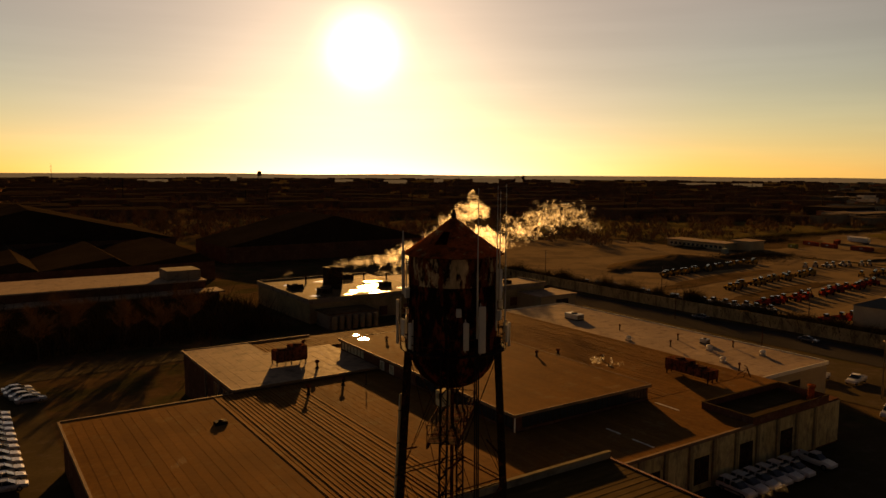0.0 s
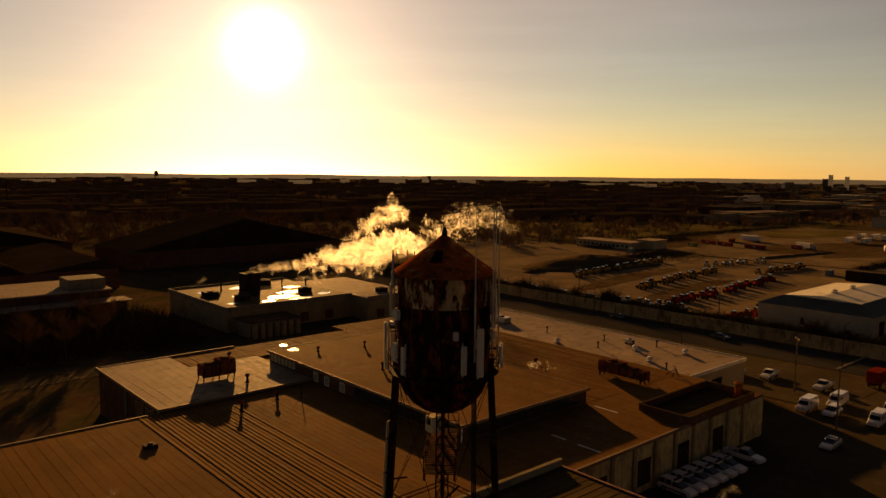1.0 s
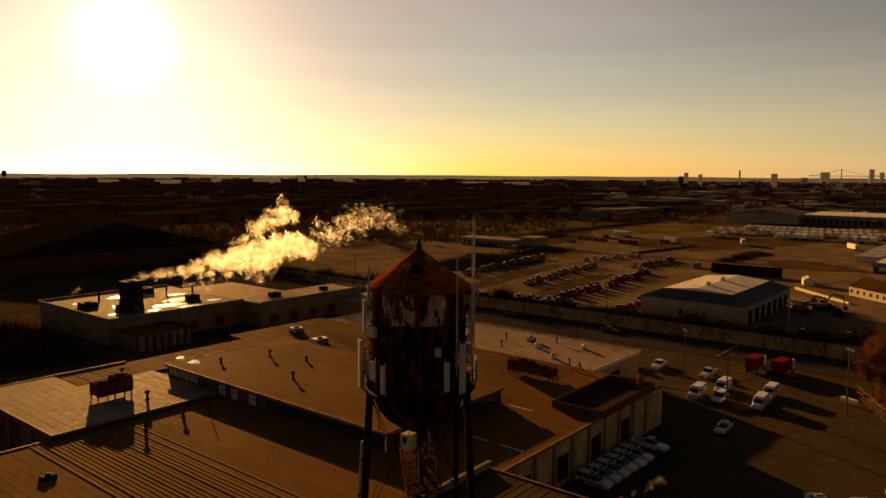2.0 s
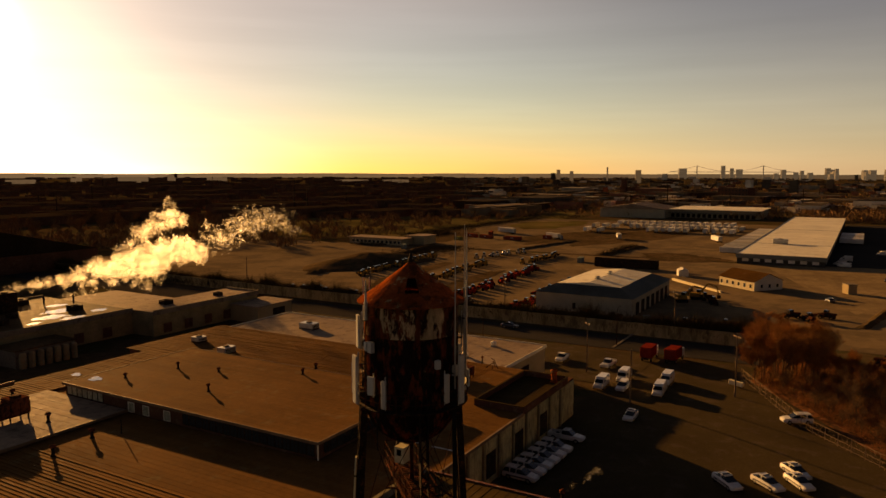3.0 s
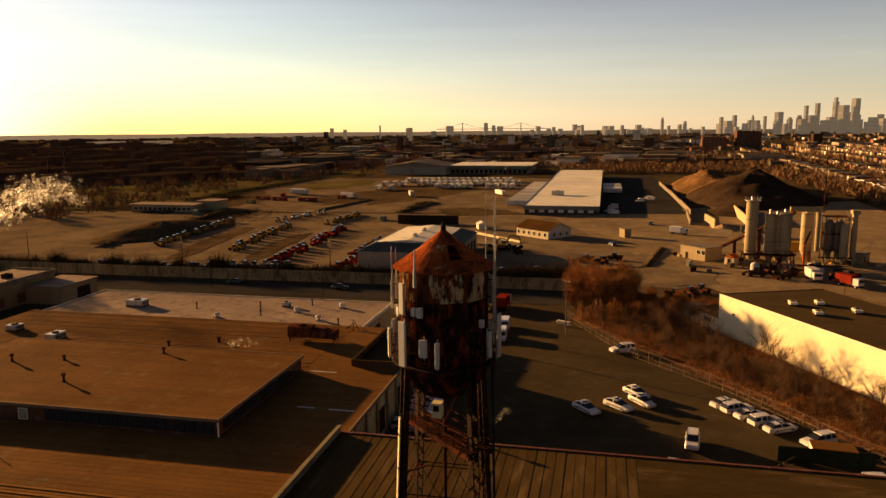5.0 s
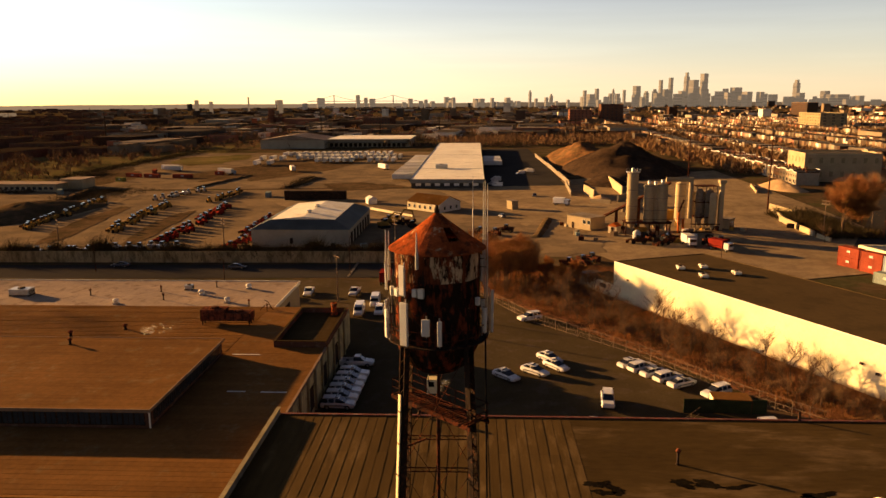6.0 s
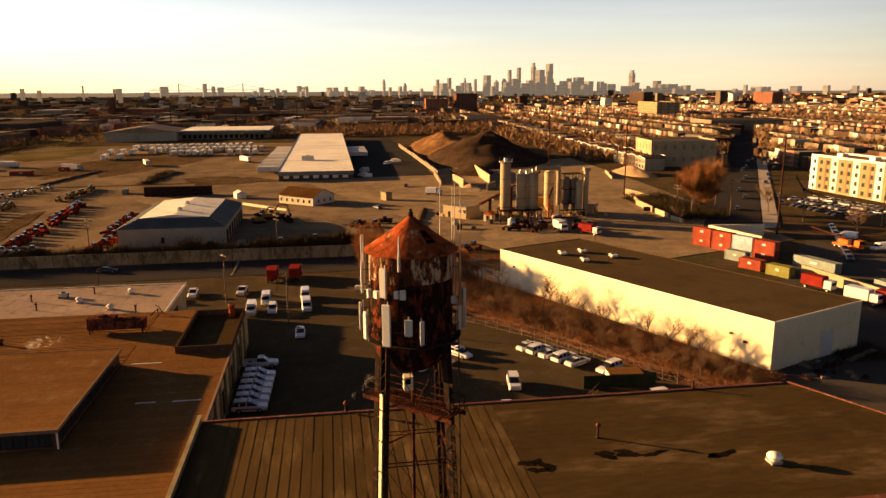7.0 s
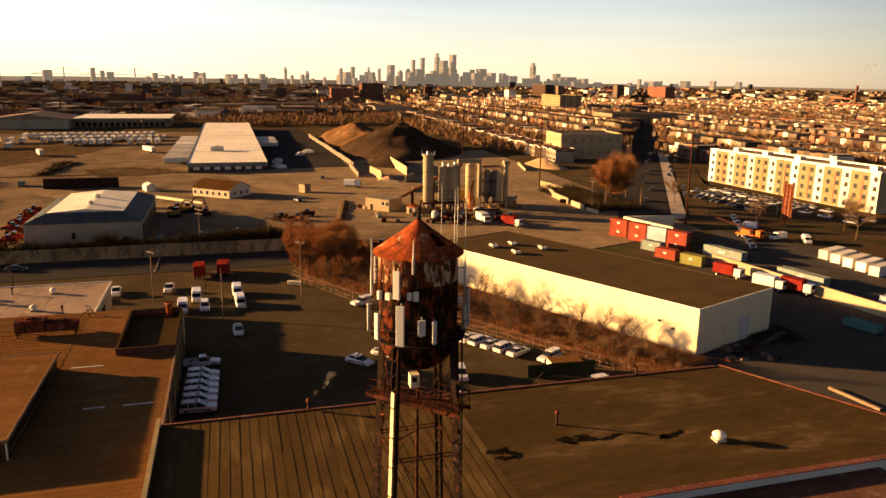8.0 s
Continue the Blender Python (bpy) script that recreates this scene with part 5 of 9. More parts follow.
# ---- batching plant
def plant():
    t = thing("batching_plant", "dusty concrete batching plant with cream silos on a steel frame", "plant", m=pose(0, 0, -0.6))
    for k, (x, y, r, z0, z1) in enumerate(((195.4, -53.0, 1.75, 4.6, 20.2), (195.4, -58.4, 1.65, 4.4, 16.2), (195.4, -62.6, 1.75, 4.4, 16.4), (196, -60.6, 1.2, 4.6, 15.8),
                                          (203, -70.5, 1.7, 4.4, 16.0))):
        bm = bmesh.new()
        lathe(bm, [(0.3, z0 - 2.4), (r, z0), (r, z1), (r * 0.92, z1 + 0.3), (0, z1 + 0.55)], 24, True, (x, y))
        s = part("silo", bm, M["cream"], t, "cream painted steel silo")
        bm = bmesh.new()
        for f in (0.0, 0.33, 0.66, 1.0):
            z = z0 + (z1 - z0) * f
            lathe(bm, [(r, z - 0.1), (r + 0.07, z - 0.1), (r + 0.07, z + 0.1), (r, z + 0.1)], 24, False, (x, y))
        part("hoop", bm, M["concrete"], s)
        bm = bmesh.new()
        lathe(bm, [(0.5, z1 + 0.4), (0.5, z1 + 1.5), (0.3, z1 + 1.7), (0, z1 + 1.7)], 10, True, (x + 0.5, y))
        part("filter", bm, M["galv"], s)
    for x in (193.2, 197.5):
        for y in (-51, -54.8, -58.5, -61.5, -65):
            part("frame_leg", boxes((x - 0.15, x + 0.15, y - 0.15, y + 0.15, 0, 4.4)), M["rust"], t)
    part("frame_beam", boxes((193.0, 193.4, -65.2, -50.8, 4.1, 4.5), (197.3, 197.7, -65.2, -50.8, 4.1, 4.5)), M["rust"], t)
    part("frame_deck", boxes((192.6, 198.2, -65.6, -50.4, 4.5, 4.62)), M["rust"], t)
    for y in (-50.6, -53.5, -56.5, -59.5, -62.5, -65.4):
        part("rail_post", boxes((192.62, 192.7, y - 0.04, y + 0.04, 4.62, 5.7)), M["rust"], t)
    part("handrail", boxes((192.62, 192.7, -65.5, -50.5, 5.62, 5.7)), M["rust"], t)
    bm = bmesh.new()
    lathe(bm, [(1.9, 20.6), (2.3, 20.6), (2.3, 20.7), (1.9, 20.7)], 20, False, (195.4, -53))
    part("gallery", bm, M["galv"], t)
    for k in range(8):
        a = k * math.pi / 4
        part("gallery_post", boxes((-0.04, 0.04, -0.04, 0.04, 20.7, 21.8)), M["galv"], t).matrix_basis = pose(195.4 + 2.25 * math.cos(a), -53 + 2.25 * math.sin(a), 0)
    # dust duct: out, over and down
    bm = bmesh.new()
    tube(bm, (199, -64.5, 17.8), (199, -72.6, 17.8), 0.75, n=14)
    tube(bm, (199, -72.6, 18.5), (199, -72.6, 5.0), 0.7, n=14)
    part("dust_duct", bm, M["cream"], t, "fat cream duct bent down beside the silos")
    for y in (-76.5, -79.5):
        bm = bmesh.new()
        lathe(bm, [(0.3, 2), (1.3, 5), (1.3, 13.5), (0.5, 14.5), (0, 14.5)], 16, True, (202, y))
        part("cyclone", bm, M["concrete"], t)
    for y in (-75, -78, -81.5):
        for x in (200, 204.5):
            part("tower_leg", boxes((x - 0.14, x + 0.14, y - 0.14, y + 0.14, 0, 15.5)), M["concrete"], t)
    for z in (5, 10, 15.3):
        part("tower_deck", boxes((199.8, 204.7, -81.7, -74.8, z, z + 0.15)), M["rust"], t)
    for a, b in (((200, -75, 0.5), (200, -81.5, 5)), ((200, -81.5, 5.2), (200, -75, 10)), ((200, -75, 10.2), (200, -81.5, 15))):
        bm = bmesh.new()
        tube(bm, a, b, 0.09, n=6)
        part("brace", bm, M["concrete"], t)
    # filter house, square column and pipework beside the tower
    part("filter_house", boxes((204.8, 207.4, -81.0, -74.6, 4.8, 13.2), bevel=0.1), M["cream"], t, "dusty cream filter housing")
    part("lift_column", boxes((201.0, 202.4, -84.2, -82.8, 0, 16.2), bevel=0.08), M["cream"], t, "square cream bucket-lift column")
    part("lift_head", boxes((200.6, 202.8, -84.6, -82.4, 16.2, 17.4), bevel=0.1), M["cream"], t)
    for k in range(7):
        y = -82.4 + k * 1.15
        part("cladding_rib", boxes((204.72, 204.8, y, y + 0.12, 4.8, 13.2)), M["concrete"], t)
    bm = bmesh.new()
    lathe(bm, [(0.25, 1.2), (1.15, 3.6), (1.15, 12.6), (0.8, 13.3), (0, 13.5)], 18, True, (199.4, -80.2))
    part("vessel", bm, M["cream"], t, "slim cream vessel with a conical foot")
    for k, (p, q, r) in enumerate((((196.5, -68.5, 0.3), (196.5, -68.5, 7.5), 0.35), ((196.5, -68.5, 7.5), (198.8, -70.5, 11.0), 0.3), ((197.2, -70.2, 0.3), (197.2, -70.2, 5.0), 0.45),
                                     ((195.8, -67.2, 0.4), (195.8, -73.5, 0.9), 0.3), ((195.0, -66.5, 1.2), (195.0, -79.0, 1.2), 0.22), ((198.2, -73.0, 3.2), (198.2, -82.5, 3.2), 0.2))):
        bm = bmesh.new()
        tube(bm, p, q, r, n=8)
        part("pipe_run", bm, M["hi_vis_paint" if k in (0, 2) else "rust"], t, "ochre process pipe" if k == 0 else "")
    for z in (4.8, 9.8, 15.1):
        for y in (-82.0, -74.9):
            part("guard_rail", boxes((199.8, 204.6, y, y + 0.06, z + 1.0, z + 1.06)), M["concrete"], t)
        part("guard_rail", boxes((199.8, 199.86, -81.7, -74.9, z + 1.0, z + 1.06)), M["concrete"], t)
    # inclined conveyor
    bm = bmesh.new()
    tube(bm, (212, -44, 2.0), (199, -66, 16.8), 0.5, n=4)
    part("conveyor", bm, M["rust"], t)
    for f in (0.3, 0.6, 0.85):
        x, y, z = 212 - 13 * f, -44 - 22 * f, 2 + 14.8 * f
        part("conveyor_leg", boxes((x - 0.1, x + 0.1, y - 0.5, y + 0.5, 0, z)), M["rust"], t)
    part("hopper", boxes((208, 212, -72, -66, 3.0, 6.2), (208.3, 208.6, -71.8, -71.5, 0, 3), (211.4, 211.7, -71.8, -71.5, 0, 3), (208.3, 208.6, -66.5, -66.2, 0, 3), (211.4, 211.7, -66.5, -66.2, 0, 3)), M["orange_paint"], t, "ochre aggregate hopper")


plant()


def bay_wall(x0, y0, x1, y1, h, label="cream concrete storage bay wall", material="cream"):
    a, b = Vector((x0, y0, 0)), Vector((x1, y1, 0))
    g = ground_z((x0 + x1) / 2, (y0 + y1) / 2)
    e = (b - a).normalized()
    s = Vector((e.y, -e.x, 0)) * 0.3
    bm = bmesh.new()
    prism(bm, [tuple((a - s)[:2]), tuple((b - s)[:2]), tuple((b + s)[:2]), tuple((a + s)[:2])], g - 0.5, g + h)
    bmesh.ops.recalc_face_normals(bm, faces=bm.faces)
    return tagged(part("bay_wall", bm, M[material]), label, "wall", "storage bay walls")


bay_wall(309, -54.2, 287.6, -55.6, 4.4)
bay_wall(276, -52, 271, -60, 1.8)
bay_wall(348, -72.7, 300.8, -70.7, 4.4)
bay_wall(286, -70, 276, -64, 3.0)
bay_wall(262, -75, 246, -60, 2.2)
for a, b in (((345, -52), (400, -52)), ((400, -52), (470, -52)), ((470, -52), (560, -51)), ((300, -47), (345, -50))):
    bay_wall(*a, *b, 2.6, "long low concrete wall between court and stockpile", "concrete")
for x0, y0, x1, y1, h in ((250.4, -118.7, 232, -120.8, 2.2), (237, -114.3, 222, -111.8, 2.2), (220.2, -110.6, 203, -109.4, 2.2), (201, -109.6, 190, -109.2, 1.9), (188.5, -109.6, 181, -110.2, 1.4), (330, -140, 300, -132, 1.4)):
    bay_wall(x0, y0, x1, y1, h, "broken row of pale concrete barrier blocks")
bay_wall(112, -106.3, 96, -108.5, 2.6, "pale concrete retaining wall at the container yard", "cream")
bay_wall(96, -108.5, 70, -112.5, 2.6, "pale concrete retaining wall at the container yard", "cream")
bay_wall(70, -112.5, 36, -118, 2.6, "pale concrete retaining wall at the container yard", "cream")
bay_wall(160, -108, 141, -113.6, 3.4, "tall pale concrete wall of an open store", "stucco")
bay_wall(160, -108.6, 158.4, -125, 3.4, "tall pale concrete wall of an open store", "stucco")
bay_wall(138, 30, 155, 30, 0.2, "low kerb wall at the road", "concrete")


def heap(name, x, y, rx, ry, h, rz, material, label, seed, n=40):
    rng = random.Random(seed)
    verts, faces = [], []
    rings = 14
    for i in range(rings + 1):
        f = i / rings
        for k in range(n):
            a = 2 * math.pi * k / n
            wob = 1 + 0.12 * noise.noise(Vector((math.cos(a) * 2 + seed, math.sin(a) * 2, f * 2)))
            px, py = rx * f * wob * math.cos(a), ry * f * wob * math.sin(a)
            z = h * max(0.0, 1 - f ** 1.25) * (1 + 0.25 * noise.noise(Vector((px * 0.08 + seed, py * 0.08, 0))))
            z += 0.5 * h / 8 * noise.noise(Vector((px * 0.4, py * 0.4, seed)))
            verts.append((px, py, z - 0.15 - (1.0 if i == rings else 0)))
    for i in range(rings):
        for k in range(n):
            j = (k + 1) % n
            faces.append((i * n + k, (i + 1) * n + k, (i + 1) * n + j, i * n + j))
    ob = part_raw(name, verts, faces, material)
    for p in ob.data.polygons:
        p.use_smooth = True
    ob.matrix_basis = pose(x, y, ground_z(x, y), 0, 0, rz)
    return tagged(ob, label, "heap", "stockpiles")


heap("earth_mound", 428, -95, 66, 40, 17, -4, M["dark_soil"], "large dark earth stockpile behind a wall", 3)
heap("earth_mound", 510, -82, 105, 27, 14, -2, M["brown_soil"], "long brown grassy earth stockpile", 7)
heap("earth_mound", 352, -72, 22, 12, 4.5, 0, M["dark_soil"], "dark spread earth heap at the stockpile foot", 9)
heap("sand_mound", 317, -150, 17, 8, 4.6, 15, M["sand"], "bright sand heap in the sun", 11)
heap("gravel_mound", 256, 186, 42, 22, 5.5, -10, M["dirt"], "low brown salt and gravel heap in the yard", 13)
heap("aggregate_mound", 285, -58, 8, 5, 2.6, 0, M["sand"], "pale aggregate heap inside a storage bay", 15)


# ---- containers
def container(x, y, z, rz, length, colour, label):
    t = thing("shipping_container", label, "container", "shipping containers", pose(x, y, z, 0, 0, rz))
    w, h = 2.44, 2.6
    part("frame", boxes(*[(a, a + 0.16, b, b + 0.16, 0, h) for a in (0, length - 0.16) for b in (0, w - 0.16)],
                        *[(0.16, length - 0.16, b, b + 0.12, c, c + 0.16) for b in (0, w - 0.12) for c in (0, h - 0.16)]), M[colour], t)
    for s in (0, 1):
        y0 = 0.05 if s == 0 else w - 0.05
        n = int(length / 0.28)
        verts, faces = [], []
        for i in range(n + 1):
            xx = 0.16 + (length - 0.32) * i / n
            dy = (0.05 if i % 2 else 0.0) * (1 if s == 0 else -1)
            verts += [(xx, y0 + dy, 0.16), (xx, y0 + dy, h - 0.16)]
        for i in range(n):
            f = (2 * i, 2 * i + 2, 2 * i + 3, 2 * i + 1)
            faces.append(f if s == 0 else f[::-1])
        part_raw("side_panel", verts, faces, M[colour], t)
    part("roof_panel", boxes((0.16, length - 0.16, 0.12, w - 0.12, h - 0.08, h - 0.03)), M[colour], t)
    part("end_panel", boxes((0.04, 0.1, 0.16, w - 0.16, 0.16, h - 0.16)), M[colour], t)
    for k in range(2):
        d = part("door", boxes((length - 0.1, length - 0.04, 0.16 + k * (w / 2 - 0.15), 0.16 + (k + 1) * (w / 2 - 0.17), 0.16, h - 0.16)), M[colour], t)
        part("locking_bar", boxes((length - 0.04, length, 0.5 + k * 1.1, 0.54 + k * 1.1, 0.2, h - 0.2)), M["galv"], d)
    part("emblem", boxes((length * 0.42, length * 0.58, -0.012, -0.004, h * 0.5, h * 0.72)), M["stripe"], t, "pale painted emblem panel")
    return t


CR = 205
for (x, y, zz, c, l) in ((149.5, -97.2, 0, "cont_red", "stacked red shipping container with a pale emblem"), (149.5, -97.2, 2.62, "cont_red", "stacked red shipping container with a pale emblem"),
                         (143.0, -99.6, 0, "cont_red", "stacked red shipping container with a pale emblem"), (143.0, -99.6, 2.62, "cont_red", "stacked red shipping container with a pale emblem"),
                         (136.6, -102.0, 0, "cont_blue", "stacked blue-grey shipping container"), (136.6, -102.0, 2.62, "cont_blue", "faded blue-grey shipping container on a stack"),
                         (130.0, -104.2, 0, "cont_red", "stacked red shipping container"), (130.0, -104.2, 2.62, "cont_red", "red shipping container on top of a stack"),
                         (131.2, -97.0, 0, "cont_grey", "dark grey shipping container on the ground"), (122.0, -95.6, 0, "cont_red", "red shipping container with a pale emblem on the ground"),
                         (114.6, -98.4, 0, "cont_green", "olive green shipping container on the ground")):
    container(x, y, zz, CR, 6.06, c, l)
container(122.5, -110.8, 0, 195, 12.2, "cont_grey", "long grey-green container with a pale sign panel")
container(97.0, -113.4, 0, 192, 12.2, "cont_grey", "long grey-green container with a pale sign panel on its side")
for k in range(5):
    container(108 - k * 4.3, -138.5 + k * 0.2, 0, 288, 9.0, "trailer", "white trailer-like container parked in a row")
container(71.5, -117.6, 0, 195, 9.0, "cont_blue", "pale blue-grey container behind the concrete wall")


def open_skip(x, y, rz):
    t = thing("open_skip", "long open teal steel waste skip in the yard", "skip", m=pose(x, y, 0, 0, 0, rz))
    part("floor_plate", boxes((0, 6.6, 0, 2.3, 0.15, 0.25)), M["teal_paint"], t)
    for y0 in (0.0, 2.22):
        part("side_plate", boxes((0, 6.6, y0, y0 + 0.08, 0.15, 1.5)), M["teal_paint"], t)
        for k in range(8):
            part("rib", boxes((0.1 + k * 0.9, 0.2 + k * 0.9, y0 - 0.07, y0 + 0.15, 0.15, 1.55)), M["teal_paint"], t)
    for x0 in (0.0, 6.52):
        part("end_plate", boxes((x0, x0 + 0.08, 0.08, 2.22, 0.15, 1.5)), M["teal_paint"], t)
    for x0 in (0.8, 5.4):
        part("skid", boxes((x0, x0 + 0.2, 0.1, 2.2, 0, 0.15)), M["dark_steel"], t)


def crane_truck(x, y, rz):
    t = thing("crane_truck", "orange crane truck with a long lattice boom lowered", "truck", m=pose(x, y, 0, 0, 0, rz))
    part("chassis", boxes((-4.2, 4.2, -1.1, 1.1, 0.7, 1.3), bevel=0.05), M["hi_vis_paint"], t)
    part("cab", boxes((2.6, 4.3, -1.15, 1.15, 1.3, 3.0), bevel=0.12), M["hi_vis_paint"], t)
    part("windscreen", boxes((4.28, 4.34, -0.95, 0.95, 2.0, 2.8)), M["glass"], t)
    part("turntable", boxes((-2.4, 0.8, -1.1, 1.1, 1.3, 2.6), bevel=0.1), M["hi_vis_paint"], t)
    bm = bmesh.new()
    tube(bm, (-0.6, 0.0, 2.7), (-12.5, 0.0, 4.2), 0.32, 0.18, n=4)
    part("boom", bm, M["rust"], t, "weathered crane boom")
    part("counterweight", boxes((0.8, 1.7, -1.0, 1.0, 1.4, 2.5), bevel=0.08), M["dark_steel"], t)
    wheels(t, (-3.2, -1.8, 3.2), 1.0, 0.5, 0.35)



# ---- vehicles
def hull(bm, rows):
    """A body lofted through rows of x, half width at the sill, half width at the top, bottom and top."""
    rings = []
    for x, w0, w1, z0, z1 in rows:
        zm = z0 + (z1 - z0) * 0.55
        rings.append([bm.verts.new(p) for p in ((x, -w0 * 0.94, z0), (x, -w0, z0 + 0.12), (x, -w0, zm), (x, -w1, z1 - 0.05), (x, -w1 * 0.93, z1),
                                                (x, w1 * 0.93, z1), (x, w1, z1 - 0.05), (x, w0, zm), (x, w0, z0 + 0.12), (x, w0 * 0.94, z0))])
    n = 10
    for a, b in zip(rings, rings[1:]):
        for k in range(n):
            bm.faces.new((a[k], a[(k + 1) % n], b[(k + 1) % n], b[k])).smooth = False
    bm.faces.new(rings[0][::-1])
    bm.faces.new(rings[-1])
    bmesh.ops.recalc_face_normals(bm, faces=bm.faces)


def wheels(t, xs, y, r, w, rims=True):
    first = None
    for x in xs:
        for s in (-1, 1):
            if first is None:
                bm = bmesh.new()
                lathe(bm, [(r * 0.6, -w / 2), (r * 0.95, -w / 2), (r, -w / 3), (r, w / 3), (r * 0.95, w / 2), (r * 0.6, w / 2)], 18)
                tyre = part("wheel", bm, M["rubber"], t)
                bm = bmesh.new()
                lathe(bm, [(0, w * 0.42), (r * 0.2, w * 0.46), (r * 0.58, w * 0.38), (r * 0.6, -w * 0.38), (0, -w * 0.38)], 14)
                rim = part("rim", bm, M["galv"], tyre) if rims else None
                if not rims:
                    bm.free()
                first = (tyre, rim)
            else:
                tyre = again(first[0], t, Matrix())
                if rims:
                    again(first[1], tyre, Matrix())
            tyre.matrix_basis = pose(x, s * y, r, -90 * s, 0, 0)


CARS = {}


def car_sedan(paint, bar, label, group):
    t = thing("car", label, "car", group)
    bm = bmesh.new()
    hull(bm, [(-2.45, 0.74, 0.66, 0.38, 0.88), (-2.3, 0.86, 0.76, 0.28, 0.98), (-1.5, 0.92, 0.8, 0.24, 1.0), (0.0, 0.93, 0.82, 0.24, 0.98), (1.1, 0.92, 0.8, 0.24, 0.93), (2.1, 0.86, 0.7, 0.27, 0.8), (2.42, 0.7, 0.6, 0.36, 0.66)])
    part("body", bm, M[paint], t)
    bm = bmesh.new()
    hull(bm, [(-1.9, 0.74, 0.68, 0.94, 0.99), (-1.2, 0.76, 0.58, 0.93, 1.4), (0.2, 0.76, 0.58, 0.92, 1.42), (1.15, 0.74, 0.66, 0.9, 0.95)])
    part("glasshouse", bm, M["glass"], t, "dark tinted glass")
    bm = bmesh.new()
    hull(bm, [(-1.25, 0.6, 0.54, 1.37, 1.44), (-0.5, 0.62, 0.56, 1.39, 1.47), (0.25, 0.6, 0.54, 1.38, 1.45)])
    part("roof_panel", bm, M[paint], t)
    for x0, x1 in ((-0.45, -0.33), ):
        part("pillar", boxes((x0, x1, -0.77, 0.77, 0.9, 1.38)), M[paint], t)
    lamps(t, 2.38, -2.42, 0.62, 0.68)
    if bar:
        part("light_bar", boxes((-0.5, -0.2, -0.5, 0.5, 1.47, 1.58), bevel=0.02), M["glass"], t, "dark roof light bar")
        part("side_stripe", boxes((-1.6, 1.3, -0.945, -0.935, 0.55, 0.72), (-1.6, 1.3, 0.935, 0.945, 0.55, 0.72)), M["blue_metal"], t, "blue side stripe")
    wheels(t, (-1.45, 1.45), 0.82, 0.33, 0.22)
    return t


def car_far(paint, label, group):
    """A plainer car for the distant car parks."""
    t = thing("car", label, "car", group)
    bm = bmesh.new()
    hull(bm, [(-2.4, 0.76, 0.68, 0.38, 0.9), (-2.2, 0.9, 0.78, 0.26, 1.0), (1.1, 0.92, 0.8, 0.26, 0.95), (2.1, 0.86, 0.7, 0.28, 0.82), (2.4, 0.7, 0.6, 0.36, 0.66)])
    part("body", bm, M[paint], t)
    bm = bmesh.new()
    hull(bm, [(-1.8, 0.76, 0.7, 0.94, 1.0), (-1.2, 0.78, 0.6, 0.93, 1.44), (0.3, 0.78, 0.6, 0.92, 1.46), (1.15, 0.74, 0.66, 0.9, 0.96)])
    part("glasshouse", bm, M["glass"], t)
    part("roof_panel", boxes((-1.15, 0.25, -0.58, 0.58, 1.42, 1.5), bevel=0.03), M[paint], t)
    wheels(t, (-1.45, 1.45), 0.82, 0.33, 0.22, False)
    return t


def lamps(t, xf, xr, y, z):
    for s in (-1, 1):
        part("headlight", boxes((xf - 0.12, xf + 0.0, s * y - 0.16, s * y + 0.16, z - 0.07, z + 0.07), bevel=0.02), M["lamp_clear"], t)
        part("tail_light", boxes((xr - 0.01, xr + 0.1, s * y - 0.14, s * y + 0.14, z + 0.05, z + 0.22), bevel=0.02), M["lamp_red"], t)


def car_suv(paint, bar, label, group):
    t = thing("car", label, "car", group)
    bm = bmesh.new()
    hull(bm, [(-2.45, 0.82, 0.78, 0.45, 1.02), (-2.3, 0.93, 0.86, 0.34, 1.08), (0.0, 0.98, 0.88, 0.3, 1.08), (1.2, 0.97, 0.86, 0.3, 1.06), (2.15, 0.92, 0.78, 0.34, 0.96), (2.45, 0.78, 0.68, 0.42, 0.78)])
    part("body", bm, M[paint], t)
    bm = bmesh.new()
    hull(bm, [(-2.38, 0.82, 0.76, 1.02, 1.1), (-2.0, 0.83, 0.66, 1.02, 1.64), (0.2, 0.83, 0.66, 1.02, 1.68), (1.15, 0.8, 0.74, 1.0, 1.1)])
    part("glasshouse", bm, M["glass"], t, "dark tinted glass")
    bm = bmesh.new()
    hull(bm, [(-2.1, 0.7, 0.62, 1.6, 1.7), (-1.0, 0.72, 0.64, 1.63, 1.75), (0.3, 0.7, 0.62, 1.62, 1.71)])
    part("roof_panel", bm, M[paint], t)
    for x in (-1.35, -0.4):
        part("pillar", boxes((x, x + 0.14, -0.84, 0.84, 1.0, 1.62)), M[paint], t)
    lamps(t, 2.42, -2.43, 0.7, 0.8)
    if bar:
        part("light_bar", boxes((-0.3, 0.0, -0.55, 0.55, 1.74, 1.86), bevel=0.02), M["glass"], t, "dark roof light bar")
        part("side_stripe", boxes((-1.8, 1.3, -0.99, -0.98, 0.6, 0.8), (-1.8, 1.3, 0.98, 0.99, 0.6, 0.8)), M["blue_metal"], t, "blue side stripe")
    wheels(t, (-1.45, 1.48), 0.87, 0.38, 0.25)
    return t


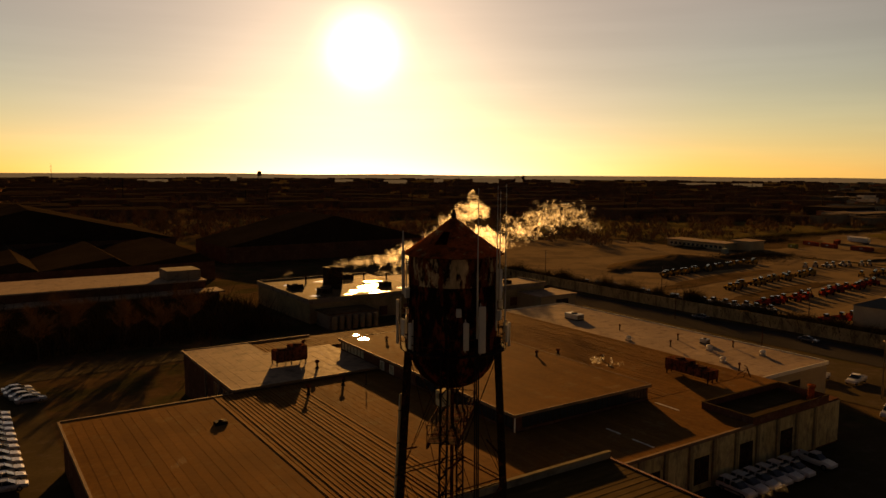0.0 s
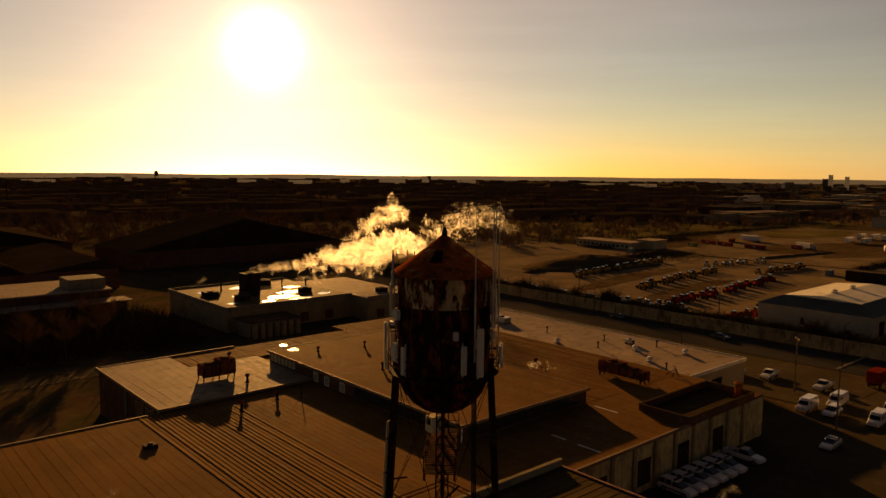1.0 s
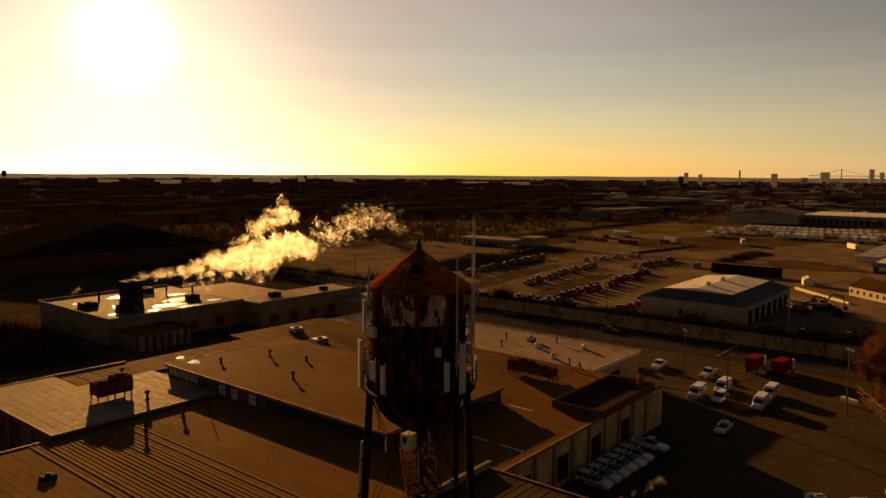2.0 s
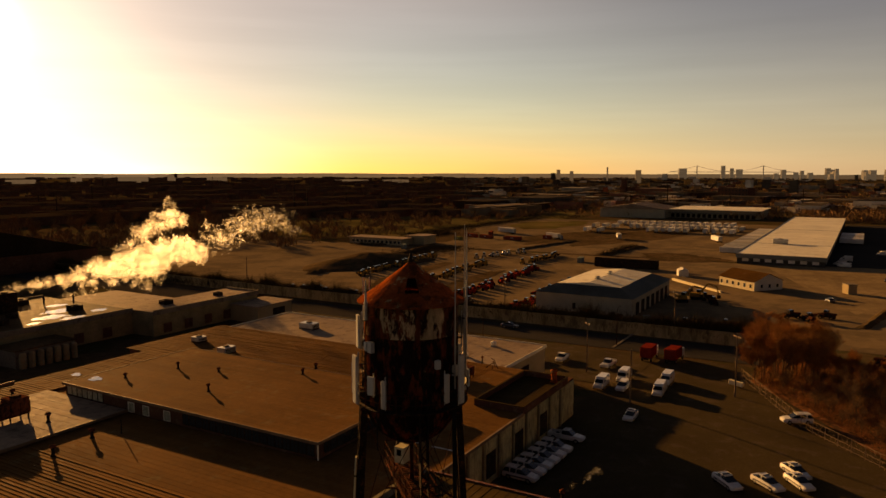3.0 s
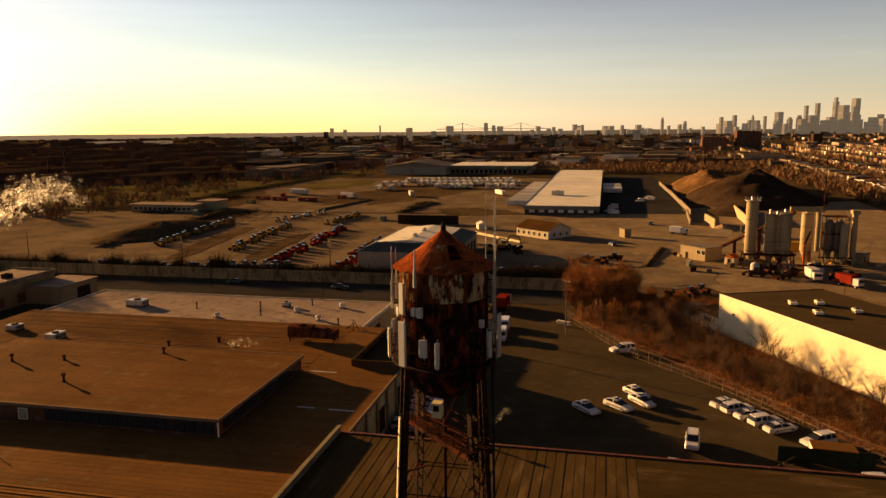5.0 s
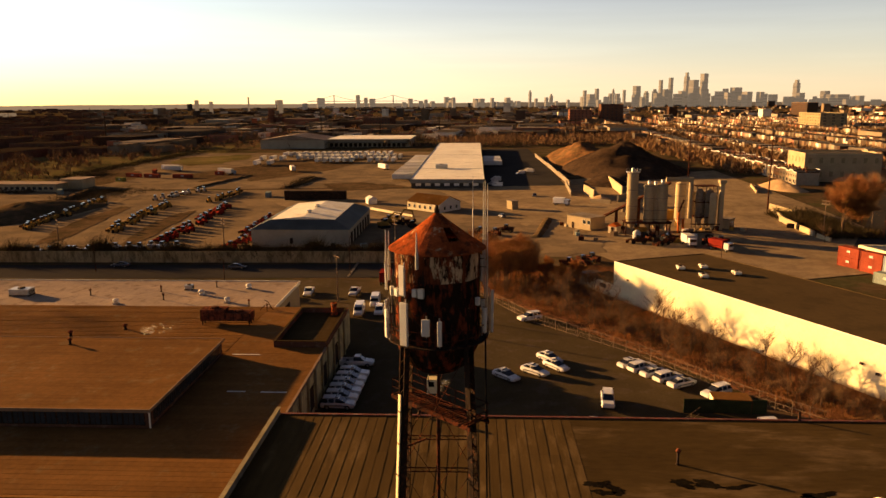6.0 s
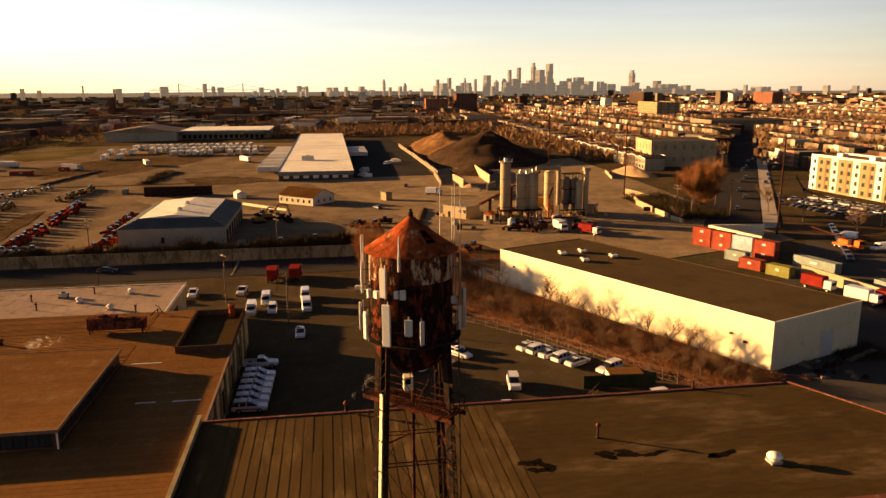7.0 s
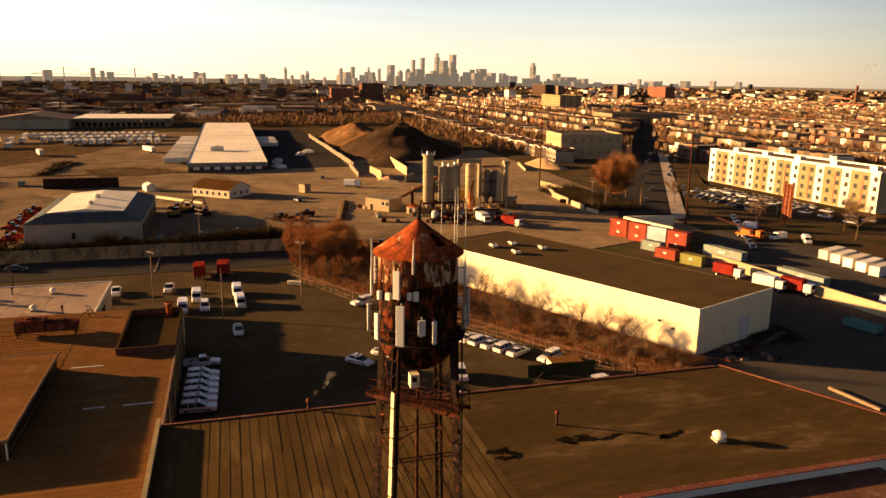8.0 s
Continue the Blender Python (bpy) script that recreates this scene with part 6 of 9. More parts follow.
def car_van(paint, label, group):
    t = thing("van", label, "van", group)
    bm = bmesh.new()
    hull(bm, [(-2.8, 0.95, 0.82, 0.45, 2.1), (-2.7, 1.0, 0.86, 0.38, 2.2), (0.9, 1.0, 0.86, 0.35, 2.22), (1.35, 1.0, 0.82, 0.35, 1.9), (1.75, 1.0, 0.88, 0.35, 1.25), (2.6, 0.94, 0.8, 0.38, 1.08), (2.8, 0.8, 0.7, 0.45, 0.85)])
    part("body", bm, M[paint], t)
    bm = bmesh.new()
    vs = [bm.verts.new(p) for p in ((1.79, -0.84, 1.27), (1.79, 0.84, 1.27), (1.38, 0.76, 1.88), (1.38, -0.76, 1.88))]
    bm.faces.new(vs)
    bmesh.ops.solidify(bm, geom=bm.faces[:], thickness=-0.03)
    part("windscreen", bm, M["glass"], t)
    for s in (-1, 1):
        part("side_window", boxes((0.45, 1.3, s * 0.965 - 0.02, s * 0.965 + 0.02, 1.3, 1.75)), M["glass"], t)
        part("rear_window", boxes((-2.83, -2.79, s * 0.42 - 0.32, s * 0.42 + 0.32, 1.35, 1.85)), M["glass"], t)
    lamps(t, 2.78, -2.78, 0.72, 0.75)
    wheels(t, (-1.75, 1.85), 0.88, 0.37, 0.25)
    return t


def car_pickup(paint, label, group):
    t = thing("pickup", label, "pickup", group)
    bm = bmesh.new()
    hull(bm, [(-0.5, 0.98, 0.88, 0.42, 1.15), (1.35, 0.98, 0.86, 0.42, 1.14), (2.4, 0.95, 0.8, 0.44, 1.05), (2.8, 0.82, 0.72, 0.5, 0.9)])
    part("front_body", bm, M[paint], t)
    part("bed", boxes((-2.8, -0.52, -0.98, -0.9, 0.5, 1.15), (-2.8, -0.52, 0.9, 0.98, 0.5, 1.15), (-2.8, -2.72, -0.9, 0.9, 0.5, 1.15), (-2.72, -0.52, -0.9, 0.9, 0.5, 0.62), bevel=0.02), M[paint], t)
    bm = bmesh.new()
    hull(bm, [(-0.48, 0.82, 0.7, 1.1, 1.6), (-0.3, 0.84, 0.68, 1.1, 1.76), (0.55, 0.84, 0.68, 1.1, 1.78), (1.3, 0.8, 0.74, 1.08, 1.16)])
    part("glasshouse", bm, M["glass"], t, "dark tinted glass")
    bm = bmesh.new()
    hull(bm, [(-0.4, 0.7, 0.62, 1.72, 1.8), (0.1, 0.72, 0.64, 1.74, 1.83), (0.6, 0.7, 0.62, 1.74, 1.81)])
    part("roof_panel", bm, M[paint], t)
    lamps(t, 2.76, -2.78, 0.75, 0.85)
    wheels(t, (-1.8, 1.85), 0.88, 0.4, 0.27)
    return t


def fleet(make, places):
    """One vehicle built, the others copied."""
    first = None
    for x, y, rz in places:
        m = pose(x, y, ground_z(x, y) + 0.06, 0, 0, rz)
        if first is None:
            first = make
            first.matrix_basis = m
        else:
            copy_thing(first, m)


fleet(car_suv("white_paint", True, "white patrol-style sport utility car parked in a row", "parked white fleet cars"), [(54.6 + 2.45 * k, 17.2 - 0.05 * k, -92 + (k % 3)) for k in range(6)])
fleet(car_pickup("white_paint", "white pickup truck parked beside the wall", "parked white fleet cars"), [(72.0, 17.2, -91), (119.6, 25.4, 178), (119.9, 36.1, 185), (116, 41, 190)])
fleet(car_sedan("white_paint", True, "white patrol-style sedan on the asphalt lot", "parked white fleet cars"),
      [(66.6, -7.3, -137), (74.8, -14.9, -140), (68.8, -12.0, -132), (71.2, -15.6, -142), (72.6, -28.0, -58), (68.6, -30.8, -60), (64.3, -34.0, -60), (87.0, 11.4, 182)])
fleet(car_suv("white_paint", False, "white sport utility car parked by the fence", "parked white fleet cars"),
      [(70.6, -29.3, -60), (66.4, -32.4, -60), (60.6, -38.0, 120), (57.2, -21.5, 172), (98.0, -13.2, 118), (48.9, -40.2, 100), (47.0, -18.0, 170), (103.6, 17.6, 182)])
fleet(car_van("white_paint", "white cargo van parked in the lot", "parked vans"), [(103.6, 21.8, 182), (110.6, 19.4, 182), (112.2, 11.2, 182), (104.0, 10.7, 184)])
# west car park and streets
fleet(car_sedan("silver_paint", False, "grey sedan in the shaded car park", "cars in the west car park"),
      [(-14.5 - 2.6 * 0, 106.5, 5), (-15.2, 109.4, 5), (-15.8, 112.2, 5), (-16.0, 115.0, 5)] + [(-20.4, 66.5 + 3.0 * k, -4 + (k * 7) % 9) for k in range(12)])
fleet(car_sedan("dark_paint", False, "dark sedan standing at the roadside", "street cars"),
      [(24, 119.5, 4), (152, 96, 91), (108, 126, 160), (112, 120, 165), (41, 122, 4), (146, 160, -90), (148.5, 62, -90), (236, -12.6, 20), (300, -30, 170)])


def red_flatbed(x, y, rz, paint, label):
    t = thing("utility_truck", label, "truck", "utility trucks", pose(x, y, ground_z(x, y) + 0.06, 0, 0, rz))
    part("cab", boxes((1.6, 3.4, -1.15, 1.15, 0.8, 2.7), bevel=0.12), M["white_paint"], t)
    part("windscreen", boxes((3.38, 3.43, -0.95, 0.95, 1.7, 2.45)), M["glass"], t)
    part("body_box", boxes((-3.6, 1.4, -1.25, 1.25, 1.0, 3.3), bevel=0.05), M[paint], t)
    part("chassis", boxes((-3.6, 3.3, -0.5, 0.5, 0.55, 0.95)), M["dark_steel"], t)
    wheels(t, (-2.5, 2.5), 1.0, 0.5, 0.3)
    return t


red_flatbed(131.0, 19.4, 0, "red_paint", "red box truck parked at the end of the lot")
red_flatbed(131.5, 14.0, -5, "red_paint", "red box truck parked at the end of the lot")
red_flatbed(99.0, -101.5, 205, "red_paint", "red flatbed truck in the container yard")
red_flatbed(88.0, -104.0, 205, "white_paint", "white tank truck in the container yard")
red_flatbed(84.0, -108.0, 205, "red_paint", "red truck beside the concrete wall")
red_flatbed(268, -39, 240, "trailer", "white mixer truck on the yard road")
red_flatbed(167.5, -73.0, 215, "red_paint", "red skip truck on the plant yard")
red_flatbed(174.8, -66.0, 185, "trailer", "pale service truck on the plant yard")


# ---- yard machines
def machine(paint, label, group, size=1.0):
    t = thing("loader", label, "machine", group)
    part("chassis", boxes((-1.8 * size, 1.5 * size, -0.7, 0.7, 0.5, 1.25), bevel=0.06), M[paint], t)
    part("engine_cover", boxes((-2.0 * size, -0.6, -0.65, 0.65, 1.25, 1.8), bevel=0.08), M[paint], t)
    part("cab", boxes((-0.5, 0.7, -0.6, 0.6, 1.25, 2.6), bevel=0.06), M["glass"], t, "dark glazed cab")
    bm = bmesh.new()
    tube(bm, (-0.2, 0.85, 1.9), (2.4 * size, 0.85, 1.0), 0.14, n=4)
    tube(bm, (-0.2, -0.85, 1.9), (2.4 * size, -0.85, 1.0), 0.14, n=4)
    part("lift_arm", bm, M[paint], t)
    part("bucket", boxes((2.2 * size, 2.9 * size, -1.0, 1.0, 0.25, 0.95), bevel=0.05), M["rust"], t)
    wheels(t, (-1.2 * size, 1.1 * size), 0.95, 0.6, 0.4, False)
    return t


rng = random.Random(5)


def rank(a, b, n, rz):
    return [(a[0] + (b[0] - a[0]) * k / (n - 1) + rng.uniform(-1.2, 1.2), a[1] + (b[1] - a[1]) * k / (n - 1) + rng.uniform(-1.6, 1.6), rz + rng.uniform(-25, 25)) for k in range(n)]


fleet(machine("red_paint", "red compact loader parked in a long rank", "rank of red machines", 1.2), rank((188, 99), (274, 106), 20, 60) + rank((176, 72), (236, 78), 10, 80))
fleet(machine("orange_paint", "ochre loader parked in a rank on the gravel", "rank of ochre machines", 1.1), rank((209, 127), (280, 136), 16, 70) + rank((217, 163), (296, 174), 18, 70) + rank((290, 120), (330, 118), 9, 20))
fleet(machine("silver_paint", "pale grey machine parked at the yard edge", "rank of grey machines", 0.9), rank((171, 122), (178, 90), 10, 0) + rank((172, 160), (171, 126), 9, 10) + rank((300, 150), (335, 140), 8, 40))
fleet(machine("rust", "dark weathered machine among yard clutter", "dark yard machines", 1.3), [(196, -9, 30), (199, -4, 120), (203, -13, 70), (150, -31, 200), (147, -27, 250), (183, -55, 20), (187, -57, 130), (179, -52, 80), (180.5, -61, 60), (182, -66, 10), (176, -58.5, 130), (175, -72, 200), (177, -76, 90), (185, -62, 320), (153, -34, 40), (171, 40, 90), (172, 20, 80), (175, 10, 100), (205, 60, 0), (222, 24, 90), (228, 30, 45), (214, 20, 20)])


def excavator(x, y, rz):
    t = thing("excavator", "ochre tracked excavator with a raised bent boom", "machine", "excavators", pose(x, y, ground_z(x, y) + 0.06, 0, 0, rz))
    for s in (-1, 1):
        part("track", boxes((-2.0, 2.0, s * 1.2 - 0.3, s * 1.2 + 0.3, 0, 0.9), bevel=0.3), M["rubber"], t)
    part("house", boxes((-2.2, 1.4, -1.3, 1.3, 1.0, 2.2), bevel=0.12), M["orange_paint"], t)
    part("cab", boxes((0.2, 1.6, 0.2, 1.2, 2.2, 3.2), bevel=0.06), M["glass"], t)
    bm = bmesh.new()
    tube(bm, (1.0, -0.3, 2.0), (3.6, -0.3, 5.4), 0.28, n=4)
    tube(bm, (3.6, -0.3, 5.4), (6.4, -0.3, 4.6), 0.24, n=4)
    part("boom", bm, M["orange_paint"], t)
    bm = bmesh.new()
    tube(bm, (6.4, -0.3, 4.8), (7.2, -0.3, 1.6), 0.2, n=4)
    part("stick", bm, M["orange_paint"], t)
    part("bucket", boxes((6.6, 7.8, -0.9, 0.3, 0.5, 1.6), bevel=0.1), M["dark_steel"], t)


excavator(222, 27, -70)
excavator(214, 30, -60)
excavator(196, -56, 40)
open_skip(58.1, -104.8, 15)
crane_truck(136.5, -136.8, 195)


# ---- trailers
def semi_trailer(label):
    t = thing("box_trailer", label, "trailer", "parked box trailers")
    part("box", boxes((-6.3, 6.3, -1.28, 1.28, 1.2, 4.0), bevel=0.06), M["trailer"], t)
    part("chassis", boxes((-6.0, 6.0, -0.5, 0.5, 0.85, 1.2)), M["dark_steel"], t)
    part("rear_frame", boxes((-6.36, -6.28, -1.3, 1.3, 1.15, 4.02)), M["galv"], t)
    wheels(t, (-5.2, -4.0), 1.05, 0.5, 0.35, False)
    return t


rng = random.Random(8)
spots = []
for row, (xa, ya, yb, n) in enumerate(((520, 60, 78, 4), (520, 92, 118, 6), (552, 58, 140, 17), (588, 70, 160, 18), (500, 150, 160, 2), (545, 152, 168, 3))):
    for k in range(n):
        spots.append((xa + rng.uniform(-1, 1), ya + (yb - ya) * k / max(1, n - 1), rng.choice((0, 180)) + rng.uniform(-3, 3)))
for k in range(14):
    spots.append((380 + k * 13.0 * 0.62, 39 + rng.uniform(-0.5, 0.5), 90))
for k in range(12):
    spots.append((474 + k * 5.6, 38.5, 90))
for k in range(9):
    spots.append((470 + k * 6.0, -14.5, -90))
spots += [(430, 160, 60), (446, 120, 20), (455, 205, 80), (462, 210, 80), (455, 60, 30)]
fleet(semi_trailer("white box trailer parked in the gravel yard"), spots)
fleet(car_van("trailer", "pale van parked on the truck court", "vans on the truck court"), [(352, -12, 80), (372, -14, 85), (378, -14, 85), (430, -36, 60), (424, -37, 60), (345, -14, 75), (412, -30, 120)])


# ---- steam plant, north buildings
def steam_plant():
    t = thing("steam_plant", "low cream plant building with a wet shining flat roof", "building", m=pose(0, 0, 0))
    part("wall", boxes((54.8, 93, 147.4, 187, -5, 4.3), (93, 131, 139.0, 152, -5, 4.3), (93, 112, 152, 180, -5, 4.0)), M["dim_cream"], t)
    part("parapet", boxes((54.4, 93, 147.0, 147.4, 3.6, 4.9), (54.4, 54.8, 147.4, 187.4, 3.6, 4.9), (54.8, 93, 187, 187.4, 3.6, 4.9)), M["concrete"], t)
    part("parapet", boxes((93, 131.4, 138.6, 139.0, 3.6, 4.9), (131, 131.4, 139, 152, 3.6, 4.9)), M["concrete"], t)
    part("roof", boxes((54.8, 93, 147.4, 187, 4.3, 4.45)), WET, t, "wet dark flat roof with puddles")
    part("roof", boxes((93, 131, 139, 152, 4.3, 4.45), (93, 112, 152, 180, 4.0, 4.2)), M["membrane"], t)
    rp = random.Random(4)
    for px, py, pr in ((76, 156, 5.0), (82, 162, 5.0), (66, 164, 2.6), (86, 170, 3.4), (60, 154, 2.2), (78, 150.5, 3.4), (61, 176, 3.0), (69, 152, 2.0), (88, 154, 2.6), (58, 166, 1.8), (72, 178, 2.8)):
        bm = bmesh.new()
        prism(bm, [(px + pr * rp.uniform(0.55, 1.1) * math.cos(a * math.pi / 9), py + pr * 0.7 * rp.uniform(0.55, 1.1) * math.sin(a * math.pi / 9)) for a in range(18)], 4.45, 4.462)
        part("puddle", bm, PUDDLE, t, "shallow shining puddle")
    for k in range(4):
        part("dock_door", boxes((60 + k * 8, 62.5 + k * 8, 146.9, 147.05, -1.5, 1.0)), M["brick"], t)
    for k in range(5):
        part("dock_door", boxes((96 + k * 7, 98.5 + k * 7, 138.5, 138.62, -1.5, 1.0)), M["brick"], t)


WET = mat("wet_roof", (0.085, 0.052, 0.025), 0.72, vary=0.5, big=0.12, fine=0.9, bump=0.08, spec=0.0035)
PUDDLE = mat("standing_water", (0.02, 0.018, 0.016), 0.16, vary=0.3, big=0.2, fine=1.2, bump=0.015, spec=0.5)
steam_plant()


def annex():
    t = thing("tank_annex", "low annex with a row of pale cylindrical vessels along its front", "building", m=pose(0, 0, 0))
    part("wall", boxes((56, 70, 137.6, 145.5, -3, 2.0)), M["concrete"], t)
    part("roof", boxes((55.7, 70.3, 137.3, 145.8, 2.0, 2.3)), WET, t)
    for k in range(7):
        bm = bmesh.new()
        lathe(bm, [(0.75, -2.2), (0.75, 1.4), (0.5, 1.7), (0, 1.75)], 14, True, (57.0 + k * 2.0, 136.6))
        part("vessel", bm, M["dim_cream"], t)


annex()
for x, y, sx, sy, sz in ((64, 158, 3, 4, 1.4), (60, 170, 4, 3, 1.2), (70, 163, 2, 2, 1.0), (73.5, 172.5, 5, 4, 5.2), (85, 160, 3, 3, 1.3), (103, 146, 3, 2.4, 1.2), (120, 144, 2, 2, 1.1), (82, 180, 3, 4, 1.5)):
    hvac(x, y, 4.45, sx, sy, sz, "boxy dark plant unit on the wet roof", "dark_steel")
for x, y in ((72, 170), (78, 178), (84, 172), (66, 176), (90, 168)):
    pipe_vent(x, y, 4.45, 2.6, 0.25, False, "steaming steel roof stack")


def white_garage():
    t = thing("white_garage", "white garage block with a dark door at the plant's end", "building", m=pose(0, 0, 0))
    part("wall", boxes((120, 134, 128, 139, -4, 2.2)), M["cream"], t)
    part("roof", boxes((119.7, 134.3, 127.7, 139.3, 2.2, 2.6)), M["felt_grey"], t)
    part("door", boxes((126, 131, 127.88, 128.02, -2.0, 1.2)), M["dark_steel"], t)


white_garage()


def north_office():
    t = thing("north_office_block", "long low office block with pale roof and grey canopy", "building", m=pose(0, 0, 0))
    part("wall", boxes((-160, 42, 200, 226, -6, 4.2), (-160, 44, 192.5, 200, -6, 1.6)), M["brick"], t)
    part("roof", boxes((-160, 42.4, 199.6, 226.4, 4.2, 4.6)), M["membrane"], t)
    part("canopy_roof", boxes((-160, 45.5, 191.5, 199.6, 1.6, 2.0)), M["felt_grey"], t)
    part("penthouse", boxes((31, 41.5, 203, 213, 4.6, 7.6), bevel=0.1), M["concrete"], t)
    part("plinth_wall", boxes((-160, 30, 176, 177, -4, -0.9)), M["concrete"], t)
    for k in range(30):
        facade_window(t, -30 + k * 2.4, 192.48, -1.2, 1.8, 1.6, "-y", "window", "dark_steel", 2)


north_office()


def dark_shed(x0, x1, y0, y1, h, rz=0, saw=0):
    g = ground_z((x0 + x1) / 2, (y0 + y1) / 2)
    t = thing("works_shed", "large dark works shed with a long shallow roof", "building", "works sheds", pose(0, 0, g))
    part("wall", boxes((x0, x1, y0, y1, -2, h)), M["brick"], t)
    n = saw or 1
    for k in range(n):
        a, b = x0 + (x1 - x0) * k / n, x0 + (x1 - x0) * (k + 1) / n
        m = (a + b) / 2 if not saw else a + (b - a) * 0.8
        bm = bmesh.new()
        v = [bm.verts.new(p) for p in ((a, y0, h), (m, y0, h + (b - a) * 0.12), (b, y0, h), (a, y1, h), (m, y1, h + (b - a) * 0.12), (b, y1, h))]
        for f in ((0, 1, 4, 3), (1, 2, 5, 4), (0, 2, 1), (3, 4, 5)):
            bm.faces.new([v[q] for q in f])
        part("roof", bm, M["shed_roof"], t)


dark_shed(-120, 60, 250, 330, 7, saw=6)
dark_shed(-60, 70, 350, 420, 9)
dark_shed(80, 190, 300, 350, 8)
dark_shed(-260, -110, 230, 330, 8, saw=5)


def low_depot():
    t = thing("depot_office", "low depot office with a tan roof and a window band", "building", m=pose(0, 0, -4.9))
    part("wall", boxes((340, 352, 222, 262, 0, 4.2), (352, 366, 214, 226, 0, 5.5)), M["cream"], t)
    part("roof", boxes((339, 353, 221, 263, 4.2, 4.6), (351.5, 366.5, 213.5, 226.5, 5.5, 5.8)), M["membrane"], t)
    for k in range(12):
        facade_window(t, 339.98, 224.5 + k * 3.1, 1.4, 2.2, 1.6, "-x")


low_depot()


def f_warehouse():
    t = thing("distribution_shed", "wide pale distribution shed with a gabled end bay", "building", m=pose(0, 0, -6))
    part("wall", boxes((700, 760, 150, 215, 0, 9), (720, 790, 66, 150, 0, 8.5)), M["pale_wall"], t)
    part("roof", boxes((715, 792, 64, 150, 8.5, 9.2)), M["white_roof"], t)
    bm = bmesh.new()
    v = [bm.verts.new(p) for p in ((698, 148, 9), (698, 183, 14), (698, 217, 9), (762, 148, 9), (762, 183, 14), (762, 217, 9))]
    for f in ((0, 3, 4, 1), (1, 4, 5, 2), (0, 1, 2), (3, 5, 4)):
        bm.faces.new([v[q] for q in f])
    part("roof", bm, M["felt_grey"], t)
    for k in range(16):
        part("dock_door", boxes((719.85, 720.05, 70 + k * 5, 73.2 + k * 5, 1, 4.6)), M["dark_steel"], t)
    part("canopy", boxes((712, 720, 66, 150, 5.4, 5.9)), M["blue_metal"], t)


f_warehouse()


# ---- retaining wall, fence, poles
def long_wall(name, pts, h, th, material, label, g0=None):
    for (x0, y0), (x1, y1) in zip(pts, pts[1:]):
        a, b = Vector((x0, y0, 0)), Vector((x1, y1, 0))
        e = (b - a).normalized()
        s = Vector((e.y, -e.x, 0)) * th / 2
        bm = bmesh.new()
        lo = [(*(a - s)[:2], ground_z(x0, y0) - 1), (*(b - s)[:2], ground_z(x1, y1) - 1), (*(b + s)[:2], ground_z(x1, y1) - 1), (*(a + s)[:2], ground_z(x0, y0) - 1)]
        hi = [(p[0], p[1], p[2] + 1 + h) for p in lo]
        vs = [bm.verts.new(p) for p in lo + hi]
        for f in ((3, 2, 1, 0), (4, 5, 6, 7), (0, 1, 5, 4), (1, 2, 6, 5), (2, 3, 7, 6), (3, 0, 4, 7)):
            bm.faces.new([vs[q] for q in f])
        bmesh.ops.recalc_face_normals(bm, faces=bm.faces)
        tagged(part(name, bm, material), label, kind="structure")


long_wall("wall_retaining", [(153.5, -6), (157, 60), (160, 140), (166, 240), (170, 330)], 3.2, 0.6, M["stained_wall"], "long stained tan retaining wall beside the road")


def fence(pts, h=2.2, gap=2.6):
    t = thing("chain_fence", "rusty pipe-and-mesh fence along the lot's bank", "fence", m=pose(0, 0, 0))
    for (x0, y0), (x1, y1) in zip(pts, pts[1:]):
        L = math.hypot(x1 - x0, y1 - y0)
        n = max(1, round(L / gap))
        first = None
        for k in range(n):
            x, y = x0 + (x1 - x0) * k / n, y0 + (y1 - y0) * k / n
            if first is None:
                bm = bmesh.new()
                tube(bm, (0, 0, 0), (0, 0, h), 0.05, n=6)
                first = part("post", bm, M["wood"], t)
                first.matrix_basis = pose(x, y, ground_z(x, y))
            else:
                again(first, t, pose(x, y, ground_z(x, y)))
        for z in (0.35, h * 0.5, h - 0.06):
            bm = bmesh.new()
            tube(bm, (x0, y0, ground_z(x0, y0) + z), (x1, y1, ground_z(x1, y1) + z), 0.03, n=6)
            part("rail", bm, M["wood"], t)
        verts, faces = [], []
        m = int(L / 0.9)
        d = Vector((x1 - x0, y1 - y0, 0)) / L
        for k in range(m):
            for s in (-1, 1):
                c = Vector((x0, y0, 0)) + d * (L * k / m)
                e = c + d * (1.2 * s)
                if not 0 <= (e - Vector((x0, y0, 0))).dot(d) <= L:
                    continue
                i = len(verts)
                w = d * 0.012
                verts += [tuple(c - w + Vector((0, 0, 0.1))), tuple(c + w + Vector((0, 0, 0.1))), tuple(e + w + Vector((0, 0, h - 0.1))), tuple(e - w + Vector((0, 0, h - 0.1)))]
                faces.append((i, i + 1, i + 2, i + 3))
        tagged(part_raw("mesh_wire", verts, faces, M["wood"], t), "thin diagonal fence wire", kind="stuff")


fence([(122.5, -1.2), (95.8, -14.0), (77.5, -30.4), (59.6, -41.6), (50.5, -49.5)])
fence([(42, -24.5), (52, -33.0)], 2.0)
for x, y, L, rz in ((54.6, -31.6, 4.2, -92), (54.3, -41.0, 2.0, -85)):
    tagged(part("screen_panel", boxes((0, L, -0.05, 0.05, 0.05, 2.1)), M["screen_green"]), "dark green screened fence panel beside the lot", "fence panel", "screen panels").matrix_basis = pose(x, y, 0, 0, 0, rz)


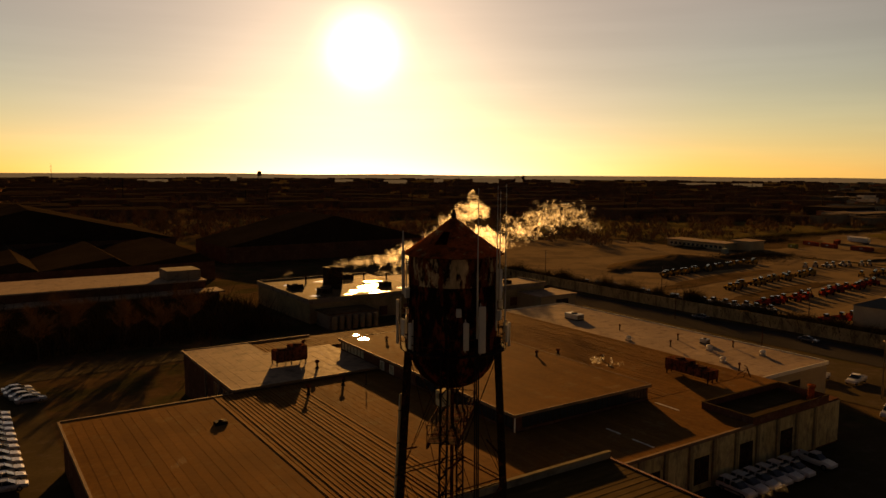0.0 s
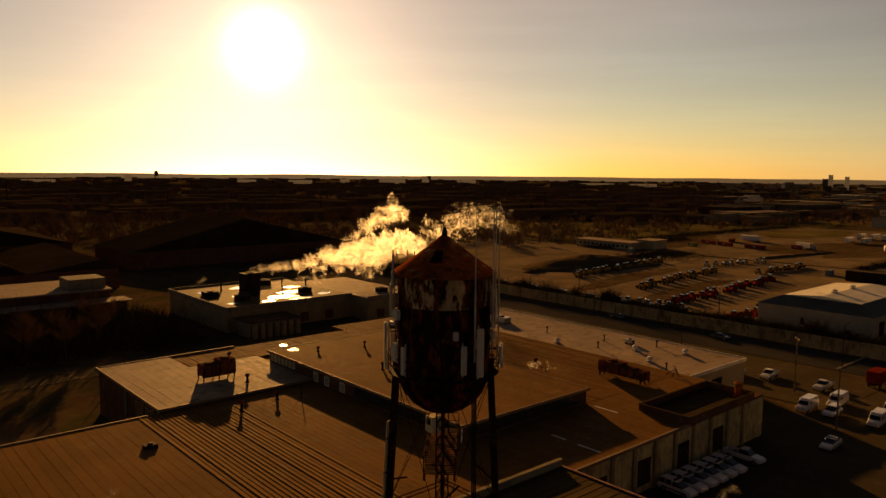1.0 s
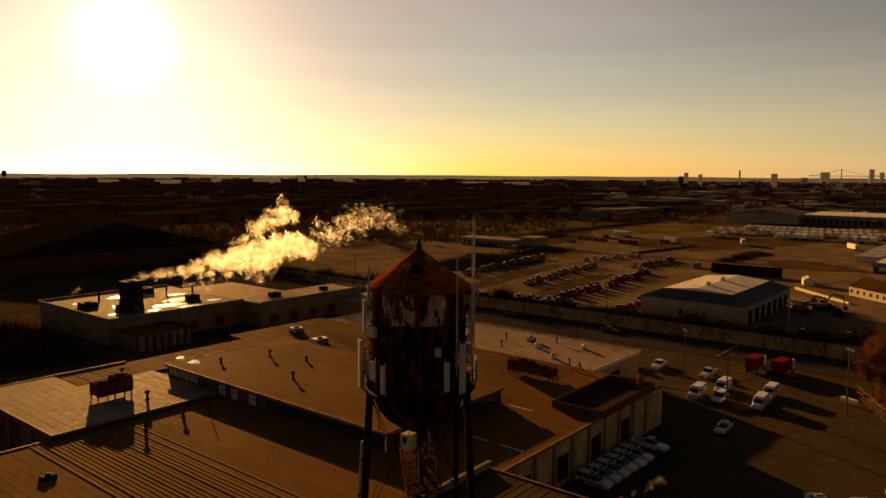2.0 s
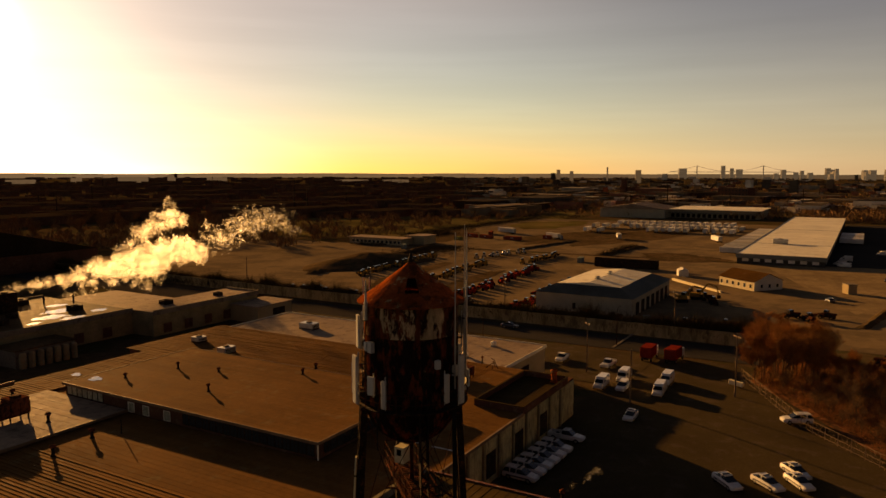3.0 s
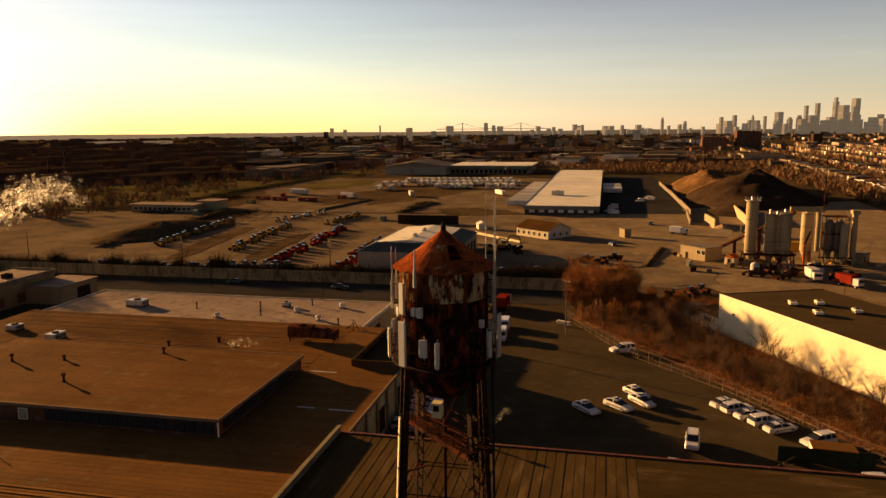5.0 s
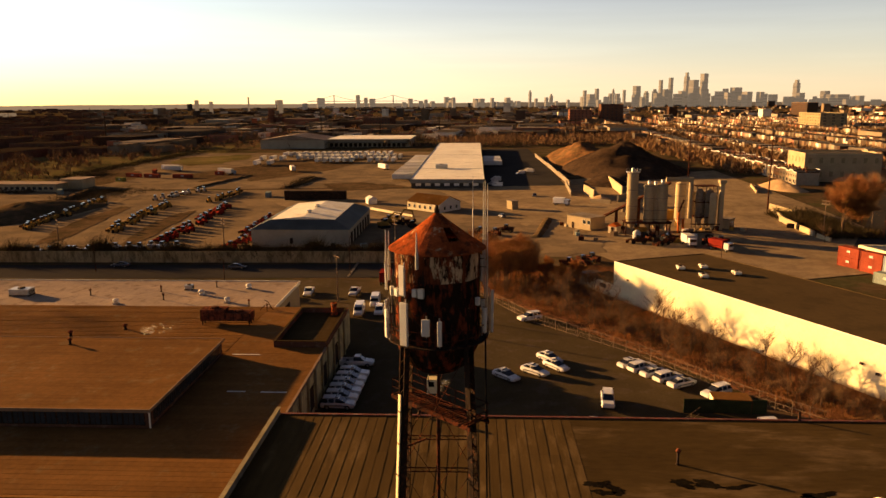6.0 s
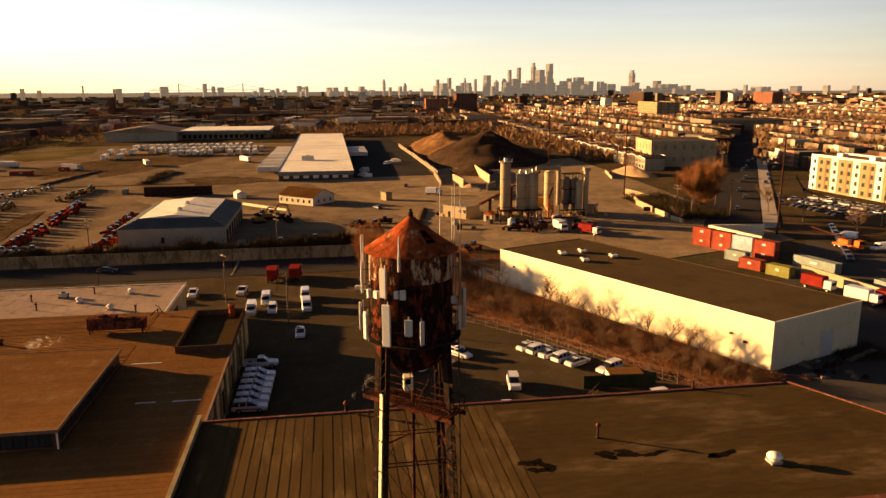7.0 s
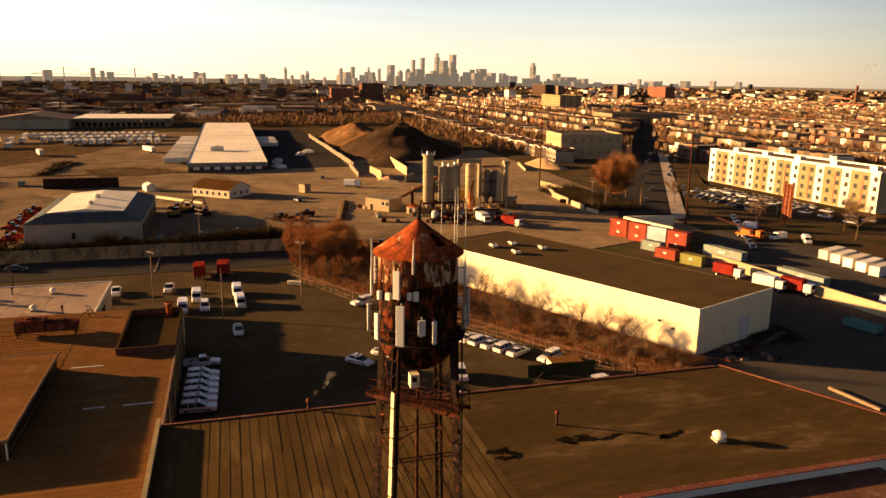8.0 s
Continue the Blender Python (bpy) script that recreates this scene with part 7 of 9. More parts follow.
def tool_store():
    t = thing("tool_store", "low storage box with a brown roof and a pale end", "store", m=pose(54.7, -35.8, 0, 0, 0, -95))
    part("body", boxes((0, 5.0, 0, 2.6, 0, 2.0)), M["screen_green"], t, "dark green sides")
    part("end_panel", boxes((-0.06, 0, 0.05, 2.55, 0.1, 2.0)), M["stucco"], t, "pale end panel")
    part("roof", boxes((-0.1, 5.1, -0.1, 2.7, 2.0, 2.12)), M["felt"], t)


tool_store()
tagged(part("concrete_barrier", boxes((-1.6, 1.6, -0.3, 0.3, 0, 0.9), bevel=0.08), M["stucco"]), "pale sunlit concrete barrier block at the lot fence", "barrier").matrix_basis = pose(116.0, -1.2, 0, 0, 0, 62)


def utility_pole(x, y, h, arms=2, material="wood", r=0.17):
    t = thing("utility_pole", "tall weathered wooden utility pole with cross arms", "pole", "utility poles", pose(x, y, ground_z(x, y), 0, 0, 40))
    bm = bmesh.new()
    tube(bm, (0, 0, -0.5), (0, 0, h), r, r * 0.65, n=8)
    part("shaft", bm, M[material], t)
    for k in range(arms):
        part("cross_arm", boxes((-1.3, 1.3, -0.07, 0.07, h - 0.7 - k * 1.1, h - 0.55 - k * 1.1)), M[material], t)
        for s in (-1.1, -0.5, 0.5, 1.1):
            bm = bmesh.new()
            lathe(bm, [(0.06, h - 0.55 - k * 1.1), (0.07, h - 0.45 - k * 1.1), (0.03, h - 0.38 - k * 1.1), (0, h - 0.38 - k * 1.1)], 6, True, (s, 0))
            part("insulator", bm, M["galv"], t)


for x, y, h, a in ((246.5, -116.3, 30, 0), (158.3, -129.4, 30, 0), (355, -116, 28, 0), (165.6, -170.8, 20, 1), (192, -133, 13, 2), (176, -150, 12, 2), (113, 28, 11, 1), (109, -2, 12, 1), (96, 14, 10, 0),
                   (158, 20, 12, 2), (162, 70, 12, 2), (164, 120, 12, 2), (168, 180, 12, 2), (190, -112, 12, 2), (215, -140, 12, 2), (260, -165, 12, 2), (310, -195, 12, 2), (370, -232, 12, 2), (440, -275, 12, 2)):
    utility_pole(x, y, h, a, "rust" if h > 20 else "wood", 0.3 if h > 20 else 0.17)


def street_lamp(x, y, h, rz):
    t = thing("street_lamp", "slim rust-brown street lamp with a curved arm", "street lamp", "street lamps", pose(x, y, ground_z(x, y), 0, 0, rz))
    bm = bmesh.new()
    tube(bm, (0, 0, 0), (0, 0, h), 0.1, 0.06, n=8)
    part("pole", bm, M["rust"], t)
    bm = bmesh.new()
    tube(bm, (0, 0, h), (0.9, 0, h + 0.4), 0.05, n=6)
    tube(bm, (0.9, 0, h + 0.4), (2.0, 0, h + 0.45), 0.045, n=6)
    part("arm", bm, M["rust"], t)
    part("lamp_head", boxes((1.9, 2.6, -0.14, 0.14, h + 0.36, h + 0.5), bevel=0.04), M["rust"], t)


for x, y, rz in ((22, 126, -80), (118, 55, 180), (212, -135, 240), (270, -170, 240), (330, -206, 240), (185, -128, 60), (128, -60, 100), (141, 30, 0), (146, 100, 0)):
    street_lamp(x, y, 9, rz)


# ---- bare trees and brush
def grow(seed, height, spread, twigs, levels=3, stem=0.55, reach=(0.5, 0.72)):
    """Trunk and limbs as bars, twigs as thin tapered slivers."""
    rng = random.Random(seed)
    bm = bmesh.new()
    tips = []

    def limb(p, d, length, r, level):
        segs = 3
        for s in range(segs):
            q = p + d * (length / segs)
            tube(bm, p, q, r * (1 - s * 0.22), r * (1 - (s + 1) * 0.22), n=6 if level == 0 else 4, caps=False)
            d = (d + Vector((rng.uniform(-1, 1), rng.uniform(-1, 1), rng.uniform(-0.2, 0.5))) * 0.16).normalized()
            p = q
            if level < levels and s >= (1 if level == 0 else 0):
                for _ in range(2 if level < 2 else 1):
                    a = rng.uniform(0, 2 * math.pi)
                    side = Vector((math.cos(a), math.sin(a), rng.uniform(0.1, 0.7))) * spread
                    limb(p, (d * 0.6 + side * 0.6).normalized(), length * rng.uniform(*reach), r * 0.5, level + 1)
            if level >= levels - 1:
                tips.append((p.copy(), d.copy()))
    limb(Vector((0, 0, -0.3)), Vector((0, 0, 1)), height * stem, height * 0.02 + 0.03, 0)
    verts, faces = [], []
    for i in range(twigs):
        p, d = tips[rng.randrange(len(tips))]
        e = (d + Vector((rng.gauss(0, 0.7), rng.gauss(0, 0.7), rng.gauss(0.1, 0.5)))).normalized() * (height * rng.uniform(0.07, 0.2))
        o = p + Vector((rng.gauss(0, 0.1), rng.gauss(0, 0.1), rng.gauss(0, 0.1)))
        s = e.cross(Vector((rng.uniform(-1, 1), rng.uniform(-1, 1), 0.3))).normalized() * (0.004 + height * 0.0006)
        u = e.cross(s).normalized() * s.length
        k = len(verts)
        verts += [tuple(o + s), tuple(o - s * 0.5 + u), tuple(o - s * 0.5 - u), tuple(o + e)]
        faces += [(k, k + 1, k + 3), (k + 1, k + 2, k + 3), (k + 2, k, k + 3)]
    return bm, verts, faces


def tree(name, seed, height, spread, twigs, label, group, crown="twigs", levels=3, stem=0.55, reach=(0.5, 0.72)):
    t = thing(name, label, "tree" if name != "shrub" else "shrub", group)
    bm, v, f = grow(seed, height, spread, twigs, levels, stem, reach)
    part("trunk", bm, M["bark"], t)
    tagged(part_raw("crown", v, f, M[crown], t), "fine bare twigs")
    return t


def plant_out(first, spots, rng):
    for k, (x, y, s) in enumerate(spots):
        m = pose(x, y, ground_z(x, y), 0, 0, rng.uniform(0, 360)) @ Matrix.Scale(s, 4)
        if k == 0:
            first.matrix_basis = m
        else:
            c = copy_thing(first, m)
            c.matrix_basis = m


def bank_spot(rng, f=None, w=None):
    """A place between the lot fence and the cream warehouse."""
    f = rng.random() if f is None else f
    w = rng.uniform(0.08, 0.85) if w is None else w
    a = Vector((124, -3)) * (1 - f) + Vector((48, -54)) * f
    b = Vector((128, -28)) * (1 - f) + Vector((54, -64)) * f
    p = a.lerp(b, w)
    return p.x, p.y


def brush(name, label, spots, seed, tall, material, spread=0.35, width=0.012, kind="stuff"):
    """Dense low brush as thin leaning slivers over a strip of ground."""
    rg = random.Random(seed)
    verts, faces = [], []
    for x, y in spots:
        g = ground_z(x, y)
        h = tall * rg.uniform(0.35, 1.2) * (0.55 + 0.8 * max(0.0, noise.noise(Vector((x * 0.22, y * 0.22, seed))) + 0.3))
        for _ in range(4):
            ox, oy = x + rg.gauss(0, spread), y + rg.gauss(0, spread)
            dx, dy = rg.gauss(0, 0.35) * h, rg.gauss(0, 0.35) * h
            a = rg.uniform(0, 6.3)
            wx, wy = width * math.cos(a), width * math.sin(a)
            z0, k = g + rg.uniform(0, 0.4) * h, len(verts)
            verts += [(ox - wx, oy - wy, z0), (ox + wx, oy + wy, z0), (ox + dx, oy + dy, z0 + h * rg.uniform(0.5, 1.0))]
            faces.append((k, k + 1, k + 2))
    return tagged(part_raw(name, verts, faces, M[material]), label, "brush", kind=kind)


rng = random.Random(21)
for s in range(4):
    plant_out(tree("tree", 40 + s, 6.6 + s * 0.5, 1.0, 420, "thin bare winter tree on the bank beside the warehouse", "trees on the bank", levels=4),
              [(*bank_spot(rng, 0.14 + (k + 0.25 * s + rng.uniform(-0.2, 0.2)) / 9.0, rng.uniform(0.15, 0.75)), rng.uniform(0.55, 0.98)) for k in range(7)], rng)
for s in range(3):
    plant_out(tree("shrub", 60 + s, 2.4, 1.4, 700, "tangled bare brown shrub on the bank", "brush on the bank", "twigs", 3),
              [(*bank_spot(rng, None, rng.uniform(0.06, 0.6)), rng.uniform(0.8, 1.6)) for k in range(40)], rng)
brush("bank_brush", "low russet and brown brush covering the bank", [bank_spot(rng, None, rng.uniform(0.0, 0.98)) for _ in range(20000)], 5, 1.0, "russet", 0.45, 0.018)
brush("bank_twigs", "grey-brown dead stalks among the bank's brush", [bank_spot(rng, None, rng.uniform(0.0, 0.98)) for _ in range(6000)], 6, 1.5, "twigs")
brush("end_brush", "russet brush on the overgrown bank at the lot's end", [(rng.uniform(121, 146), rng.uniform(-40, -3)) for _ in range(8000)], 7, 1.6, "russet")
brush("wall_hedge", "dark unclipped winter hedge along the retaining wall", [(156.5 + 0.043 * v + rng.uniform(-1.2, 2.6), v) for v in [rng.uniform(-6, 330) if k % 3 else rng.uniform(-6, 110) for k in range(46000)]], 8, 4.6, "hedge", 0.5, 0.085)
for s in range(3):
    plant_out(tree("tree", 80 + s, 10.0, 1.0, 10000, "reddish-brown bare thicket tree at the lot's end", "thicket at the lot's end", "russet", 4),
              [(rng.uniform(122, 140), rng.uniform(-15, -3), rng.uniform(0.6, 0.95)) for k in range(10)] + [(rng.uniform(119, 140), rng.uniform(-30, -15), rng.uniform(0.28, 0.42)) for k in range(7)], rng)
plant_out(tree("tree", 95, 12.0, 1.1, 30000, "large round russet bare tree beside the avenue", "avenue trees", "russet", 3, 0.32, (0.75, 1.0)), [(193.5, -119.5, 1.75), (203, -127, 1.1)], rng)
brush("avenue_scrub", "dark tangled scrub between yard and avenue", [(rng.uniform(186, 236), -112 - rng.uniform(0, 1) ** 1.5 * 17) for _ in range(5000)], 41, 3.2, "hedge", 0.8, 0.06)
plant_out(tree("tree", 97, 11.0, 1.0, 2600, "bare spreading street tree", "avenue trees"), [(127.5, -167.4, 1.1), (150, -150, 0.8), (196, -150, 0.8), (140, -175, 0.8), (180, -108, 0.5), (300, -185, 0.8)], rng)
for s in range(3):
    plant_out(tree("tree", 130 + s, 13.0, 1.0, 2200, "dark bare tree of a winter belt", "winter tree belt"),
              [(rng.uniform(-120, 420), rng.uniform(420, 620), rng.uniform(0.7, 1.2)) for k in range(30)], rng)
# unseen trees, added to throw shade over the west car park
plant_out(tree("tree", 150, 12.0, 1.0, 4500, "dense bare street tree added to shade the north road", "north road trees"),
          [(-66 + 9.0 * k + rng.uniform(-2, 2), 141 + rng.uniform(-4, 10) + 0.12 * k, rng.uniform(0.75, 1.05)) for k in range(11)], rng)
# scrub added to darken this stretch and shade the car park
brush("north_belt", "dark scrub belt added for shade north of the side road", [(rng.uniform(-150, 46), rng.uniform(140, 189)) for _ in range(9000)], 33, 6.5, "hedge", 1.2, 0.11)

tagged(part("yard_screen", boxes((296.0, 298.5, 58.0, 87.0, -3.2, 1.4)), M["dark_steel"]), "long black screened container row in the gravel yard", "screen")


def scrap_boat():
    t = thing("scrap_boat", "old dinghy hull with a red tarpaulin lying on junk", "boat", "junk beside the warehouse", pose(56.6, -73.6, 0.3, 0, 4, 250))
    bm = bmesh.new()
    hull(bm, ((-2.6, 0.6, 0.85, 0.2, 1.0), (-1.0, 0.75, 0.95, 0.0, 1.05), (1.0, 0.75, 0.95, 0.0, 1.05), (2.8, 0.05, 0.14, 0.4, 1.25)))
    part("hull", bm, M["trailer"], t)
    part("tarpaulin", boxes((-2.4, -0.4, -0.9, 0.9, 0.9, 1.15), bevel=0.1), M["red_paint"], t, "crumpled red tarpaulin")


def junk(x, y, rz, sx, sy, sz, material, label):
    ob = part("junk_pile", boxes((-sx / 2, sx / 2, -sy / 2, sy / 2, 0, sz), (-sx / 3, sx / 2.5, -sy / 2.6, sy / 3, sz, sz * 1.4), bevel=0.02), M[material])
    ob.matrix_basis = pose(x, y, 0, 0, 0, rz)
    tagged(ob, label, "junk", "junk beside the warehouse")


rj = random.Random(8)
for k in range(16):
    junk(rj.uniform(51, 60), rj.uniform(-77, -66.5), rj.uniform(0, 180), rj.uniform(0.8, 2.4), rj.uniform(0.3, 1.0), rj.uniform(0.15, 0.5),
         rj.choice(("wood", "dark_steel", "cont_grey", "wood", "rust", "dim_cream")), "heap of scrap boards and sheet metal by the warehouse wall")
brush("corner_weeds", "dark green-brown weeds at the warehouse corner", [(rj.uniform(58, 66), rj.uniform(-88, -78)) for _ in range(1000)], 12, 0.9, "hedge", 0.4, 0.03)
tagged(part("yard_kerb", boxes((0, 9.0, -0.5, 0.5, 0, 0.25), bevel=0.03), M["concrete"]), "pale concrete kerb strip in the yard", kind="structure").matrix_basis = pose(58.6, -78.5, 0, 0, 0, -63)
tagged(part("timber_barrier", boxes((0, 8.4, -0.25, 0.25, 0, 0.45), bevel=0.03), M["wood"]), "long pale timber barrier lying in the yard", "barrier").matrix_basis = pose(39.5, -75.0, 0, 0, 0, 189)


# ---- worn ground and clutter of the equipment yard
def worn_patch(name, x, y, rx, ry, rz, material, lift, label, seed):
    """A flat patch of other ground with an uneven edge."""
    rp = random.Random(seed)
    c, s = math.cos(radians(rz)), math.sin(radians(rz))
    ph = [rp.uniform(0, 6.3) for _ in range(4)]
    verts, faces, n, rings = [(x, y, ground_z(x, y) + lift)], [], 64, 5
    for j in range(1, rings + 1):
        for k in range(n):
            a = 2 * math.pi * k / n
            f = (0.85 + 0.14 * math.sin(2 * a + ph[0]) + 0.1 * math.sin(3 * a + ph[1]) + 0.06 * math.sin(7 * a + ph[2]) + 0.04 * math.sin(15 * a + ph[3])) * j / rings
            u, v = rx * f * math.cos(a), ry * f * math.sin(a)
            px, py = x + c * u - s * v, y + s * u + c * v
            verts.append((px, py, ground_z(px, py) + lift))
    for k in range(n):
        faces.append((0, 1 + k, 1 + (k + 1) % n))
    for j in range(rings - 1):
        for k in range(n):
            p, q = 1 + j * n + k, 1 + j * n + (k + 1) % n
            faces.append((p, p + n, q + n, q))
    tagged(part_raw(name, verts, faces, material), label, kind="structure")


for k, (x, y, rx, ry, rz, m, w) in enumerate(((480, 130, 130, 42, -12, "dirt", "rutted brown dirt"), (300, 175, 52, 12, 12, "pale_dirt", "pale dusty dirt"), (262, 60, 70, 9, 40, "pale_dirt", "pale dusty track"),
                                             (352, 60, 22, 26, 0, "dirt", "brown dirt"), (232, 148, 48, 7, 8, "dirt", "dark wheel-worn dirt"), (222, 115, 42, 6, 6, "dirt", "dark wheel-worn dirt"),
                                             (245, -85, 60, 22, -25, "pale_dirt", "pale trodden dust"), (205, -95, 46, 13, -30, "pale_dirt", "pale trodden dust"), (190, -30, 28, 15, 10, "gravel", "oily gravel"),
                                             (420, 235, 70, 24, 10, "dirt", "weedy dirt"), (300, -100, 60, 18, 24, "pale_dirt", "pale sandy dust"), (170, 250, 7, 60, 0, "dirt", "damp dirt"), (560, 215, 70, 30, 8, "grass", "yellowed grass"))):
    worn_patch("yard_patch", x, y, rx, ry, rz, M[m], 0.13 + 0.004 * k, "patch of %s in the equipment yard" % w, 300 + k)


def berm(x0, y0, x1, y1, h, material, label, seed):
    """A long low ridge of dumped earth."""
    rp = random.Random(seed)
    a, b = Vector((x0, y0)), Vector((x1, y1))
    e = (b - a).normalized()
    o = Vector((e.y, -e.x))
    n = max(6, int((b - a).length / 3))
    verts, faces = [], []
    for k in range(n + 1):
        p = a.lerp(b, k / n)
        hh = h * rp.uniform(0.6, 1.1) * (0.1 if k in (0, n) else 1)
        for u, z in ((-2.2, -0.3), (-0.9, 0.75), (0.2, 1.0), (1.1, 0.6), (2.4, -0.3)):
            q = p + o * (u * h * rp.uniform(0.8, 1.2))
            verts.append((q.x, q.y, ground_z(q.x, q.y) + z * hh))
    for k in range(n):
        for j in range(4):
            i = k * 5 + j
            faces.append((i, i + 5, i + 6, i + 1))
    tagged(part_raw("earth_berm", verts, faces, M[material]), label, "berm", "earth berms")


for k, (x0, y0, x1, y1, h, m) in enumerate(((345, 100, 402, 92, 1.4, "dirt"), (300, 196, 350, 205, 1.6, "dirt"), (210, 185, 290, 198, 1.5, "dirt"), (350, 150, 420, 140, 1.2, "dirt"), (190, -22, 232, -30, 1.0, "dirt"), (330, 235, 420, 250, 1.8, "dirt"))):
    berm(x0, y0, x1, y1, h, m, "long low ridge of dumped brown earth", 500 + k)
for k, (x, y, rz, c, L) in enumerate(((418, 221, 245, "cont_red", 12.2), (413, 207, 246, "cont_red", 12.2), (407, 186, 270, "cont_red", 12.2), (426, 166, 250, "cont_red", 6.06), (432, 160, 240, "cont_blue", 6.06),
                                      (448, 216, 200, "cont_red", 12.2), (390, 214, 250, "cont_green", 6.06), (330, 215, 200, "cont_grey", 6.06), (312, 100, 190, "cont_grey", 6.06))):
    container(x, y, ground_z(x, y), rz, L, c, "%s parked at the back of the equipment yard" % {"cont_red": "weathered red steel container", "cont_blue": "pale blue-grey steel container", "cont_green": "olive steel container", "cont_grey": "grey-green steel container"}[c])
tagged(part("yard_barrier", boxes((0, 33, -0.4, 0.4, 0, 1.0), bevel=0.08), M["stucco"]), "long yellowish concrete barrier lying in the sun", "barrier").matrix_basis = pose(264.4, 44.3, ground_z(255, 33), 0, 0, 223)


def tent(x, y, rz):
    t = thing("store_tent", "small white storage tent in the yard", "tent", m=pose(x, y, ground_z(x, y), 0, 0, rz))
    part("side", boxes((-3, 3, -2, 2, 0, 2.4), bevel=0.05), M["trailer"], t)
    bm = bmesh.new()
    v = [bm.verts.new(p) for p in ((-3.1, -2.1, 2.4), (-3.1, 0, 3.4), (-3.1, 2.1, 2.4), (3.1, -2.1, 2.4), (3.1, 0, 3.4), (3.1, 2.1, 2.4))]
    for f in ((0, 3, 4, 1), (1, 4, 5, 2), (0, 1, 2), (3, 5, 4)):
        bm.faces.new([v[q] for q in f])
    part("canopy", bm, M["trailer"], t)


tent(281.9, 44.1, 20)
brush("yard_scrub", "dark dry scrub along the berms of the yard", [(rng.uniform(300, 345) + rng.gauss(0, 3), 190 + rng.gauss(0, 9)) for _ in range(1500)] + [(rng.uniform(330, 440), 245 + rng.gauss(0, 5)) for _ in range(2200)]
      + [(rng.uniform(345, 400), 97 + rng.gauss(0, 2.5)) for _ in range(900)] + [(rng.uniform(640, 700), rng.uniform(225, 420)) for _ in range(3000)] + [(rng.uniform(410, 640), 262 + rng.gauss(0, 6)) for _ in range(3500)], 31, 2.2, "hedge", 0.7, 0.06)
rj = random.Random(77)
for k in range(40):
    x, y = rj.choice(((186, -38), (180, -60), (205, -88), (215, -45), (190, -70), (176, 8), (172, 24)))
    x, y = x + rj.gauss(0, 6), y + rj.gauss(0, 5)
    ob = part("yard_crate", boxes((-rj.uniform(0.6, 1.6), rj.uniform(0.6, 1.6), -0.7, 0.7, 0, rj.uniform(0.6, 1.7)), bevel=0.05), M[rj.choice(("wood", "rust", "cont_grey", "trailer", "dark_steel", "orange_paint", "cream"))])
    ob.matrix_basis = pose(x, y, ground_z(x, y) + 0.12, 0, 0, rj.uniform(0, 180))
    tagged(ob, "dusty crate or machine part lying in the plant yard", "crate", "yard clutter")


# ---- city beyond the yards
RD = Vector((0.9969, -0.0785))          # the way the terraces run
RN = Vector((0.0785, 0.9969))         # their sunny side
AV0, AVD = Vector((150, -109.5)), Vector((0.8586, -0.5126))


def clear_of_avenue(x, y, w=16.0):
    v = Vector((x, y)) - AV0
    return abs(v.x * -AVD.y + v.y * AVD.x) > w


def city_land(x, y):
    """Where terraces stand: south-east of the stockpiles, clear of avenue, hotel and plant."""
    if not clear_of_avenue(x, y):
        return False
    v = Vector((x, y)) - Vector((397, -168))
    off = v.dot(RN)
    along = v.dot(RD)
    if off > 3:
        return False
    if x < 330 and y > -240 and y < 0:
        return False
    if x < 262 and y > -330:
        return False
    if 150 < x < 300 and -240 < y < -120:
        return False
    return along > -260


def terrace_house(seed):
    rng = random.Random(seed)
    w, d, h = 5.2, 11.0, rng.choice((6.2, 6.8, 8.6))
    t = thing("terrace_house", "small brick terrace house with a flat roof and lit front", "house", "terrace houses")
    part("wall", boxes((0, w, -d, 0, -2, h)), M["row_wall"], t)
    part("roof", boxes((0.1, w - 0.1, -d + 0.1, -0.3, h, h + 0.12)), M["row_roof"], t)
    part("cornice", boxes((0, w, -0.3, 0.15, h, h + 0.4)), M["trailer"], t)
    for z in ([3.8, 6.2] if h > 8 else [3.8]):
        for x in (1.3, 3.7):
            part("window", boxes((x - 0.45, x + 0.45, 0.0, 0.05, z, z + 1.4)), M["window"], t)
    part("window", boxes((2.3, 4.2, 0.0, 0.05, 1.0, 2.5)), M["window"], t)
    part("door", boxes((0.6, 1.5, 0.0, 0.06, 0.2, 2.3)), M["dark_paint"], t)
    part("chimney", boxes((0.3, 0.8, -d * 0.5, -d * 0.5 + 0.9, h, h + 1.2)), M["brick_red"], t)
    return t


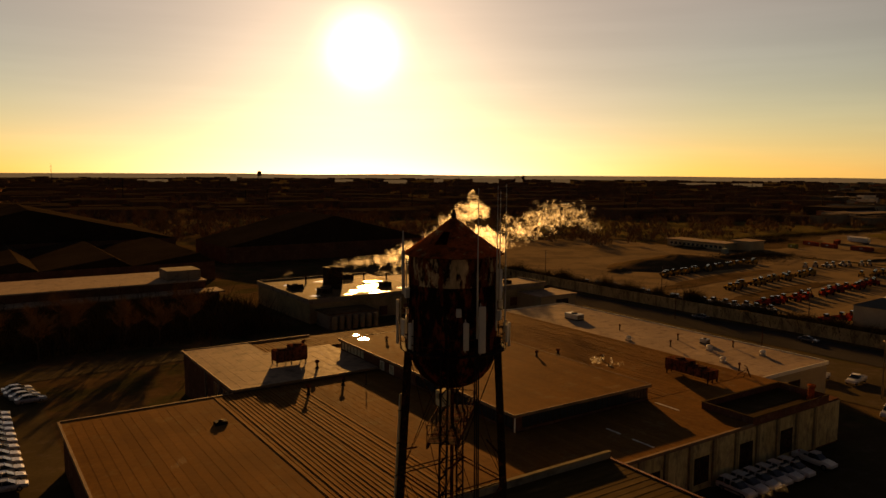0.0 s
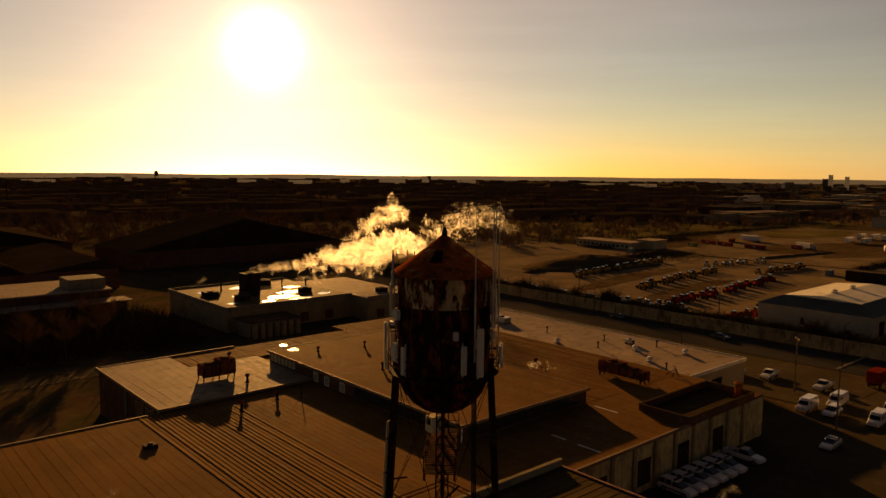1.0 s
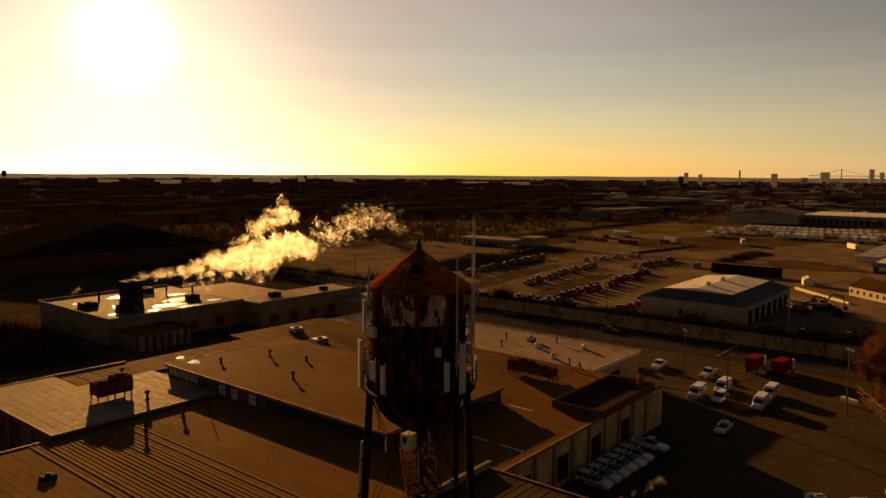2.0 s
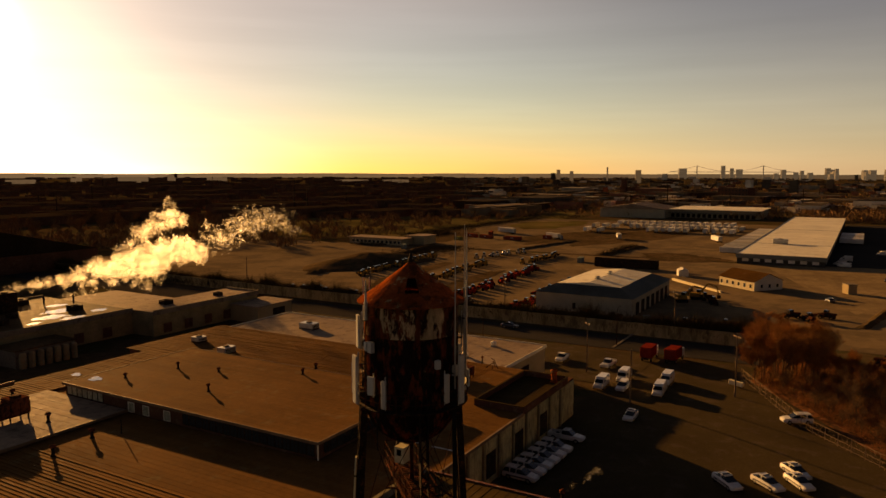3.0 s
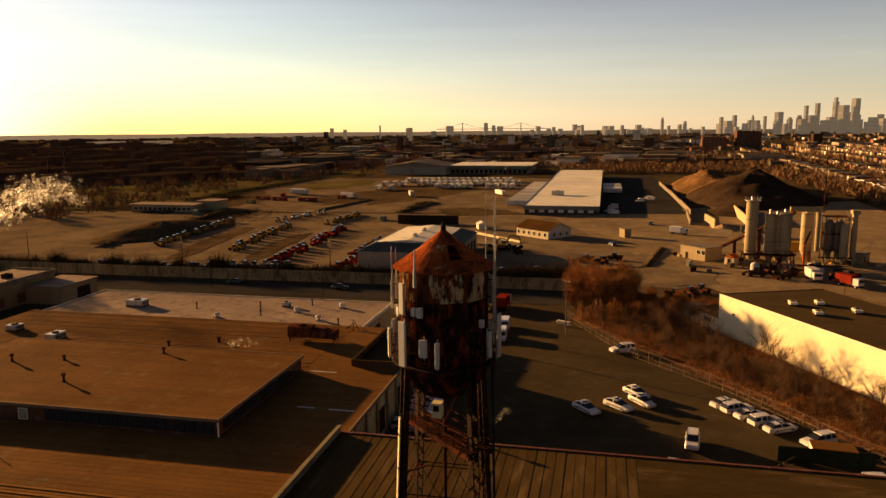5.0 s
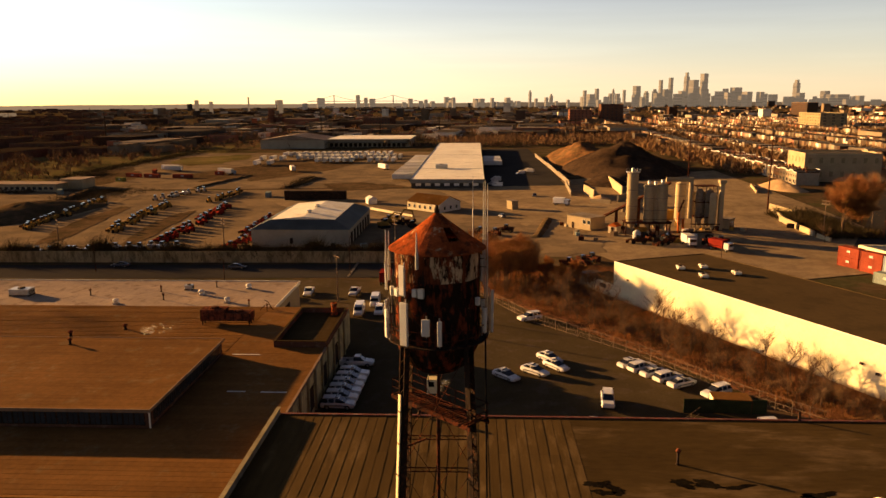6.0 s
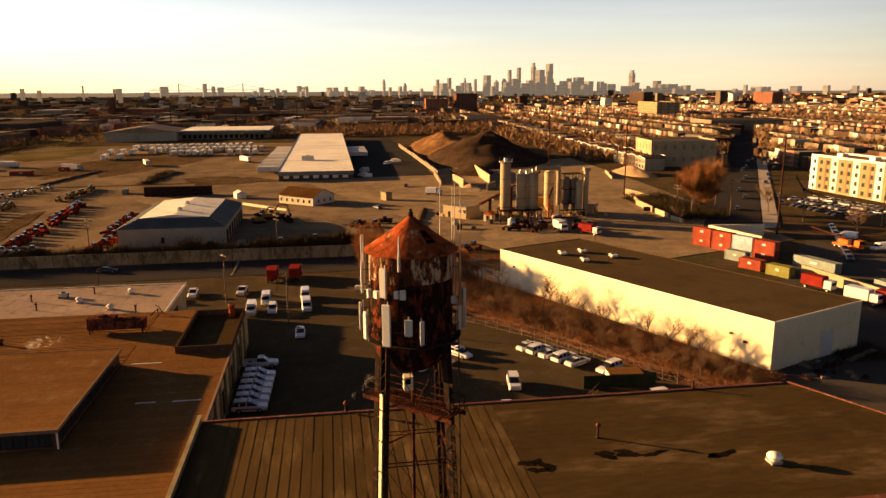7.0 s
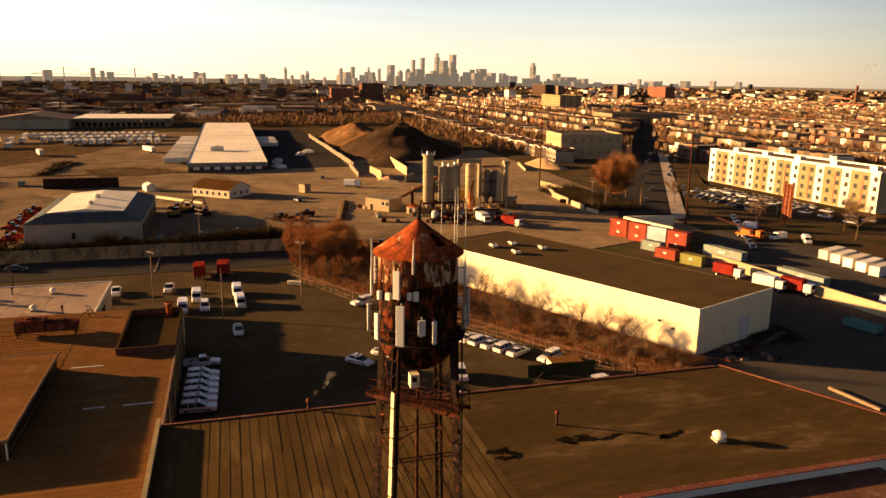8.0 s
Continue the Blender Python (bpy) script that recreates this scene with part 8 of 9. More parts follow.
def terraces():
    rng = random.Random(77)
    protos = [terrace_house(s) for s in range(3)]
    used = [False] * 3
    rz = math.degrees(math.atan2(RD.y, RD.x))
    near, far_v, far_f, roof_v, roof_f, win_v, win_f = 0, [], [], [], [], [], []

    def add(v, f, pts, quads):
        k = len(v)
        v += pts
        f += [tuple(k + q for q in qd) for qd in quads]
    CUBE = ((0, 1, 5, 4), (1, 2, 6, 5), (2, 3, 7, 6), (3, 0, 4, 7))
    rows = []
    for j in range(0, 64):
        pair = j // 2
        off = -pair * 44.0 - (14.0 if j % 2 else 0.0)
        rows.append((j, off))
    for j, off in rows:
        s = -250.0 + rng.uniform(0, 20)
        flip = j % 2 == 1
        hrow = rng.choice((6.2, 6.6, 7.2, 8.8))
        while s < 1500:
            run = rng.randint(10, 24)
            for k in range(run):
                w = 5.2
                p = Vector((397, -168)) + RD * s + RN * off
                s += w
                if not city_land(p.x, p.y) or not city_land(p.x + 5, p.y) or p.length > 1700:
                    continue
                if rng.random() < 0.05:
                    continue
                g = ground_z(p.x, p.y)
                if p.length < 560 and near < 70:
                    near += 1
                    i = rng.randrange(3)
                    q = p + (RD * w if flip else Vector((0, 0)))
                    m = pose(q.x, q.y, g, 0, 0, rz + (180 if flip else 0))
                    if not used[i]:
                        used[i] = True
                        protos[i].matrix_basis = m
                    else:
                        copy_thing(protos[i], m)
                    continue
                h = g + hrow + rng.uniform(-0.3, 0.5)
                d = 11.0 + rng.uniform(-1, 3)
                sg = 1.0 if flip else -1.0
                a, b = p, p + RD * (w - 0.04)
                c, e = b + RN * (sg * d), a + RN * (sg * d)
                lo = [(q.x, q.y, g - 2) for q in (a, b, c, e)]
                hi = [(q.x, q.y, h) for q in (a, b, c, e)]
                add(far_v, far_f, lo + hi, CUBE)
                add(roof_v, roof_f, [(q[0], q[1], h - 0.02) for q in hi], ((0, 1, 2, 3),) if not flip else ((3, 2, 1, 0),))
                if p.length < 1100:
                    out = RN * (-sg * 0.06)
                    for z in (1.2, 4.0):
                        for u in (1.2, 3.6):
                            q0, q1 = a + RD * (u - 0.5) + out, a + RD * (u + 0.5) + out
                            add(win_v, win_f, [(q0.x, q0.y, g + z), (q1.x, q1.y, g + z), (q1.x, q1.y, g + z + 1.4), (q0.x, q0.y, g + z + 1.4)], ((0, 1, 2, 3),))
            s += rng.choice((4, 12, 14))
    t = thing("distant_terraces", "hundreds of flat-roofed terrace houses in long rows", "houses", kind="stuff")
    tagged(part_raw("walls", far_v, far_f, M["row_wall"], t), kind="stuff")
    tagged(part_raw("roofs", roof_v, roof_f, M["row_roof"], t), kind="stuff")
    tagged(part_raw("windows", win_v, win_f, M["window"], t), kind="stuff")


terraces()


def block(name, label, cat, x, y, rz, w, d, h, wall, roof, group="", rows=0, cols=0, glass="window", extra=None):
    """A flat-roofed city building with windows on its four sides."""
    g = ground_z(x, y)
    t = thing(name, label, cat, group, pose(x, y, g, 0, 0, rz))
    part("wall", boxes((0, w, 0, d, -2, h)), M[wall], t)
    part("roof", boxes((0.3, w - 0.3, 0.3, d - 0.3, h, h + 0.1)), M[roof], t)
    part("parapet", boxes((0, w, 0, 0.3, h, h + 0.7), (0, w, d - 0.3, d, h, h + 0.7), (0, 0.3, 0.3, d - 0.3, h, h + 0.7), (w - 0.3, w, 0.3, d - 0.3, h, h + 0.7)), M[wall], t)
    if rows:
        first = None
        for r in range(rows):
            for c in range(cols):
                m = pose(w * (c + 0.5) / cols, d, h * (r + 0.35) / rows)
                if first is None:
                    ww, hh = w / cols * 0.34, h / rows * 0.4
                    first = part("window", boxes((-ww / 2, ww / 2, -0.02, 0.08, 0, hh)), M[glass], t)
                    first.matrix_basis = m
                else:
                    again(first, t, m)
        for r in range(rows):
            for c in range(max(2, int(cols * d / w))):
                n = max(2, int(cols * d / w))
                again(first, t, pose(0, d * (c + 0.5) / n, h * (r + 0.35) / rows, 0, 0, 90))
    return t


def hotel():
    L, h, dep = 89.8, 14.5, 17.0
    t = thing("apartment_block", "four-storey block with white and olive panels and red window strips", "building", m=pose(251.5, -204.2, 0, 0, 0, 183.7))
    # local +x runs along the front, the front faces local -y
    part("wall", boxes((0, L, 0, dep, 0, h)), M["cream"], t)
    part("roof", boxes((0.2, L - 0.2, 0.2, dep - 0.2, h, h + 0.12)), M["felt_grey"], t)
    part("parapet", boxes((-0.1, L + 0.1, -0.1, 0.25, h, h + 0.8), (-0.1, L + 0.1, dep - 0.25, dep + 0.1, h, h + 0.8)), M["white_roof"], t, "bright white parapet")
    n = 22
    olive = mat("olive_panel", (0.17, 0.165, 0.085), 0.7, vary=0.1, big=0.2, fine=2, bump=0.02)
    tall, wide = None, None
    for k in range(n):
        x0, x1 = L * k / n, L * (k + 1) / n
        part("facade_panel", boxes((x0 + 0.05, x1 - 0.05, -0.12, 0.0, 0.3, h - 0.1)), olive if k % 3 else M["trailer"], t)
        if k % 3 == 2:
            part("accent_strip", boxes((x0 + 1.0, x0 + 1.7, -0.16, -0.1, 1.0, h - 1.2)), M["brick_red"], t)
        for r in range(4):
            m = pose((x0 + x1) / 2 + 0.4, -0.14, 1.2 + r * 3.45)
            if tall is None:
                tall = part("window", boxes((-0.75, 0.75, -0.05, 0.04, 0, 1.6)), M["window"], t)
                tall.matrix_basis = m
                wide = part("sill", boxes((-0.85, 0.85, -0.12, 0.04, -0.12, 0)), M["brick_red"], tall)
            else:
                w = again(tall, t, m)
                again(wide, w, Matrix())
    for k in range(5):
        part("roof_unit", boxes((8 + k * 18, 11 + k * 18, 6, 9, h + 0.12, h + 1.6)), M["galv"], t)


hotel()
block("brick_factory", "yellow-brick factory with a long windowless sunny side", "building", 346.0, -211.5, -4.5, 26, 38, 14.0, "cream", "row_roof", "", 2, 5, "dim_cream")
block("brick_factory", "tall pale loft building above the terraces", "building", 948, -484, -4.5, 80, 33, 23, "dim_cream", "row_roof", "loft buildings", 6, 8)
block("brick_factory", "red-brick mill with a dark side", "building", 1480, -238, -4.5, 60, 45, 26, "brick_red", "row_roof", "loft buildings", 5, 9)
block("brick_factory", "dark brick warehouse beside a red mill", "building", 1480, -300, -4.5, 60, 44, 36, "brick", "row_roof", "loft buildings", 6, 8)
block("brick_factory", "red-brick apartment tower far off", "building", 1500, -1000, 10, 60, 30, 30, "brick_red", "row_roof", "loft buildings", 7, 10)
block("brick_factory", "pale slab of flats far off", "building", 1650, -760, 10, 60, 26, 34, "row_wall", "row_roof", "loft buildings", 8, 10)
block("brick_factory", "brown mill with a tower far off", "building", 1200, 140, -4.5, 50, 46, 20, "brick", "row_roof", "loft buildings", 3, 10)
def church(x, y):
    t = block("church", "dark stone church with a square tower far off", "church", x, y, -4.5, 40, 22, 14, "brick", "row_roof")
    part("tower", boxes((-9, 0, 6, 16, -2, 32), bevel=0.3), M["brick"], t, "square dark stone tower")
    for u, v in ((-8.6, 6.4), (-0.4, 6.4), (-8.6, 15.6), (-0.4, 15.6)):
        part("pinnacle", boxes((u - 0.8, u + 0.8, v - 0.8, v + 0.8, 32, 36), bevel=0.3), M["brick"], t)


church(1500, 410)



def billboard(x, y, rz, h, w, hh):
    t = thing("billboard", "rusty billboard frame seen from behind on steel posts", "billboard", "billboards", pose(x, y, ground_z(x, y), 0, 0, rz))
    for s in (-1, 0, 1):
        part("post", boxes((s * w * 0.35 - 0.12, s * w * 0.35 + 0.12, -0.12, 0.12, 0, h)), M["rust"], t)
    part("board", boxes((-w / 2, w / 2, 0.12, 0.25, h - hh, h)), M["rust_red"], t)
    for k in range(6):
        z = h - hh + hh * (k + 0.5) / 6
        part("batten", boxes((-w / 2, w / 2, -0.02, 0.1, z - 0.05, z + 0.05)), M["rust"], t)


billboard(152.5, -163, 158, 13.5, 9.0, 10.4)
billboard(1289, 396, 60, 18, 14, 8)


# ---- car parks with many cars, far off
fleet(car_far("silver_paint", "small far car in the big car park", "cars in the plaza car park"),
      [(150 + (k % 9) * 9 + rng.uniform(-1, 1), -186 - 9 * (k // 9) + rng.uniform(-1, 1) + 2.2 * (k % 9) * 0, 15 + rng.uniform(-4, 4)) for k in range(14)] +
      [(175 + 3.1 * k, -193 + 0.3 * k, 95) for k in range(16) if k % 5] + [(180 + 3.1 * k, -180 + 0.3 * k, 95) for k in range(14) if k % 4])
fleet(car_far("dark_paint", "dark far car in the big car park", "cars in the plaza car park"),
      [(172 + 3.1 * k, -170 + 0.2 * k, 95) for k in range(12) if k % 3] + [(124 + 5 * k, -128 - 3 * k, 150) for k in range(9)] + [(205 + 14 * k + rng.uniform(-5, 5), -142 - 9 * k, -31) for k in range(14) if k % 3 != 1] + [(216 + 16 * k + rng.uniform(-6, 6), -166 - 9.6 * k, 149) for k in range(14) if k % 4 != 2])
fleet(car_van("white_paint", "white van among vehicles of the repair yard", "repair yard vehicles"), [(149, -146, 40), (133, -144, 100), (127, -149, 150)])


# ---- far belt: low sheds, trees, masts
def far_belt():
    rng = random.Random(99)
    v, f, rv, rf, tv, tf = [], [], [], [], [], []
    nv, nf, nrv, nrf = [], [], [], []
    for i in range(4200):
        a = radians(rng.uniform(-25, 150))          # from north, clockwise
        r = 700 * (4700 / 700) ** rng.random()
        x, y = r * math.sin(a), r * math.cos(a)
        city = math.degrees(a) > 62
        if r < 1650 and (city_land(x, y) and x > 380):
            continue
        if x < 850 and -160 < y < 300 and r < 900:
            continue
        if r < 1500 and math.degrees(a) < 62 and rng.random() < 0.55:
            continue
        big = rng.random() < (0.12 if city else 0.35)
        w, d, h = (rng.uniform(30, 90), rng.uniform(20, 60), rng.uniform(6, 12)) if big else (rng.uniform(12, 45), rng.uniform(10, 16), rng.uniform(6, 9))
        if city and rng.random() < 0.03 and r > 1500:
            w, d, h = rng.uniform(15, 35), rng.uniform(12, 20), rng.uniform(16, 38)
        th = radians(-4.5) + (math.pi / 2 if rng.random() < 0.25 else 0)
        g = ground_z(x, y)
        c, s = math.cos(th), math.sin(th)
        pts = [(x + c * p - s * q, y + s * p + c * q) for p, q in ((-w / 2, -d / 2), (w / 2, -d / 2), (w / 2, d / 2), (-w / 2, d / 2))]
        wv, wf, tops_v, tops_f = (v, f, rv, rf) if city else (nv, nf, nrv, nrf)
        k = len(wv)
        wv += [(*p, g - 3) for p in pts] + [(*p, g + h) for p in pts]
        wf += [tuple(k + q for q in qd) for qd in ((0, 1, 5, 4), (1, 2, 6, 5), (2, 3, 7, 6), (3, 0, 4, 7))]
        k = len(tops_v)
        tops_v += [(*p, g + h - 0.05) for p in pts]
        tops_f.append((k, k + 1, k + 2, k + 3))
    t = thing("distant_district", "far sheds and house rows fading towards the horizon", "buildings", kind="stuff")
    tagged(part_raw("walls", v, f, M["row_wall"], t), kind="stuff")
    tagged(part_raw("roofs", rv, rf, M["row_roof"], t), kind="stuff")
    t = thing("distant_works", "far dark works and sheds on the sunrise side", "buildings", kind="stuff")
    tagged(part_raw("walls", nv, nf, M["brick"], t), kind="stuff")
    tagged(part_raw("roofs", nrv, nrf, M["shed_roof"], t), kind="stuff")
    # winter trees as clusters of thin upright slivers
    for i in range(27000):
        a = radians(rng.uniform(-30, 150) if i < 15000 else rng.uniform(88, 150))
        r = 330 * (4600 / 330) ** (rng.random() if i < 15000 else rng.random() * 0.5)
        x, y = r * math.sin(a), r * math.cos(a)
        deg = math.degrees(a)
        if x < 700 and -150 < y < 270 and r < 760:
            continue
        if r < 420 and deg > 62:
            continue
        if not clear_of_avenue(x, y, 11):
            continue
        if deg < 45 and r < 420:
            continue
        n = 26 if r < 1200 else 12
        size = rng.uniform(0.7, 1.3) * (6.0 if r < 900 else 7.5)
        g = ground_z(x, y)
        for q in range(n):
            u, w = rng.uniform(0, 2 * math.pi), rng.random() ** 0.5 * size * 0.55
            z = g + size * rng.uniform(0.15, 0.75)
            px, py = x + w * math.cos(u), y + w * math.sin(u)
            l = size * rng.uniform(0.25, 0.5)
            dx, dy = rng.uniform(-0.6, 0.6) * l, rng.uniform(-0.6, 0.6) * l
            b = l * rng.uniform(0.1, 0.22)
            k = len(tv)
            ux, uy = math.cos(u + 1.3) * b, math.sin(u + 1.3) * b
            tv += [(px - ux, py - uy, z), (px + ux, py + uy, z), (px + dx, py + dy, z + l)]
            tf.append((k, k + 1, k + 2))
    tagged(part_raw("distant_trees", tv, tf, M["twigs"]), "brown leafless winter trees scattered through the district", "trees", kind="stuff")


far_belt()


def far_tower(az, height, width, dist, label, material="haze_city", name="high_rise", cap=0.0):
    a = radians(az)
    x, y = dist * math.sin(a), dist * math.cos(a)
    g = ground_z(x, y)
    t = thing(name, label, "tower", "skyline towers", pose(x, y, g, 0, 0, 17))
    hh = height - g
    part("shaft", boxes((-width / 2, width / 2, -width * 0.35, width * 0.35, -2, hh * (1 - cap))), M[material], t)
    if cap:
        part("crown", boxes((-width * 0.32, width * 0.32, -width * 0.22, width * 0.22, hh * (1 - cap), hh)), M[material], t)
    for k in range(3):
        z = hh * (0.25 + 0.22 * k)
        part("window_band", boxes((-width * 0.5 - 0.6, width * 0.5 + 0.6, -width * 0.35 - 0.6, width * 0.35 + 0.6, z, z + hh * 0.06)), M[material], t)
    return t


# skyline towers carry the emissive haze in their material
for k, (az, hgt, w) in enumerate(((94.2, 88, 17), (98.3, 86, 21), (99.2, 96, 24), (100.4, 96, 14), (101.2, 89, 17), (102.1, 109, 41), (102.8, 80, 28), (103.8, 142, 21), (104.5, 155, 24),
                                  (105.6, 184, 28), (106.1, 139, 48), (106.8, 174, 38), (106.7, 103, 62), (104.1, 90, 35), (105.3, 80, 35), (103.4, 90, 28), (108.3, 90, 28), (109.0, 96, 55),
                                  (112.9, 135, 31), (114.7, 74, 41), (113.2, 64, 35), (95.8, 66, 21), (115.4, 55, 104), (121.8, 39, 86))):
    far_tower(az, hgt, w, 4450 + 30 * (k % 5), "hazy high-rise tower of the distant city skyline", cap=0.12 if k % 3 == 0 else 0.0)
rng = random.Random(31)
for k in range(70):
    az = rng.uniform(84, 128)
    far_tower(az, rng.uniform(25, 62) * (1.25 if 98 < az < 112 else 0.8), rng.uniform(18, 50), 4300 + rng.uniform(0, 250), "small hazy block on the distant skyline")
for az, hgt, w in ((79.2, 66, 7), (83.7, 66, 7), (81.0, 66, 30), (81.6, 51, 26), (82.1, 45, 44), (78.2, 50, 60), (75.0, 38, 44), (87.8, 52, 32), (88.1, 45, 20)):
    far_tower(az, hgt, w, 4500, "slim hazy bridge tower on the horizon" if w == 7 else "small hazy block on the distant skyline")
# these blocks share the far land's emissive haze
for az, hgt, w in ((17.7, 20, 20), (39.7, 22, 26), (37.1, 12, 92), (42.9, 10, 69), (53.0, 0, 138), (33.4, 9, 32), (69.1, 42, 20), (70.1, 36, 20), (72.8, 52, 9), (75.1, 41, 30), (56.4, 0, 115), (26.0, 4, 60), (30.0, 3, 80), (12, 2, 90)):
    far_tower(az, hgt, w, 3000, "dark hazy block on the far riverside horizon", "haze_land")


def bridge():
    """The far suspension bridge between its two towers."""
    t = thing("suspension_bridge", "faint suspension bridge on the horizon", "bridge")
    d = 4500

    def at(az, z):
        a = radians(az)
        return Vector((d * math.sin(a), d * math.cos(a), z))
    bm = bmesh.new()
    tube(bm, at(77.2, 30), at(85.7, 30), 1.6, n=4)
    # the bridge wears the same emissive haze
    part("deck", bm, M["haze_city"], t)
    for a0, a1, z0, z1, sag in ((77.2, 79.2, 30, 66, 4), (79.2, 83.7, 66, 66, 33), (83.7, 85.7, 66, 30, 4)):
        bm = bmesh.new()
        n = 14
        for k in range(n):
            f0, f1 = k / n, (k + 1) / n
            p = at(a0 + (a1 - a0) * f0, z0 + (z1 - z0) * f0 - sag * 4 * f0 * (1 - f0))
            q = at(a0 + (a1 - a0) * f1, z0 + (z1 - z0) * f1 - sag * 4 * f1 * (1 - f1))
            tube(bm, p, q, 0.9, n=4)
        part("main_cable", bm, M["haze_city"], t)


bridge()


def far_tank(az, hgt, dist):
    a = radians(az)
    x, y = dist * math.sin(a), dist * math.cos(a)
    g = ground_z(x, y)
    t = thing("far_water_tank", "small dark water tank on legs against the sunrise", "water tower", "far water tanks", pose(x, y, g))
    h = hgt - g
    bm = bmesh.new()
    lathe(bm, [(0, h * 0.55), (h * 0.16, h * 0.6), (h * 0.16, h * 0.9), (0, h)], 12)
    part("tank", bm, M["dark_steel"], t)
    for k in range(4):
        b = math.pi / 4 + k * math.pi / 2
        bm = bmesh.new()
        tube(bm, (h * 0.18 * math.cos(b), h * 0.18 * math.sin(b), 0), (h * 0.13 * math.cos(b), h * 0.13 * math.sin(b), h * 0.62), h * 0.02, n=5)
        part("leg", bm, M["dark_steel"], t)


far_tank(19.6, 37, 3000)
far_tank(40.0, 26, 3000)


def mast(az, dist, h):
    a = radians(az)
    x, y = dist * math.sin(a), dist * math.cos(a)
    t = thing("lattice_mast", "thin dark mast rising from the far district", "mast", "masts and chimneys", pose(x, y, ground_z(x, y)))
    bm = bmesh.new()
    tube(bm, (0, 0, 0), (0, 0, h), 0.9, 0.5, n=6)
    part("shaft", bm, M["dark_steel"], t)
    part("arm", boxes((-2.6, 2.6, -0.3, 0.3, h * 0.86, h * 0.86 + 0.5)), M["dark_steel"], t)


for k in range(46):
    mast(rng.uniform(2, 100), rng.uniform(700, 2600), rng.uniform(16, 36))
mast(5.4, 2600, 66)


def far_chimney(x, y, h):
    t = thing("factory_chimney", "tall thin dark chimney of a far works", "chimney", m=pose(x, y, ground_z(x, y)))
    bm = bmesh.new()
    tube(bm, (0, 0, 0), (0, 0, h), 3.2, 2.2, n=12)
    part("stack", bm, M["brick"], t)
    part("works_hall", boxes((-30, 40, -12, 12, 0, 11)), M["brick_red"], t)


CHIM = (1018.0, -1046.0)
far_chimney(*CHIM, 42)


# ---- steam drifting from the plant's stacks
def steam_material(name, thick):
    m = bpy.data.materials.new(name)
    m.use_nodes = True
    nt = m.node_tree
    n, link = nt.nodes, nt.links.new
    n.remove(n["Principled BSDF"])
    geo = n.new("ShaderNodeNewGeometry")
    r = n.new("ShaderNodeMapRange")
    r.inputs[3].default_value, r.inputs[4].default_value = thick * 0.4, thick * 1.6
    link(geo.outputs["Random Per Island"], r.inputs[0])
    tr, tl, df = n.new("ShaderNodeBsdfTransparent"), n.new("ShaderNodeBsdfTranslucent"), n.new("ShaderNodeBsdfDiffuse")
    tl.inputs[0].default_value = df.inputs[0].default_value = (0.98, 0.97, 0.95, 1)
    fw = n.new("ShaderNodeBsdfRefraction")
    fw.inputs["Roughness"].default_value, fw.inputs["IOR"].default_value = 0.75, 1.33
    a, b, c = n.new("ShaderNodeMixShader"), n.new("ShaderNodeMixShader"), n.new("ShaderNodeMixShader")
    c.inputs[0].default_value = 0.2
    link(tl.outputs[0], c.inputs[1])
    link(df.outputs[0], c.inputs[2])
    a.inputs[0].default_value = 0.5
    link(fw.outputs[0], a.inputs[1])
    link(c.outputs[0], a.inputs[2])
    link(r.outputs[0], b.inputs[0])
    link(tr.outputs[0], b.inputs[1])
    link(a.outputs[0], b.inputs[2])
    link(b.outputs[0], n["Material Output"].inputs[0])
    return m


STEAM, SHRED = steam_material("steam", 0.11), steam_material("torn_steam", 0.07)
scene.cycles.transparent_max_bounces = 64


